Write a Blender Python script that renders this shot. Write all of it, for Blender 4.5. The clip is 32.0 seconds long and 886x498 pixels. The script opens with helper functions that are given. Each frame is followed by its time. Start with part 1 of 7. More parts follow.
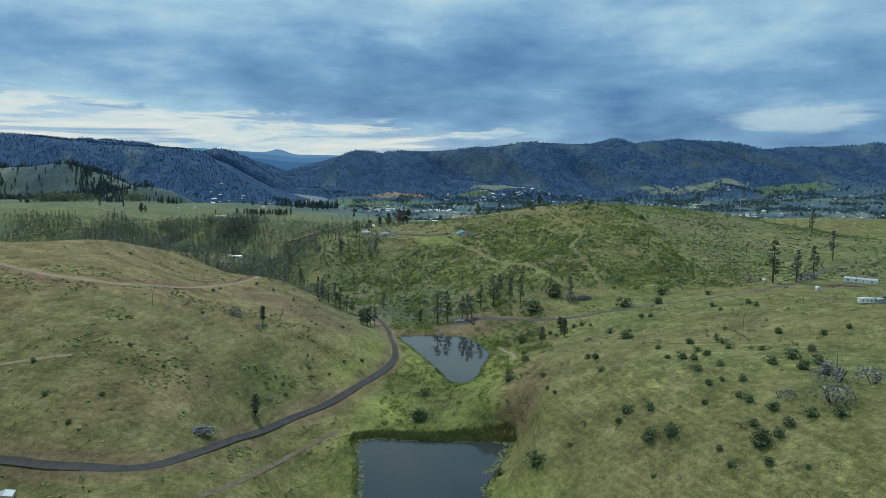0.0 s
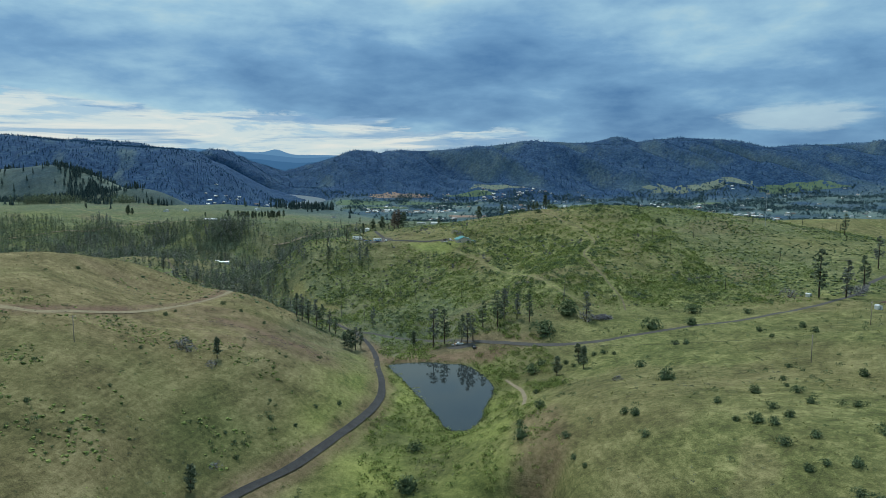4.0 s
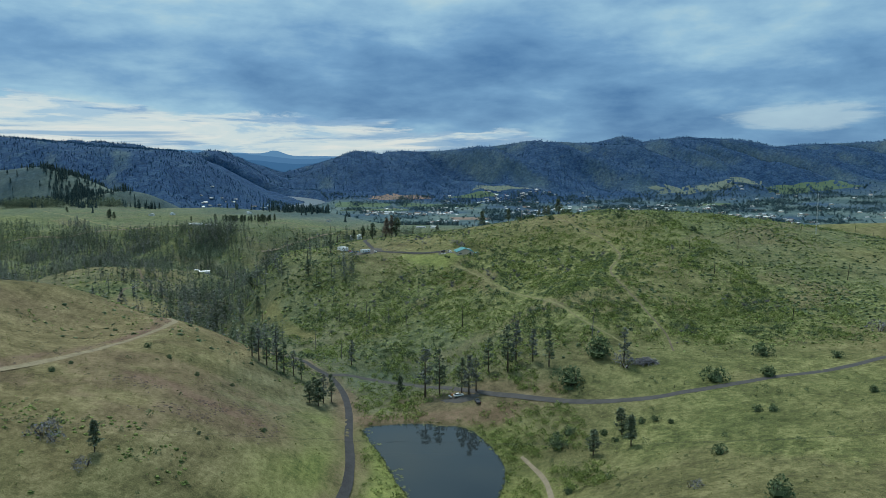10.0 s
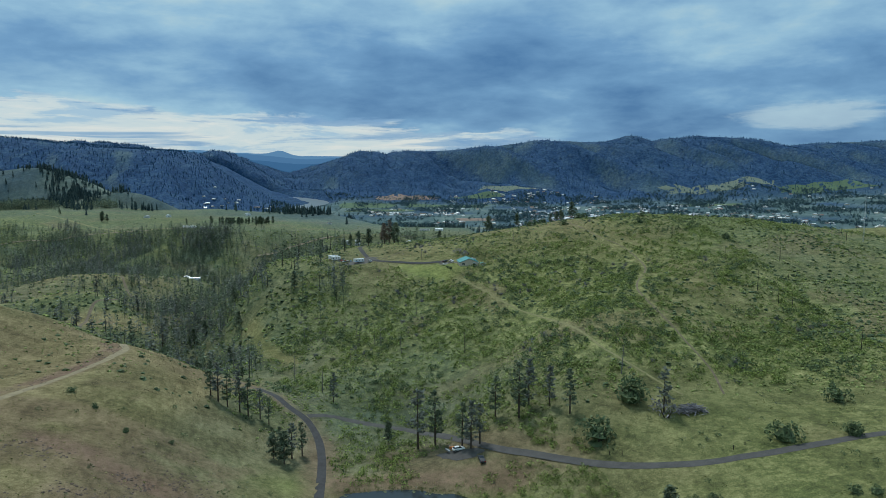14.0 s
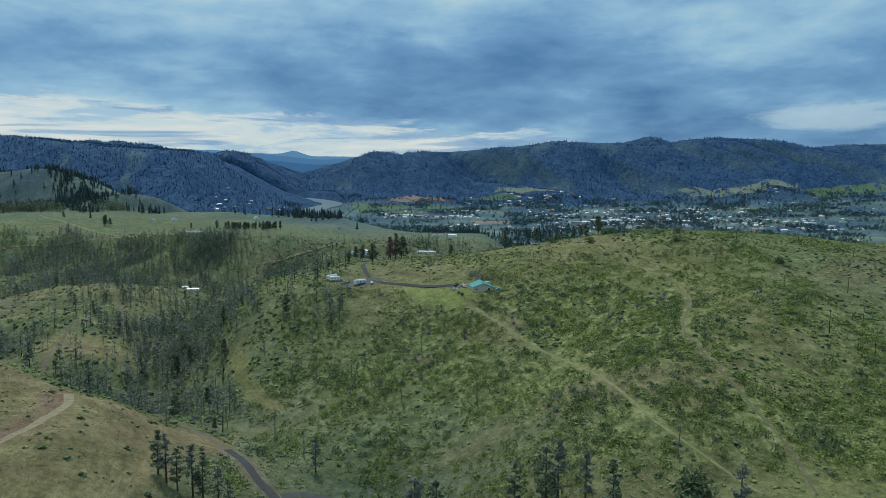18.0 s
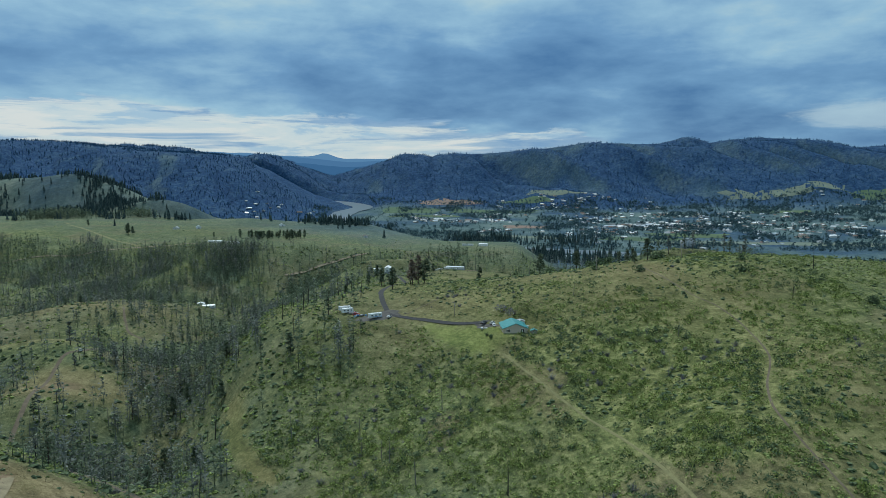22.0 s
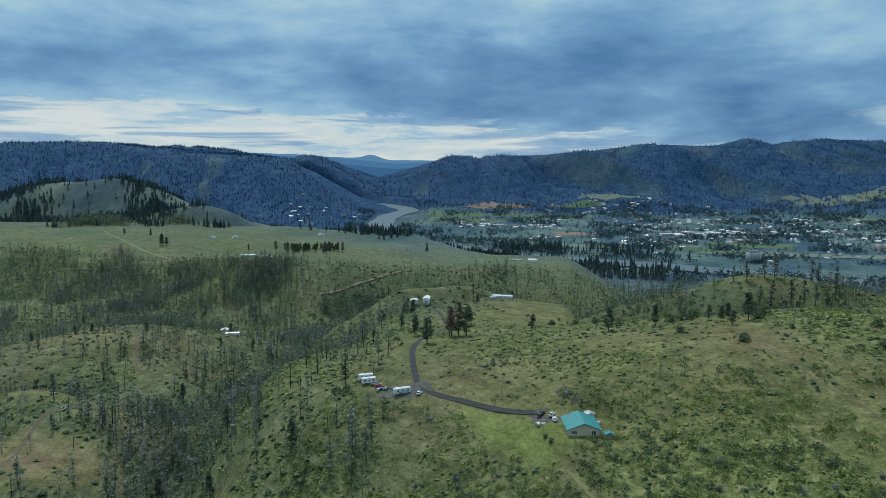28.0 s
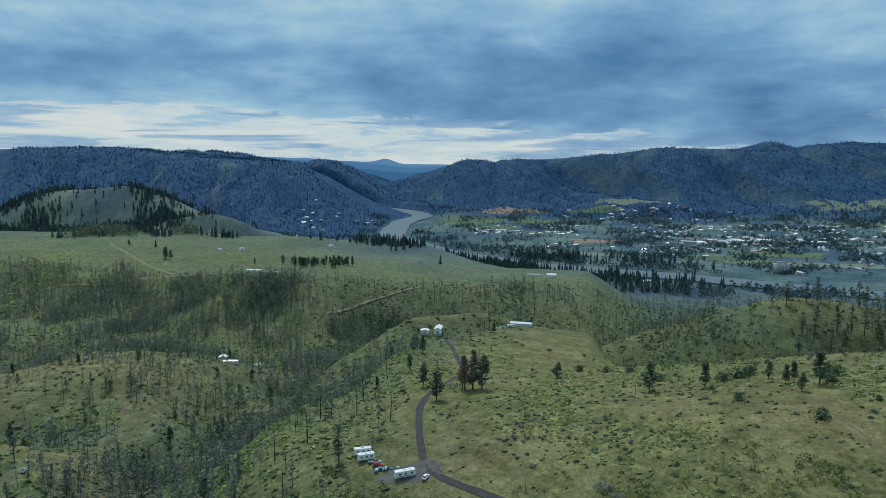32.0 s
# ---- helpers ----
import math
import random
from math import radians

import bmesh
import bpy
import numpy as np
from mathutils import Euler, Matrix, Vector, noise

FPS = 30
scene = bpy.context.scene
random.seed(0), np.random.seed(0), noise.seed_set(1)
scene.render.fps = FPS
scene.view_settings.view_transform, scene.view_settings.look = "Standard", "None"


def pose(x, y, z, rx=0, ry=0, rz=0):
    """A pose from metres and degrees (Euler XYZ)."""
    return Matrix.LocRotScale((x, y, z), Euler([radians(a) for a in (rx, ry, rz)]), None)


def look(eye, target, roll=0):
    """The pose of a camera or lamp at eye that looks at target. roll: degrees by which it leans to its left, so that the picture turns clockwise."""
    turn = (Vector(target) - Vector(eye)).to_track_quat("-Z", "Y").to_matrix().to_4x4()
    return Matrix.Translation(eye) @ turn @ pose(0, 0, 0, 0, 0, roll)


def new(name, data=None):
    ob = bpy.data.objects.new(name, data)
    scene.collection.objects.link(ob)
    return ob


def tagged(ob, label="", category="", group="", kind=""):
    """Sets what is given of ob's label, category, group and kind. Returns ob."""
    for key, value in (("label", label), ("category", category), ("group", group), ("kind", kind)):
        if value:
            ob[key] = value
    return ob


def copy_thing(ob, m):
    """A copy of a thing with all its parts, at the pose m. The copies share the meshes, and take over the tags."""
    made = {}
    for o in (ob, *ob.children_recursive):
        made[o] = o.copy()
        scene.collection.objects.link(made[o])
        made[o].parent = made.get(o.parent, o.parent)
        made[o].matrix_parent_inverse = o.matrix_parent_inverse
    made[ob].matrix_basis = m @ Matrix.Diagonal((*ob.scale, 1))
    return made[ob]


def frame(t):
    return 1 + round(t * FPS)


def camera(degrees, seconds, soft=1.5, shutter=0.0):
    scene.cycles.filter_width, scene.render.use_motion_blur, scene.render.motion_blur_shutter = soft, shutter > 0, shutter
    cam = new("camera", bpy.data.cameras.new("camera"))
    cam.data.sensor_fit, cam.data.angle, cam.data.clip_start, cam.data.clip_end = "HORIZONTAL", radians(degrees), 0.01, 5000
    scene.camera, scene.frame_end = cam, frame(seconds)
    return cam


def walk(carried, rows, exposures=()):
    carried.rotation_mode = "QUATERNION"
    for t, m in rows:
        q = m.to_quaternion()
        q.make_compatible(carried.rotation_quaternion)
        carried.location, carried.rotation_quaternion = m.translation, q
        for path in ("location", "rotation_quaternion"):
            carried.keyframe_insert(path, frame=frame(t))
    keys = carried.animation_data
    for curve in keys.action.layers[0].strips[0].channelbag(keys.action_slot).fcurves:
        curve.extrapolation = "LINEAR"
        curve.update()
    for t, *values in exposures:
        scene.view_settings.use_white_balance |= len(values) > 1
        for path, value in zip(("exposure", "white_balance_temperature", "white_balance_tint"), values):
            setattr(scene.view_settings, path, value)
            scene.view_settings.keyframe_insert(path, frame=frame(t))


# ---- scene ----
cam = camera(67.0, 32.0, soft=0.5)
# seconds, place, then pitch, heading and lean in degrees
PATH = [
    (0, 0.00, 0.00, 122.00, 83.455, -0.006, 0.310),
    (1, 0.57, 14.71, 122.07, 83.448, -0.027, 0.264),
    (2, 1.12, 29.32, 122.13, 83.456, -0.031, 0.185),
    (3, 1.66, 43.74, 122.18, 83.435, 0.004, 0.114),
    (3.5, 1.92, 50.94, 122.20, 83.429, 0.008, 0.055),
    (5.5, 2.78, 79.58, 122.36, 83.441, 0.023, 0.169),
    (6, 3.08, 86.61, 122.35, 83.431, 0.033, 0.163),
    (7, 3.75, 100.67, 122.30, 83.421, 0.088, 0.170),
    (8, 4.41, 114.85, 122.22, 83.455, 0.118, 0.043),
    (9, 5.11, 129.08, 122.13, 83.479, 0.157, -0.039),
    (10, 5.84, 143.17, 122.03, 83.510, 0.232, -0.119),
    (11, 6.61, 157.14, 121.96, 83.495, 0.271, -0.170),
    (12, 7.55, 170.71, 121.94, 83.555, 0.305, -0.302),
    (13, 8.48, 184.10, 122.07, 83.521, 0.509, -0.239),
    (14, 9.37, 197.52, 122.64, 83.508, 0.816, -0.217),
    (14.5, 9.75, 204.30, 123.09, 83.512, 0.974, -0.244),
    (16.5, 10.70, 232.05, 126.71, 83.461, 1.550, 0.043),
    (17, 10.86, 238.97, 127.80, 83.475, 1.730, 0.002),
    (18, 11.16, 252.79, 130.19, 83.496, 2.107, 0.033),
    (19, 11.50, 266.69, 132.74, 83.484, 2.591, -0.069),
    (20, 11.91, 280.76, 135.35, 83.506, 3.214, -0.149),
    (21, 12.12, 295.02, 138.05, 83.560, 3.981, -0.196),
    (22, 11.98, 309.36, 140.82, 83.552, 4.838, -0.157),
    (23, 11.54, 323.68, 143.72, 83.428, 5.612, -0.014),
    (24, 10.84, 337.93, 146.65, 83.418, 6.253, 0.016),
    (25, 9.77, 352.13, 149.66, 83.440, 6.988, 0.152),
    (25.5, 9.15, 359.22, 151.18, 83.456, 7.365, 0.214),
    (27.5, 6.04, 387.08, 157.66, 83.437, 8.613, 0.202),
    (28, 5.16, 394.00, 159.31, 83.479, 8.851, 0.040),
    (29, 3.40, 407.76, 162.69, 83.508, 9.260, -0.087),
    (30, 1.67, 421.35, 166.16, 83.583, 9.622, -0.070),
    (31, -0.04, 434.79, 169.84, 83.635, 9.881, -0.002),
    (32, -1.79, 448.17, 173.64, 83.641, 10.153, -0.038),
]
walk(cam, [(t, pose(x, y, z) @ pose(0, 0, 0, 0, 0, turn) @ pose(0, 0, 0, tilt) @ pose(0, 0, 0, 0, 0, lean)) for t, x, y, z, tilt, turn, lean in PATH],
     [(0, 0.3, 5830, 8), (14, 0.2, 5690, 8), (32, 0.14, 5620, 8)])

# ---- light: a broken overcast with a bright gap along the horizon ----
SUN_TURN, SUN_HEIGHT = 336.0, 60.0

world = bpy.data.worlds.new("overcast")
scene.world = world
world.use_nodes = True
wn, wl = world.node_tree.nodes, world.node_tree.links
wn.clear()


def wnode(kind, **values):
    n = wn.new(kind)
    for key, value in values.items():
        n.inputs[key].default_value = value
    return n


def wmath(op, a, b=None, clamp=False):
    n = wn.new("ShaderNodeMath")
    n.operation, n.use_clamp = op, clamp
    for k, v in enumerate((a, b)):
        if v is None:
            continue
        if isinstance(v, (int, float)):
            n.inputs[k].default_value = v
        else:
            wl.new(v, n.inputs[k])
    return n.outputs[0]


def wramp(fac, stops, kind="EASE"):
    n = wn.new("ShaderNodeValToRGB")
    n.color_ramp.interpolation = kind
    els = n.color_ramp.elements
    while len(els) < len(stops):
        els.new(0.5)
    for e, (p, c) in zip(els, stops):
        e.position, e.color = p, (*c, 1) if len(c) == 3 else c
    wl.new(fac, n.inputs[0])
    return n.outputs[0]


def wmix(fac, a, b):
    n = wn.new("ShaderNodeMix")
    n.data_type = "RGBA"
    wl.new(fac, n.inputs[0])
    wl.new(a, n.inputs[6])
    wl.new(b, n.inputs[7])
    return n.outputs[2]


coord = wn.new("ShaderNodeTexCoord")
split = wn.new("ShaderNodeSeparateXYZ")
wl.new(coord.outputs["Generated"], split.inputs[0])
up = split.outputs[2]
bearing = wmath("ADD", wmath("DIVIDE", wmath("ARCTAN2", split.outputs[0], split.outputs[1]), 2.4), 0.5, True)
# the cloud deck as a flat sheet seen from below: far cloud crowds together near the horizon
den = wmath("ADD", wmath("MAXIMUM", up, 0.0), 0.3)
sheet = wn.new("ShaderNodeCombineXYZ")
wl.new(wmath("DIVIDE", split.outputs[0], den), sheet.inputs[0])
wl.new(wmath("DIVIDE", split.outputs[1], den), sheet.inputs[1])
wl.new(wmath("MULTIPLY", up, 3.0), sheet.inputs[2])
deck = wnode("ShaderNodeTexNoise", Scale=1.0, Detail=5.0, Roughness=0.46, Distortion=0.1)
wl.new(sheet.outputs[0], deck.inputs["Vector"])
billow = wnode("ShaderNodeTexNoise", Scale=3.6, Detail=9.0, Roughness=0.55, Distortion=0.12)
wl.new(sheet.outputs[0], billow.inputs["Vector"])


def flattened(x, y, z, **values):
    """Noise over directions, stretched along the horizon."""
    v = wn.new("ShaderNodeVectorMath")
    v.operation = "MULTIPLY"
    v.inputs[1].default_value = (x, y, z)
    wl.new(coord.outputs["Generated"], v.inputs[0])
    n = wnode("ShaderNodeTexNoise", **values)
    wl.new(v.outputs[0], n.inputs["Vector"])
    return n.outputs[0]


streak = flattened(7.0, 7.0, 42.0, Scale=1.0, Detail=9.0, Roughness=0.62, Distortion=0.35)
bars = flattened(4.2, 4.2, 52.0, Scale=1.0, Detail=8.0, Roughness=0.6, Distortion=0.5)
tone = wmath("ADD", wmath("MULTIPLY", deck.outputs[0], 0.56), wmath("ADD", wmath("MULTIPLY", billow.outputs[0], 0.4), wmath("MULTIPLY", streak, 0.04)))
# the open gap under the deck: its upper edge falls from west to east
edge = wramp(bearing, [(0.0, (0.06,) * 3), (0.16, (0.07,) * 3), (0.256, (0.088,) * 3), (0.37, (0.072,) * 3), (0.45, (0.055,) * 3), (0.53, (0.046,) * 3), (0.59, (0.03,) * 3), (0.63, (-0.02,) * 3), (0.9, (-0.02,) * 3), (1.0, (0.03,) * 3)])
rag = wmath("ADD", wmath("MULTIPLY", wmath("SUBTRACT", streak, 0.5), 0.07), wmath("MULTIPLY", wmath("SUBTRACT", tone, 0.5), 0.05))
above = wmath("ADD", wmath("SUBTRACT", wmath("SUBTRACT", up, 0.013), edge), rag)
closed = wramp(wmath("ADD", wmath("MULTIPLY", above, 34.0), 0.5), [(0.34, (0.0,) * 3), (0.6, (1.0,) * 3)])
base = wramp(wmath("MULTIPLY", above, 3.2), [(0.0, (0.62,) * 3), (0.12, (0.8,) * 3), (0.3, (0.68,) * 3), (0.5, (0.5,) * 3), (0.8, (0.4,) * 3), (1.0, (0.42,) * 3)])
west = wramp(bearing, [(0.0, (0.36,) * 3), (0.26, (0.26,) * 3), (0.46, (0.06,) * 3), (0.78, (0.06,) * 3), (1.0, (0.2,) * 3)])
shade = wmath("ADD", wmath("MULTIPLY", wmath("SUBTRACT", 0.5, tone), 2.9), wmath("SUBTRACT", base, west), True)
cloud_high = wramp(shade, [(0.0, (0.43, 0.54, 0.51)), (0.25, (0.28, 0.425, 0.495)), (0.55, (0.15, 0.275, 0.4)), (1.0, (0.058, 0.145, 0.27))], "LINEAR")
gap = wramp(wmath("ADD", wmath("MULTIPLY", wmath("SUBTRACT", streak, 0.5), 3.0), 0.5), [(0.1, (0.34, 0.45, 0.5)), (0.4, (0.53, 0.57, 0.52)), (0.8, (0.64, 0.62, 0.53))])
bar_tone = wramp(streak, [(0.3, (0.13, 0.25, 0.4)), (0.7, (0.26, 0.38, 0.46))])
gap = wmix(wramp(bars, [(0.49, (0.0,) * 3), (0.6, (0.85,) * 3)]), gap, bar_tone)
# a thin bright place in the deck to the east
de, du = wmath("DIVIDE", wmath("SUBTRACT", bearing, 0.7), 0.042), wmath("DIVIDE", wmath("SUBTRACT", up, 0.074), 0.019)
bright = wmath("SUBTRACT", wmath("ADD", 1.0, wmath("MULTIPLY", wmath("SUBTRACT", streak, 0.5), 4.5)), wmath("ADD", wmath("MULTIPLY", de, de), wmath("MULTIPLY", du, du)))
thinned = wramp(bright, [(-0.0, (0.0,) * 3), (1.0, (0.6,) * 3)])
pale = wn.new("ShaderNodeRGB")
pale.outputs[0].default_value = (0.43, 0.51, 0.5, 1)
cloud = wmix(closed, gap, wmix(thinned, cloud_high, pale.outputs[0]))
sky = wn.new("ShaderNodeTexSky")
sky.sky_type, sky.sun_disc = "NISHITA", False
sky.sun_elevation, sky.sun_rotation = radians(SUN_HEIGHT), radians(SUN_TURN)
thin = wn.new("ShaderNodeMix")
thin.data_type = "RGBA"
thin.inputs[0].default_value = 0.93
dim = wn.new("ShaderNodeVectorMath")
dim.operation = "SCALE"
dim.inputs["Scale"].default_value = 0.09
wl.new(sky.outputs[0], dim.inputs[0])
wl.new(dim.outputs[0], thin.inputs[6])
wl.new(cloud, thin.inputs[7])
back = wnode("ShaderNodeBackground", Strength=1.0)
wl.new(thin.outputs[2], back.inputs[0])
wl.new(back.outputs[0], wn.new("ShaderNodeOutputWorld").inputs[0])

lamp = bpy.data.lights.new("sun", "SUN")
lamp.energy, lamp.angle, lamp.color = 2.1, radians(8), (1.0, 0.95, 0.83)
sun = new("sun", lamp)
a, e = radians(SUN_TURN), radians(SUN_HEIGHT)
sun.matrix_world = look((0, 0, 600), (-500 * math.sin(a) * math.cos(e), -500 * math.cos(a) * math.cos(e), 600 - 500 * math.sin(e)))

# ---- materials ----
class Mat:
    """A node material with short ways to add what most of them need."""

    def __init__(self, name, rough=0.8, metal=0.0, color=(0.5, 0.5, 0.5), spec=0.3):
        self.m = bpy.data.materials.new(name)
        self.m.use_nodes = True
        self.n, self.l = self.m.node_tree.nodes, self.m.node_tree.links
        self.b = self.n["Principled BSDF"]
        self.set("Roughness", rough), self.set("Metallic", metal), self.set("Base Color", (*color, 1)), self.set("Specular IOR Level", spec)
        self.pos = None

    def set(self, key, v):
        if isinstance(v, bpy.types.NodeSocket):
            self.l.new(v, self.b.inputs[key])
        else:
            self.b.inputs[key].default_value = v

    def where(self):
        if self.pos is None:
            self.pos = self.n.new("ShaderNodeNewGeometry").outputs["Position"]
        return self.pos

    def object_coord(self):
        return self.n.new("ShaderNodeTexCoord").outputs["Object"]

    def noise(self, scale, detail=4.0, rough=0.55, vec=None, distort=0.0):
        t = self.n.new("ShaderNodeTexNoise")
        for k, v in (("Scale", scale), ("Detail", detail), ("Roughness", rough), ("Distortion", distort)):
            t.inputs[k].default_value = v
        self.l.new(vec or self.where(), t.inputs["Vector"])
        return t.outputs[0]

    def ramp(self, fac, stops, kind="LINEAR"):
        r = self.n.new("ShaderNodeValToRGB")
        r.color_ramp.interpolation = kind
        els = r.color_ramp.elements
        while len(els) < len(stops):
            els.new(0.5)
        for e, (p, c) in zip(els, stops):
            e.position, e.color = p, (*c, 1) if not isinstance(c, (int, float)) else (c, c, c, 1)
        self.l.new(fac, r.inputs[0])
        return r.outputs[0]

    def mix(self, fac, a, b, mode="MIX"):
        m = self.n.new("ShaderNodeMix")
        m.data_type, m.blend_type = "RGBA", mode
        for k, v in ((0, fac), (6, a), (7, b)):
            if isinstance(v, bpy.types.NodeSocket):
                self.l.new(v, m.inputs[k])
            else:
                m.inputs[k].default_value = v if isinstance(v, (int, float)) else (*v, 1)
        return m.outputs[2]

    def math(self, op, a, b=0.0, clamp=False):
        m = self.n.new("ShaderNodeMath")
        m.operation, m.use_clamp = op, clamp
        for k, v in enumerate((a, b)):
            if isinstance(v, bpy.types.NodeSocket):
                self.l.new(v, m.inputs[k])
            else:
                m.inputs[k].default_value = v
        return m.outputs[0]

    def bump(self, height, strength=0.5, distance=0.05):
        b = self.n.new("ShaderNodeBump")
        b.inputs["Strength"].default_value, b.inputs["Distance"].default_value = strength, distance
        self.l.new(height, b.inputs["Height"])
        self.l.new(b.outputs[0], self.b.inputs["Normal"])

    def island(self):
        return self.n.new("ShaderNodeNewGeometry").outputs["Random Per Island"]

    def each(self):
        return self.n.new("ShaderNodeObjectInfo").outputs["Random"]

    def attribute(self, name):
        a = self.n.new("ShaderNodeAttribute")
        a.attribute_name = name
        return a.outputs["Color"]

    def parts(self, color):
        s = self.n.new("ShaderNodeSeparateColor")
        self.l.new(color, s.inputs[0])
        return s.outputs


def speckled(name, color, vary=0.25, scale=1.2, rough=0.8, metal=0.0, bump=0.0, spec=0.3, each=0.0):
    """A plain surface with stains at two scales."""
    m = Mat(name, rough, metal, color, spec)
    v = m.object_coord()
    f = m.math("ADD", m.math("MULTIPLY", m.noise(scale, 5, 0.6, v), 0.6), m.math("MULTIPLY", m.noise(scale * 9, 3, 0.6, v), 0.4))
    lo, hi = tuple(c * (1 - vary) for c in color), tuple(min(1, c * (1 + vary)) for c in color)
    c = m.ramp(f, [(0.3, lo), (0.7, hi)])
    if each:
        c = m.mix(1.0, c, m.ramp(m.each(), [(0, 1 - each), (1, 1 + each)]), "MULTIPLY")
    m.set("Base Color", c)
    if bump:
        m.bump(f, 0.5, bump)
    return m.m


def ground_material():
    m = Mat("grassland", 0.95, spec=0.1)
    cover = m.parts(m.attribute("cover"))      # dry grass, brush, forest
    cover2 = m.parts(m.attribute("cover2"))    # bare soil, lush, far haze
    big, mid, fine, tuft = m.noise(0.012, 5, 0.6), m.noise(0.06, 5, 0.62), m.noise(0.55, 5, 0.7, distort=0.4), m.noise(2.6, 3, 0.8)
    along = m.n.new("ShaderNodeVectorMath")
    along.operation = "MULTIPLY"
    along.inputs[1].default_value = (0.11, 0.11, 1.15)
    m.l.new(m.where(), along.inputs[0])
    ledge = m.noise(1.0, 4, 0.6, along.outputs[0])          # little ledges that follow the slope
    grain = m.math("ADD", m.math("ADD", m.math("MULTIPLY", fine, 0.4), m.math("MULTIPLY", tuft, 0.35)), m.math("MULTIPLY", ledge, 0.25))
    lean = m.math("ADD", m.math("MULTIPLY", mid, 0.3), m.math("MULTIPLY", grain, 0.7))
    green = m.ramp(lean, [(0.4, (0.045, 0.058, 0.021)), (0.5, (0.110, 0.124, 0.043)), (0.6, (0.232, 0.236, 0.090))])
    dry = m.ramp(lean, [(0.4, (0.075, 0.066, 0.031)), (0.5, (0.197, 0.164, 0.076)), (0.6, (0.359, 0.302, 0.158))])
    clump = m.math("ADD", m.math("MULTIPLY", m.noise(0.16, 4, 0.65), 0.35), m.math("MULTIPLY", grain, 0.65))
    brush = m.ramp(clump, [(0.41, (0.048, 0.063, 0.023)), (0.49, (0.137, 0.157, 0.051)), (0.55, (0.273, 0.275, 0.105)), (0.62, (0.393, 0.367, 0.164))])
    forest = m.ramp(m.math("ADD", m.math("MULTIPLY", m.noise(0.03, 5, 0.65), 0.4), m.math("MULTIPLY", grain, 0.6)), [(0.41, (0.026, 0.047, 0.038)), (0.5, (0.074, 0.106, 0.075)), (0.6, (0.162, 0.201, 0.135))])
    lush = m.ramp(lean, [(0.41, (0.080, 0.113, 0.027)), (0.59, (0.340, 0.363, 0.102))])
    soil = m.ramp(lean, [(0.38, (0.1, 0.062, 0.042)), (0.62, (0.29, 0.2, 0.135))])
    dryness = m.math("ADD", cover[0], m.math("MULTIPLY", m.math("SUBTRACT", big, 0.5), 2.0), True)
    c = m.mix(dryness, green, dry)
    wear = m.math("MULTIPLY", m.math("SUBTRACT", fine, 0.5), 1.6)
    c = m.mix(m.math("ADD", cover[1], m.math("MULTIPLY", wear, m.math("MULTIPLY", cover[1], 1.5)), True), c, brush)
    c = m.mix(cover2[1], c, lush)
    c = m.mix(m.math("ADD", cover[2], m.math("MULTIPLY", m.math("SUBTRACT", mid, 0.5), m.math("MULTIPLY", cover[2], 1.8)), True), c, forest)
    c = m.mix(m.math("ADD", cover2[0], m.math("MULTIPLY", wear, m.math("MULTIPLY", cover2[0], 1.2)), True), c, soil)
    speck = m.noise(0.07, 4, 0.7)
    # far cover: the blue haze of distance is painted into both base colours
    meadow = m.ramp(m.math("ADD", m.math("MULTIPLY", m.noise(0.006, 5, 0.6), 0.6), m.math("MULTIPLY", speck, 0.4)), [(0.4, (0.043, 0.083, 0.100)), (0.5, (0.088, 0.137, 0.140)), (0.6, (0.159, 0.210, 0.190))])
    hazed_firs = m.ramp(m.math("ADD", m.math("MULTIPLY", m.noise(0.02, 5, 0.65), 0.4), m.math("MULTIPLY", speck, 0.6)), [(0.4, (0.007, 0.030, 0.091)), (0.5, (0.019, 0.056, 0.140)), (0.6, (0.052, 0.101, 0.186))])
    far = m.mix(m.math("ADD", cover[2], m.math("MULTIPLY", m.math("SUBTRACT", mid, 0.5), 1.2), True), meadow, hazed_firs)
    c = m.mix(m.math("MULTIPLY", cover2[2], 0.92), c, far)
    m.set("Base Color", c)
    m.bump(grain, 1.0, 0.9)
    return m.m


def water_material(name, deep, rough=0.04):
    m = Mat(name, rough, color=deep, spec=0.5)
    m.set("IOR", 1.33)
    m.bump(m.noise(1.8, 3, 0.6), 0.05, 0.02)
    return m.m


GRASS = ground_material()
POND = water_material("pond_water", (0.03, 0.038, 0.04))
RIVER = water_material("river_water", (0.1, 0.13, 0.145), 0.4)
DIRT_ROAD = speckled("dirt_road", (0.076, 0.072, 0.068), 0.35, 0.3, 0.95, bump=0.04)
GRAVEL = speckled("gravel", (0.108, 0.1, 0.09), 0.4, 0.35, 0.95, bump=0.03)
DARK_GRAVEL = speckled("dark_gravel", (0.052, 0.05, 0.05), 0.4, 0.35, 0.95, bump=0.03)
HILL_DIRT = speckled("hill_dirt", (0.25, 0.205, 0.12), 0.35, 0.3, 0.95, bump=0.05)
RUT = speckled("worn_rut", (0.14, 0.11, 0.075), 0.4, 0.3, 0.95, bump=0.05)
PATH_GRASS = speckled("worn_grass", (0.2, 0.188, 0.085), 0.35, 0.25, 0.95, bump=0.08)
DIRT = speckled("dirt_track", (0.24, 0.195, 0.13), 0.35, 0.3, 0.95, bump=0.05)

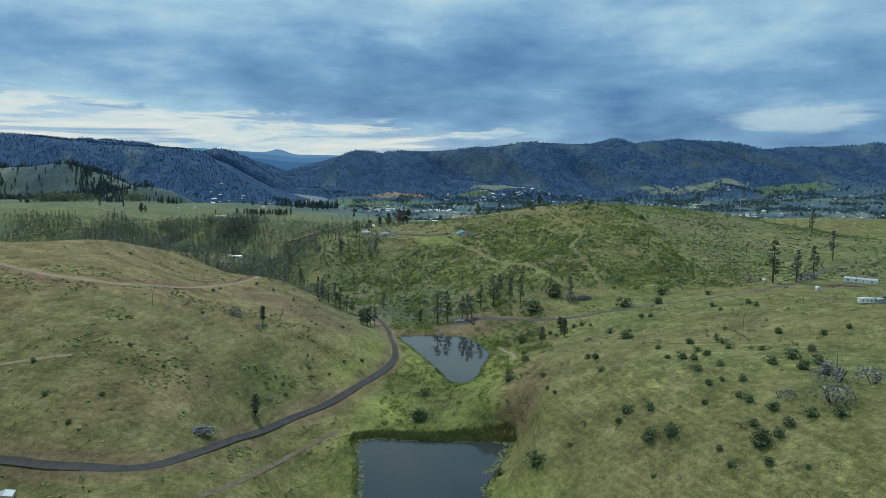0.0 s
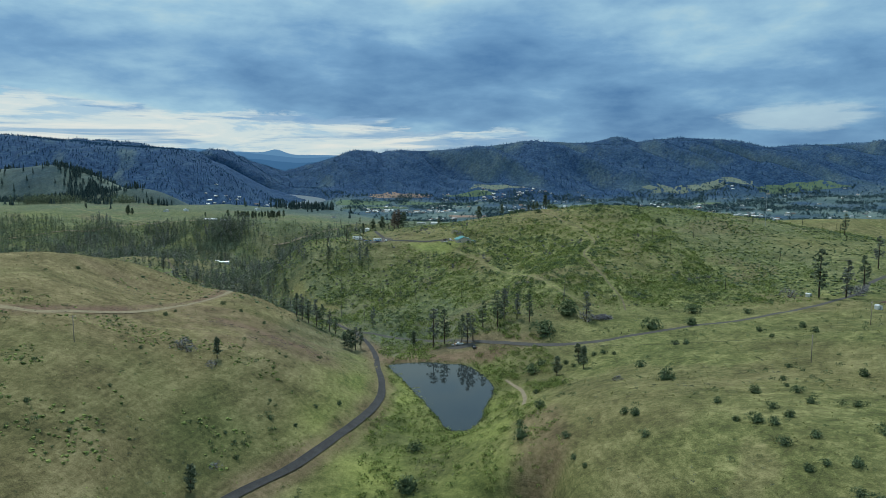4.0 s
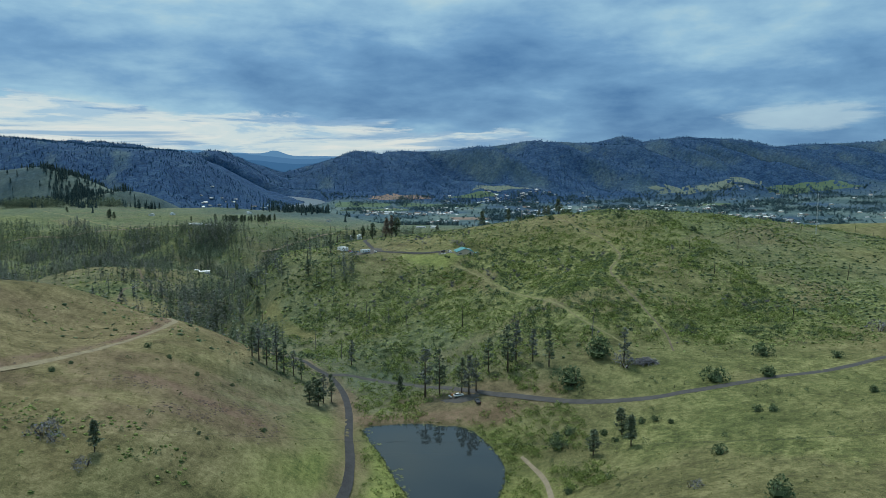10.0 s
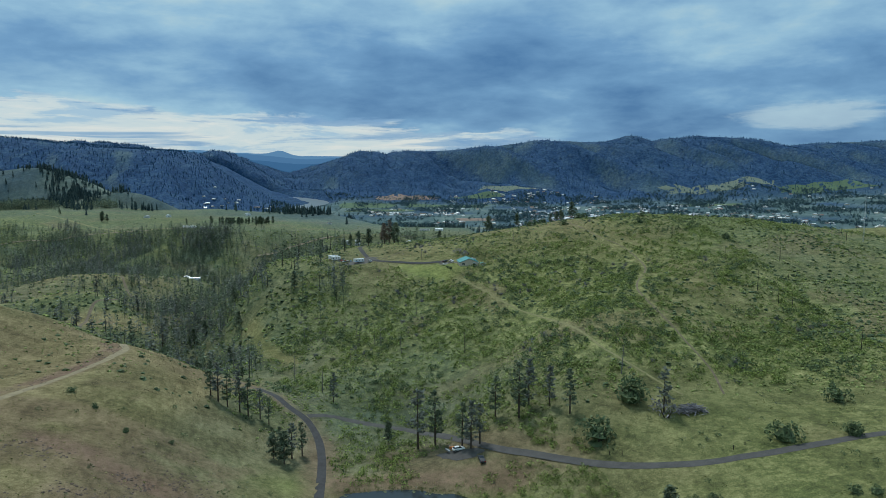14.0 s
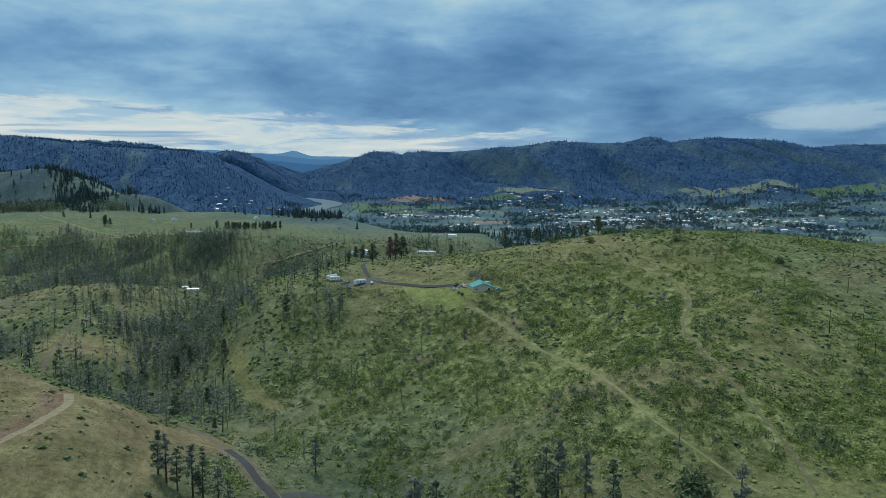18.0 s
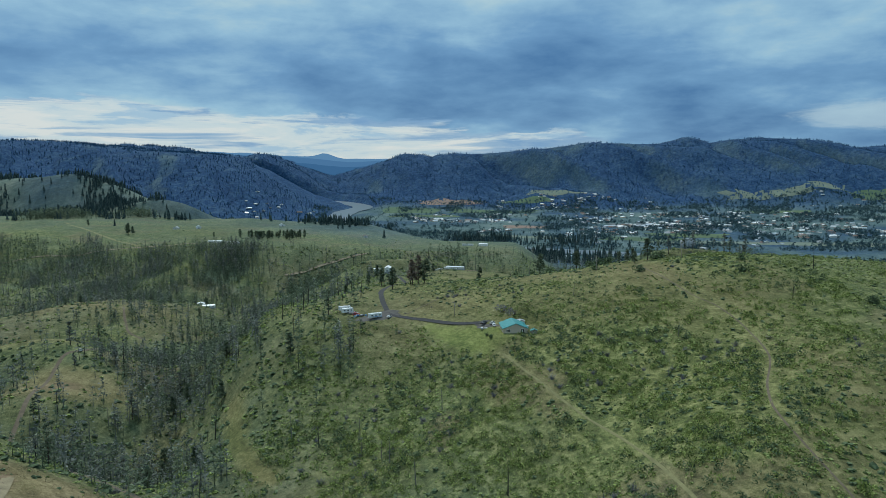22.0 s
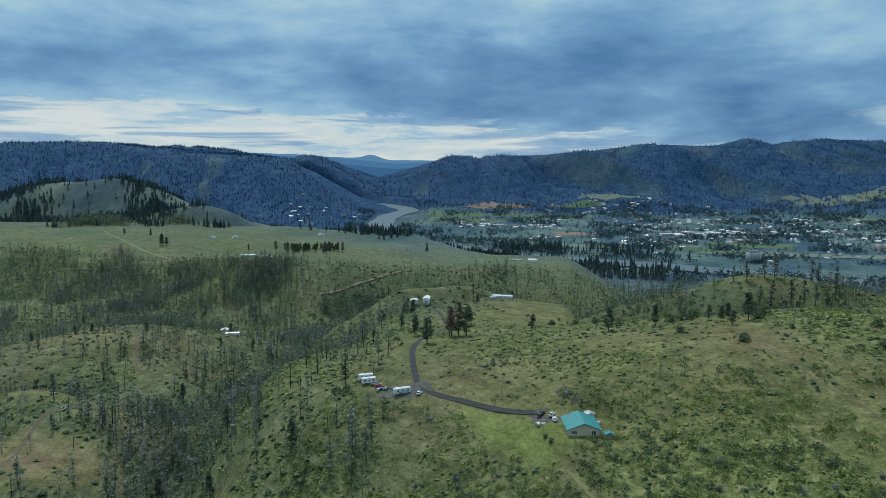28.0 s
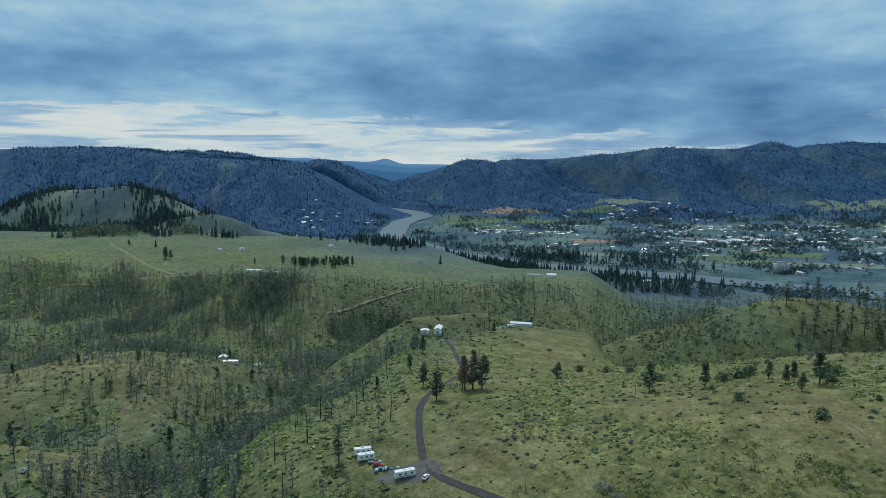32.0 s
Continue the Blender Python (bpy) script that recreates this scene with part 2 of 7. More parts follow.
# ---- the lie of the land ----
# landforms: centre x, y, height, half-length, half-width, heading in degrees
NEAR_HILLS = [
    (-194, 252.8, -38.1, 224.4, 35.8, 116.4),
    (-287.2, 484.1, -67.8, 30, 126.3, 160.6),
    (-42.1, 213.7, -19.3, 111.6, 30, 126.4),
    (-275.3, 331.3, 103.9, 199, 124, 75.3),
    (18, 331.7, 17.3, 209, 33.5, 114.5),
    (-3.6, 367.3, -49.8, 78.4, 43.8, 92.5),
    (-109.9, 57.9, 35.9, 65.3, 30, -15.1),
    (215.3, 154.1, 39.4, 147, 93.5, 97.7),
    (377.1, 393.9, 13.7, 157.1, 115.3, 19),
    (-128.6, 485.3, 33.7, 67.5, 30, 109.6),
]
MAIN_HILL = [
    (149.4, 733.3, 46.8, 201.6, 101.8, 11.9),
    (78.3, 546.1, 10.2, 60.3, 115.5, 105.1),
    (386.7, 594.2, 19.4, 228.5, 126.4, -23.8),
    (-175, 634.2, -80, 61.5, 35.8, 105.2),
    (-139.4, 893.2, 31.9, 105.5, 85.6, 103.7),
    (-73, 1073, 74.2, 127.7, 30, 44.7),
    (53.3, 520.7, -17.2, 165.2, 38, 48.4),
    (50.5, 466.2, 22.3, 168.5, 35.9, 52.7),
]
CANYONS = [
    (-122.4, 499.6, -71, 108, 63.2, 60),
    (-272.3, 747.1, -55.7, 219.9, 55.6, 66.6),
    (-381.7, 931.4, -55.9, 235.2, 177, 197.8),
    (-4.2, 1228.8, -75.8, 340.7, 113.6, -25.1),
    (-299.1, 752.4, 55.9, 41.6, 53.3, 100.4),
    (-404.5, 970.1, 40.5, 109.5, 71.7, 87.2),
    (-599.9, 1180.9, -15.7, 277, 168.1, 8.5),
    (-228.8, 660.1, 36.8, 46.1, 31.2, 20.4),
]
PLATEAUS = [
    (-1000, 1850, 60, 300, 150, 39.5),
    (-850, 2010, 84, 120, 60, 25),
    (-1150, 2120, 160, 210, 110, 10),
    (-1520, 2260, 175, 240, 150, 0),
    (-780, 2300, 30, 150, 90, -20),
    (225.7, 1202.2, 86.7, 128.9, 54.3, -7.6),
    (495.6, 977.3, 53.8, 295, 73.1, 9.6),
]


def ramp(a, b, v):
    t = np.clip((v - a) / (b - a), 0, 1)
    return t * t * (3 - 2 * t)


def value_noise(x, y):
    xi, yi = np.floor(x).astype(np.int64), np.floor(y).astype(np.int64)
    fx, fy = x - xi, y - yi
    fx, fy = fx * fx * (3 - 2 * fx), fy * fy * (3 - 2 * fy)

    def h(i, j):
        n = (i * 374761393 + j * 668265263) & 0x7FFFFFFF
        n = ((n ^ (n >> 13)) * 1274126177) & 0x7FFFFFFF
        return ((n ^ (n >> 16)) & 0xFFFF) / 65535.0
    return (h(xi, yi) * (1 - fx) + h(xi + 1, yi) * fx) * (1 - fy) + (h(xi, yi + 1) * (1 - fx) + h(xi + 1, yi + 1) * fx) * fy


def fbm(x, y, size, octaves=4):
    """Noise about zero, from -1 to 1, with features of that size in metres."""
    out, amp, tot = 0, 1.0, 0.0
    for k in range(octaves):
        out = out + amp * (2 * value_noise(x / size + 17.3 * k + 1000, y / size - 9.7 * k + 1000) - 1)
        tot, amp, size = tot + amp, amp * 0.5, size * 0.5
    return out / tot


# crest of the far range beyond the town, and of the forested hills to its west
RANGE_X = [-3600, -1500, -1150, -1005, -664, -139, 47, 529, 1044, 1170, 1219, 1270, 1337, 1518, 1663, 2027, 2247, 2390, 2741, 4200]
RANGE_Z = [110, 110, 110, 148, 241, 267, 278, 321, 332, 352, 368, 352, 331, 356, 363, 330, 287, 301, 322, 340]
WEST_X = [-4300, -2264, -1983, -1760, -1424, -1301, -1010, -734, -500]
WEST_Z = [300, 308, 281, 253, 239, 184, 100, 20, -60]

POND_LOW = [(-27, 393), (-21, 396), (-4, 397.5), (12, 394), (17, 388), (22, 376), (26, 358), (24, 344), (20, 330), (18, 317), (12, 305), (7, 304), (3, 307), (-2, 325), (-11, 350), (-19, 372)]
POND_LOW_Z = 23.7
POND_HIGH = [(-31.5, 233), (-24, 235.5), (-5, 232.5), (15, 232.5), (24.5, 232.5), (23.5, 225), (20, 213), (14, 197), (13, 180), (8, 166), (-10, 158), (-22, 166), (-25, 185), (-27, 205), (-30, 222)]
POND_HIGH_Z = 25.6


def inside_of(poly, x, y):
    """Signed distance to a closed outline, positive inside."""
    best, odd = np.full(np.shape(x), 1e9), np.zeros(np.shape(x), bool)
    for (x0, y0), (x1, y1) in zip(poly, poly[1:] + poly[:1]):
        dx, dy = x1 - x0, y1 - y0
        t = np.clip(((x - x0) * dx + (y - y0) * dy) / (dx * dx + dy * dy), 0, 1)
        best = np.minimum(best, np.hypot(x - x0 - t * dx, y - y0 - t * dy))
        cross = (y0 > y) != (y1 > y)
        odd ^= cross & (x < x0 + (y - y0) / (dy if dy else 1e-9) * dx)
    return np.where(odd, best, -best)


def far_floor(x, y):
    d = np.maximum(np.hypot(x, y - 250) - 1900, 0)
    return 1.6e-5 * d * d


def bare_land(x, y):
    z = 32 - 107 * ramp(750, 2150, y + 0.12 * np.abs(x)) + far_floor(x, y)
    for cx, cy, h, sx, sy, r in NEAR_HILLS + MAIN_HILL + CANYONS + PLATEAUS:
        c, s = math.cos(radians(r)), math.sin(radians(r))
        u, v = (x - cx) * c + (y - cy) * s, (y - cy) * c - (x - cx) * s
        z = z + h * np.exp(-0.5 * ((u / sx) ** 2 + (v / sy) ** 2))
    # the broad brow between the house and the farm
    brow = 47 - 0.068 * (y - 840) - 0.1 * np.maximum(x + 40, 0)
    zone = ramp(-150, -105, x) * ramp(70, 20, x) * ramp(820, 880, y) * ramp(1118, 1082, y - 0.12 * x)
    z = z + zone * np.maximum(brow - z, 0)
    # the grassy shelf beyond the canyon, with its rim
    rim = np.interp(x, [-1500, -900, -660, -480, -320, -150, 40, 200], [1430, 1420, 1400, 1385, 1390, 1450, 1490, 1540])
    top = np.interp(x, [-1500, -900, -640, -460, -300, -150, 40, 120], [36, 31, 23, 26, 22, 8, 4, -20]) + 8 * ramp(1400, 1500, y) * ramp(-440, -600, x)
    end = np.interp(x, [-300, -100], [1880, 1640])
    shelf = ramp(rim - 200, rim, y) * ramp(end + 120, end, y) * ramp(150, 40, x)
    z = z * (1 - shelf) + top * shelf
    gully = np.abs(fbm(x + 0.25 * y, y * 0.35, 420, 4))
    rise = ramp(3700, 4720, y + 260 * (gully - 0.25) + 120 * fbm(x, y, 700, 2))
    z = z + (np.interp(x, RANGE_X, RANGE_Z) - z) * rise * (y > 3000)
    west = ramp(2350, 3520, y + 300 * (gully - 0.25)) * ramp(-760, -1300, x)
    z = z + np.maximum(np.interp(x, WEST_X, WEST_Z) - z, 0) * west
    return z


def land(x, y):
    """Height of the ground."""
    x, y = np.asarray(x, float), np.asarray(y, float)
    z = bare_land(x, y)
    rough = np.clip((y + 300) / 500, 0.5, 4)
    z = z + 0.45 * fbm(x, y, 16, 3) + 0.9 * fbm(x + 77, y, 60, 3) * np.minimum(rough, 2) * ramp(100, 500, np.abs(x) + 0.4 * y)
    z = z + ramp(900, 2500, np.abs(x) + y - 300) * ramp(2600, 1500, y) * 7 * fbm(x, y, 190, 3)
    z = z + ramp(3300, 3900, y) * 14 * fbm(x, y, 240, 4)
    spur = 1 - 2.2 * np.abs(fbm(x + 0.75 * y, 0.22 * y - 0.1 * x, 430, 3))
    z = z + (spur - 0.75) * 105 * ramp(3880, 4300, y) * ramp(4760, 4560, y) + (spur - 0.85) * 85 * ramp(2500, 2900, y) * ramp(3520, 3150, y) * ramp(-700, -1100, x)
    z = z + 26 * fbm(x + 50, y, 230, 3) * ramp(1750, 1980, y) * ramp(2700, 2400, y) * ramp(-480, -800, x)
    side = ramp(-110, -170, x + 0.1 * (600 - y)) * ramp(545, 620, y) * ramp(1390, 1300, y)
    z = z + side * (7 - 30 * np.abs(fbm(x + 400, y + 200, 170, 3)))
    yard = ramp(24, 11, np.hypot(x - 19.5, y - 648))
    z = z * (1 - yard) + 60.6 * yard
    for poly, level in ((POND_LOW, POND_LOW_Z), (POND_HIGH, POND_HIGH_Z)):
        d = inside_of(poly, x, y)
        bank = ramp(-14, -1.0, d)
        z = np.where(d > -14, z * (1 - bank) + (level + 0.35 - 1.6 * ramp(-1.0, 3.0, d)) * bank, z)
    return z


def ground_at(x, y):
    return float(land(np.array([x]), np.array([y]))[0])

# ---- ground, ponds, river, roads ----
def mesh_object(name, verts, faces, material, parent=None, smooth=False, label=""):
    me = bpy.data.meshes.new(name)
    me.from_pydata(verts, [], faces)
    if material:
        for m in material if isinstance(material, (list, tuple)) else [material]:
            me.materials.append(m)
    if smooth:
        me.polygons.foreach_set("use_smooth", np.ones(len(me.polygons), bool))
    me.update()
    ob = new(name, me)
    ob.parent = parent
    return tagged(ob, label) if label else ob


def curve_line(points, step):
    """Points every step metres along a smooth line through the given ones."""
    p = np.array(points, float)
    p = np.vstack([2 * p[0] - p[1], p, 2 * p[-1] - p[-2]])
    out = []
    for k in range(1, len(p) - 2):
        n = max(1, int(np.linalg.norm(p[k + 1] - p[k]) / step))
        for t in np.arange(n) / n:
            a, b, c, d = p[k - 1 : k + 3]
            out.append(0.5 * (2 * b + (c - a) * t + (2 * a - 5 * b + 4 * c - d) * t * t + (3 * b - a - 3 * c + d) * t ** 3))
    out.append(p[-2])
    return np.array(out)


def near_line(x, y, line):
    best = np.full(x.shape, 1e9)
    for (x0, y0), (x1, y1) in zip(line[:-1], line[1:]):
        dx, dy = x1 - x0, y1 - y0
        t = np.clip(((x - x0) * dx + (y - y0) * dy) / (dx * dx + dy * dy + 1e-9), 0, 1)
        best = np.minimum(best, np.hypot(x - x0 - t * dx, y - y0 - t * dy))
    return best


VALLEY_ROAD = [(-190, 190), (-150, 186), (-125.9, 182.6), (-105, 177), (-85.2, 176.3), (-75, 188), (-67, 218), (-56.4, 245.5), (-42.6, 267.5), (-31.6, 296), (-25.1, 328), (-25.3, 350), (-30, 380), (-34.3, 410), (-40.4, 436.7), (-48.5, 455.3), (-60, 469), (-71, 486), (-82, 500)]
EAST_ROAD = [(-50, 461), (-39.7, 465), (-14.4, 458.5), (0.4, 445), (13.6, 426), (25.3, 412.5), (36.5, 405), (48.5, 397), (63.3, 389.6), (79.6, 385), (96, 382.6), (114.4, 384.5), (132, 386.5), (152, 390), (178, 400), (212, 420), (250, 450), (270, 475), (300, 500)]
HOUSE_DRIVE = [(9.8, 663.2), (1.1, 664), (-12.5, 669.8), (-27.3, 678.5), (-40.7, 687), (-52.6, 697), (-58, 711), (-63.8, 733), (-69.3, 763), (-68.5, 793), (-63, 819), (-60, 838), (-66, 880), (-82, 940), (-98, 998)]
SLOPE_PATH = [(12, 628), (20, 611), (36, 579), (49, 555), (57, 535), (62, 508), (65.5, 482), (70.5, 460), (81, 440), (90, 425)]
EAST_TRACK = [(97, 740), (104, 698), (112, 667), (121.7, 648.7), (125.4, 624.7), (122.5, 588), (108, 551), (102, 527), (102, 500), (104, 482), (106, 462), (107, 445), (104, 425)]
HILL_TRACK = [(-260, 335), (-216, 323), (-196, 317), (-180, 309.5), (-166, 306), (-152, 306), (-143, 319), (-136.5, 335), (-134, 352), (-131, 375), (-129, 398), (-128, 417), (-127.5, 437), (-129, 460), (-136, 486), (-147, 505)]
CANYON_ROAD = [(-82, 500), (-100, 520), (-121, 536), (-150, 548), (-192, 576), (-232, 612), (-248, 645), (-268, 690), (-281, 728), (-276, 745), (-281, 776), (-310, 848), (-309, 872), (-315, 888), (-334, 899), (-350, 920), (-375, 960)]
MOWN_STRIP = [(-117, 678), (-125.5, 671), (-128.5, 657), (-128, 642), (-120, 624), (-107, 594), (-92, 574), (-79, 560)]
FARM_TRACK = [(-37, 821), (-16, 793), (1, 770), (21, 750), (39, 741)]
RIM_TRACK = [(-880, 1268), (-827, 1290), (-777, 1312), (-733, 1326), (-656, 1342), (-582, 1364), (-466, 1386)]
PASTURE_TRACK = [(-916, 1669), (-803, 1550), (-676, 1437), (-585, 1369)]
SIDE_TRACK = [(-315, 1301), (-285, 1331), (-252, 1360), (-206, 1402)]
DITCH = [(-64.7, 168.8), (-58.6, 188), (-53.4, 215), (-45.6, 234), (-39, 244)]
SHORE_PATH = [(33, 306), (35, 318), (36, 335), (35, 350), (32, 364)]
RIVER_LINE = [(-1300, 4050), (-900, 3980), (-700, 3760), (-728, 3500), (-708, 3250), (-665, 3020), (-600, 2860), (-380, 2560), (-120, 2330), (60, 2240), (300, 2150), (400, 2090), (520, 2030), (700, 1930), (900, 1840), (1500, 1700)]


def lay_strip(name, line, width, material, lift=0.06, step=3.0, across=5, crown=0.0, wobble=0.15, level=None):
    pts = curve_line(line, step)
    d = np.gradient(pts, axis=0)
    d /= np.linalg.norm(d, axis=1)[:, None]
    side = np.stack([d[:, 1], -d[:, 0]], 1)
    s = np.linspace(-1, 1, across)
    half = width / 2 * (1 + wobble * fbm(pts[:, 0], pts[:, 1], 14, 2))
    grid = pts[:, None] + side[:, None] * (half[:, None] * s[None])[..., None]
    z = land(grid[..., 0], grid[..., 1]) if level is None else np.full(grid.shape[:2], level)
    if level is None:
        mid = z[:, across // 2]
        flat = np.convolve(np.pad(mid, 2, "edge"), np.ones(5) / 5, "valid")
        z = np.maximum(z + lift, (flat + lift)[:, None] - 0.3 * np.abs(s)[None] + crown * (1 - s ** 2)[None])
    verts = np.concatenate([grid, z[..., None]], -1).reshape(-1, 3)
    faces = [(i * across + j, i * across + j + 1, (i + 1) * across + j + 1, (i + 1) * across + j) for i in range(len(pts) - 1) for j in range(across - 1)]
    ob = mesh_object(name, verts.tolist(), faces, material, smooth=True)
    return ob


def build_ground():
    rows = []
    y = -260.0
    while y < 4930:
        rows.append(y)
        y += max(1.9, 0.0062 * (y + 330))
    ys = np.array(rows)
    u = np.linspace(-1, 1, 540)
    u = 0.72 * u + 0.28 * u ** 3
    X = u[None] * (1.15 * (ys[:, None] + 300) + 260)
    Y = np.repeat(ys[:, None], len(u), 1)
    Z = land(X, Y)
    river = near_line(X, Y, curve_line(RIVER_LINE, 60))
    bed = ramp(120, 58, river) * (Y > 1500)
    Z = Z * (1 - bed) + (far_floor(X, Y) - 79.5) * bed
    verts = np.stack([X, Y, Z], -1).reshape(-1, 3)
    n = len(u)
    i = (np.arange(len(ys) - 1)[:, None] * n + np.arange(n - 1)[None]).ravel()
    faces = np.stack([i, i + 1, i + n + 1, i + n], 1)
    me = bpy.data.meshes.new("ground")
    me.vertices.add(len(verts))
    me.vertices.foreach_set("co", verts.ravel())
    me.loops.add(len(faces) * 4)
    me.loops.foreach_set("vertex_index", faces.ravel())
    me.polygons.add(len(faces))
    me.polygons.foreach_set("loop_start", np.arange(0, len(faces) * 4, 4))
    me.polygons.foreach_set("use_smooth", np.ones(len(faces), bool))
    me.update(calc_edges=True)
    x, y = verts[:, 0], verts[:, 1]
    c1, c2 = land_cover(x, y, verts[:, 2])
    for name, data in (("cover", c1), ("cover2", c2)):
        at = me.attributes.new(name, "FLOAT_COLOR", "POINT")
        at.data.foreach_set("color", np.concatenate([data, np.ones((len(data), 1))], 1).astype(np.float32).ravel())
    me.materials.append(GRASS)
    return tagged(new("ground", me), "rolling grassland hills of green and dry grass", "ground", kind="structure")


LAWN = [(-32, 676), (-22, 657), (-9, 641), (4, 628), (14, 629), (19, 638), (12, 655), (0, 661), (-15, 667)]


def dry_slope(x, y):
    """The grazed end of the near hill, bare of brush."""
    return ramp(-76, -90, x) * ramp(528, 512, y + 0.1 * (x + 120))


def bald(x, y):
    """Knolls of the canyon with dry grass on their backs."""
    b = np.maximum(ramp(46, 22, np.hypot((x + 255) / 1.3, y - 690)), ramp(60, 30, np.hypot((x + 325) / 1.2, y - 780)))
    return np.maximum(b, 0.7 * ramp(80, 40, np.hypot((x + 405) / 1.6, y - 985)))


def brushy(x, y):
    """How much brush grows: the flank of the main hill and the canyon sides, not the mown or grazed slopes."""
    hill = ramp(415, 455, y + 0.25 * x * (x < 0)) * ramp(1150, 900, y) * ramp(-420, -330, x)
    left = ramp(-60, -20, -x - 0.0) * ramp(470, 430, y)
    patchy = np.clip(0.62 + 1.2 * fbm(x, y, 75, 5), 0.1, 1)
    return np.clip(hill * patchy * (1 - 0.85 * left) * (1 - dry_slope(x, y)) * (1 - 0.8 * bald(x, y)) * (1 - 0.6 * ramp(60, 20, np.hypot((x + 10) / 1.6, y - 655))), 0, 1)


def wooded(x, y):
    canyon = np.exp(-0.5 * (near_line(x, y, np.array([(-60, 470), (-110, 560), (-200, 700), (-250, 860), (-330, 1010), (-450, 1150)])) / 70) ** 2)
    mouth = np.exp(-0.5 * (near_line(x, y, np.array([(-330, 1010), (-150, 1130), (60, 1190), (250, 1160)])) / 80) ** 2)
    # woods thicken in hollows; their dark cover also paints shading into the relief
    d, hollow = 38.0, np.zeros(x.shape)
    k = (x < -60) & (y > 500) & (y < 1560)
    hollow[k] = (land(x[k] + d, y[k]) + land(x[k] - d, y[k]) + land(x[k], y[k] + d) + land(x[k], y[k] - d)) / 4 - land(x[k], y[k])
    side = np.clip(0.22 + hollow / 3, 0.04, 1) * ramp(-80, -150, x + 0.1 * (600 - y)) * ramp(510, 560, y) * (1 - plateau_top(x, y)) * ramp(1560, 1480, y)
    wall = np.clip(0.2 + 1.3 * fbm(x - 200, y, 85, 3), 0.04, 0.8) * ramp(1105, 1150, y) * (1 - plateau_top(x, y)) * ramp(1580, 1500, y) * ramp(160, 60, x)
    side = np.maximum(side, wall)
    return np.clip(np.maximum(np.maximum(canyon, 0.85 * mouth) * 0.85, side) * (0.8 + 0.7 * fbm(x, y, 60, 3)) * (1 - dry_slope(x, y)) * (1 - 0.85 * bald(x, y)), 0, 1)


def plateau_top(x, y):
    """Open grass beyond the canyon rim."""
    rim = np.interp(x, [-1500, -900, -660, -480, -320, -150, 40, 200], [1440, 1425, 1395, 1375, 1385, 1445, 1485, 1540])
    return ramp(rim - 22, rim + 8, y + 12 * fbm(x, y, 40, 3)) * ramp(1880, 1780, y + 60 * fbm(x, y, 120, 2)) * ramp(150, 60, x)


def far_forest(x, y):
    """Forest of the far hills: thick, but with more open grass on the west-facing sides of the spurs."""
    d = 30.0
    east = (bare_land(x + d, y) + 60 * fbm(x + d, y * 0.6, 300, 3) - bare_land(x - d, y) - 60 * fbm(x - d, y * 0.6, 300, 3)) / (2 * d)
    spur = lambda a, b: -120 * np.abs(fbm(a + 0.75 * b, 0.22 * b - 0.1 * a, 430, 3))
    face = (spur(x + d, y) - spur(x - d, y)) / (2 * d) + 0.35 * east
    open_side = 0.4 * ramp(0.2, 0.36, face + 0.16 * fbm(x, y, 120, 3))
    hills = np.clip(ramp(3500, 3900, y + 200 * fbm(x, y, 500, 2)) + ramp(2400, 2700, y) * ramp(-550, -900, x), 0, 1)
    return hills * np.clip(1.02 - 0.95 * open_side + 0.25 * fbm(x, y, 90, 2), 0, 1)


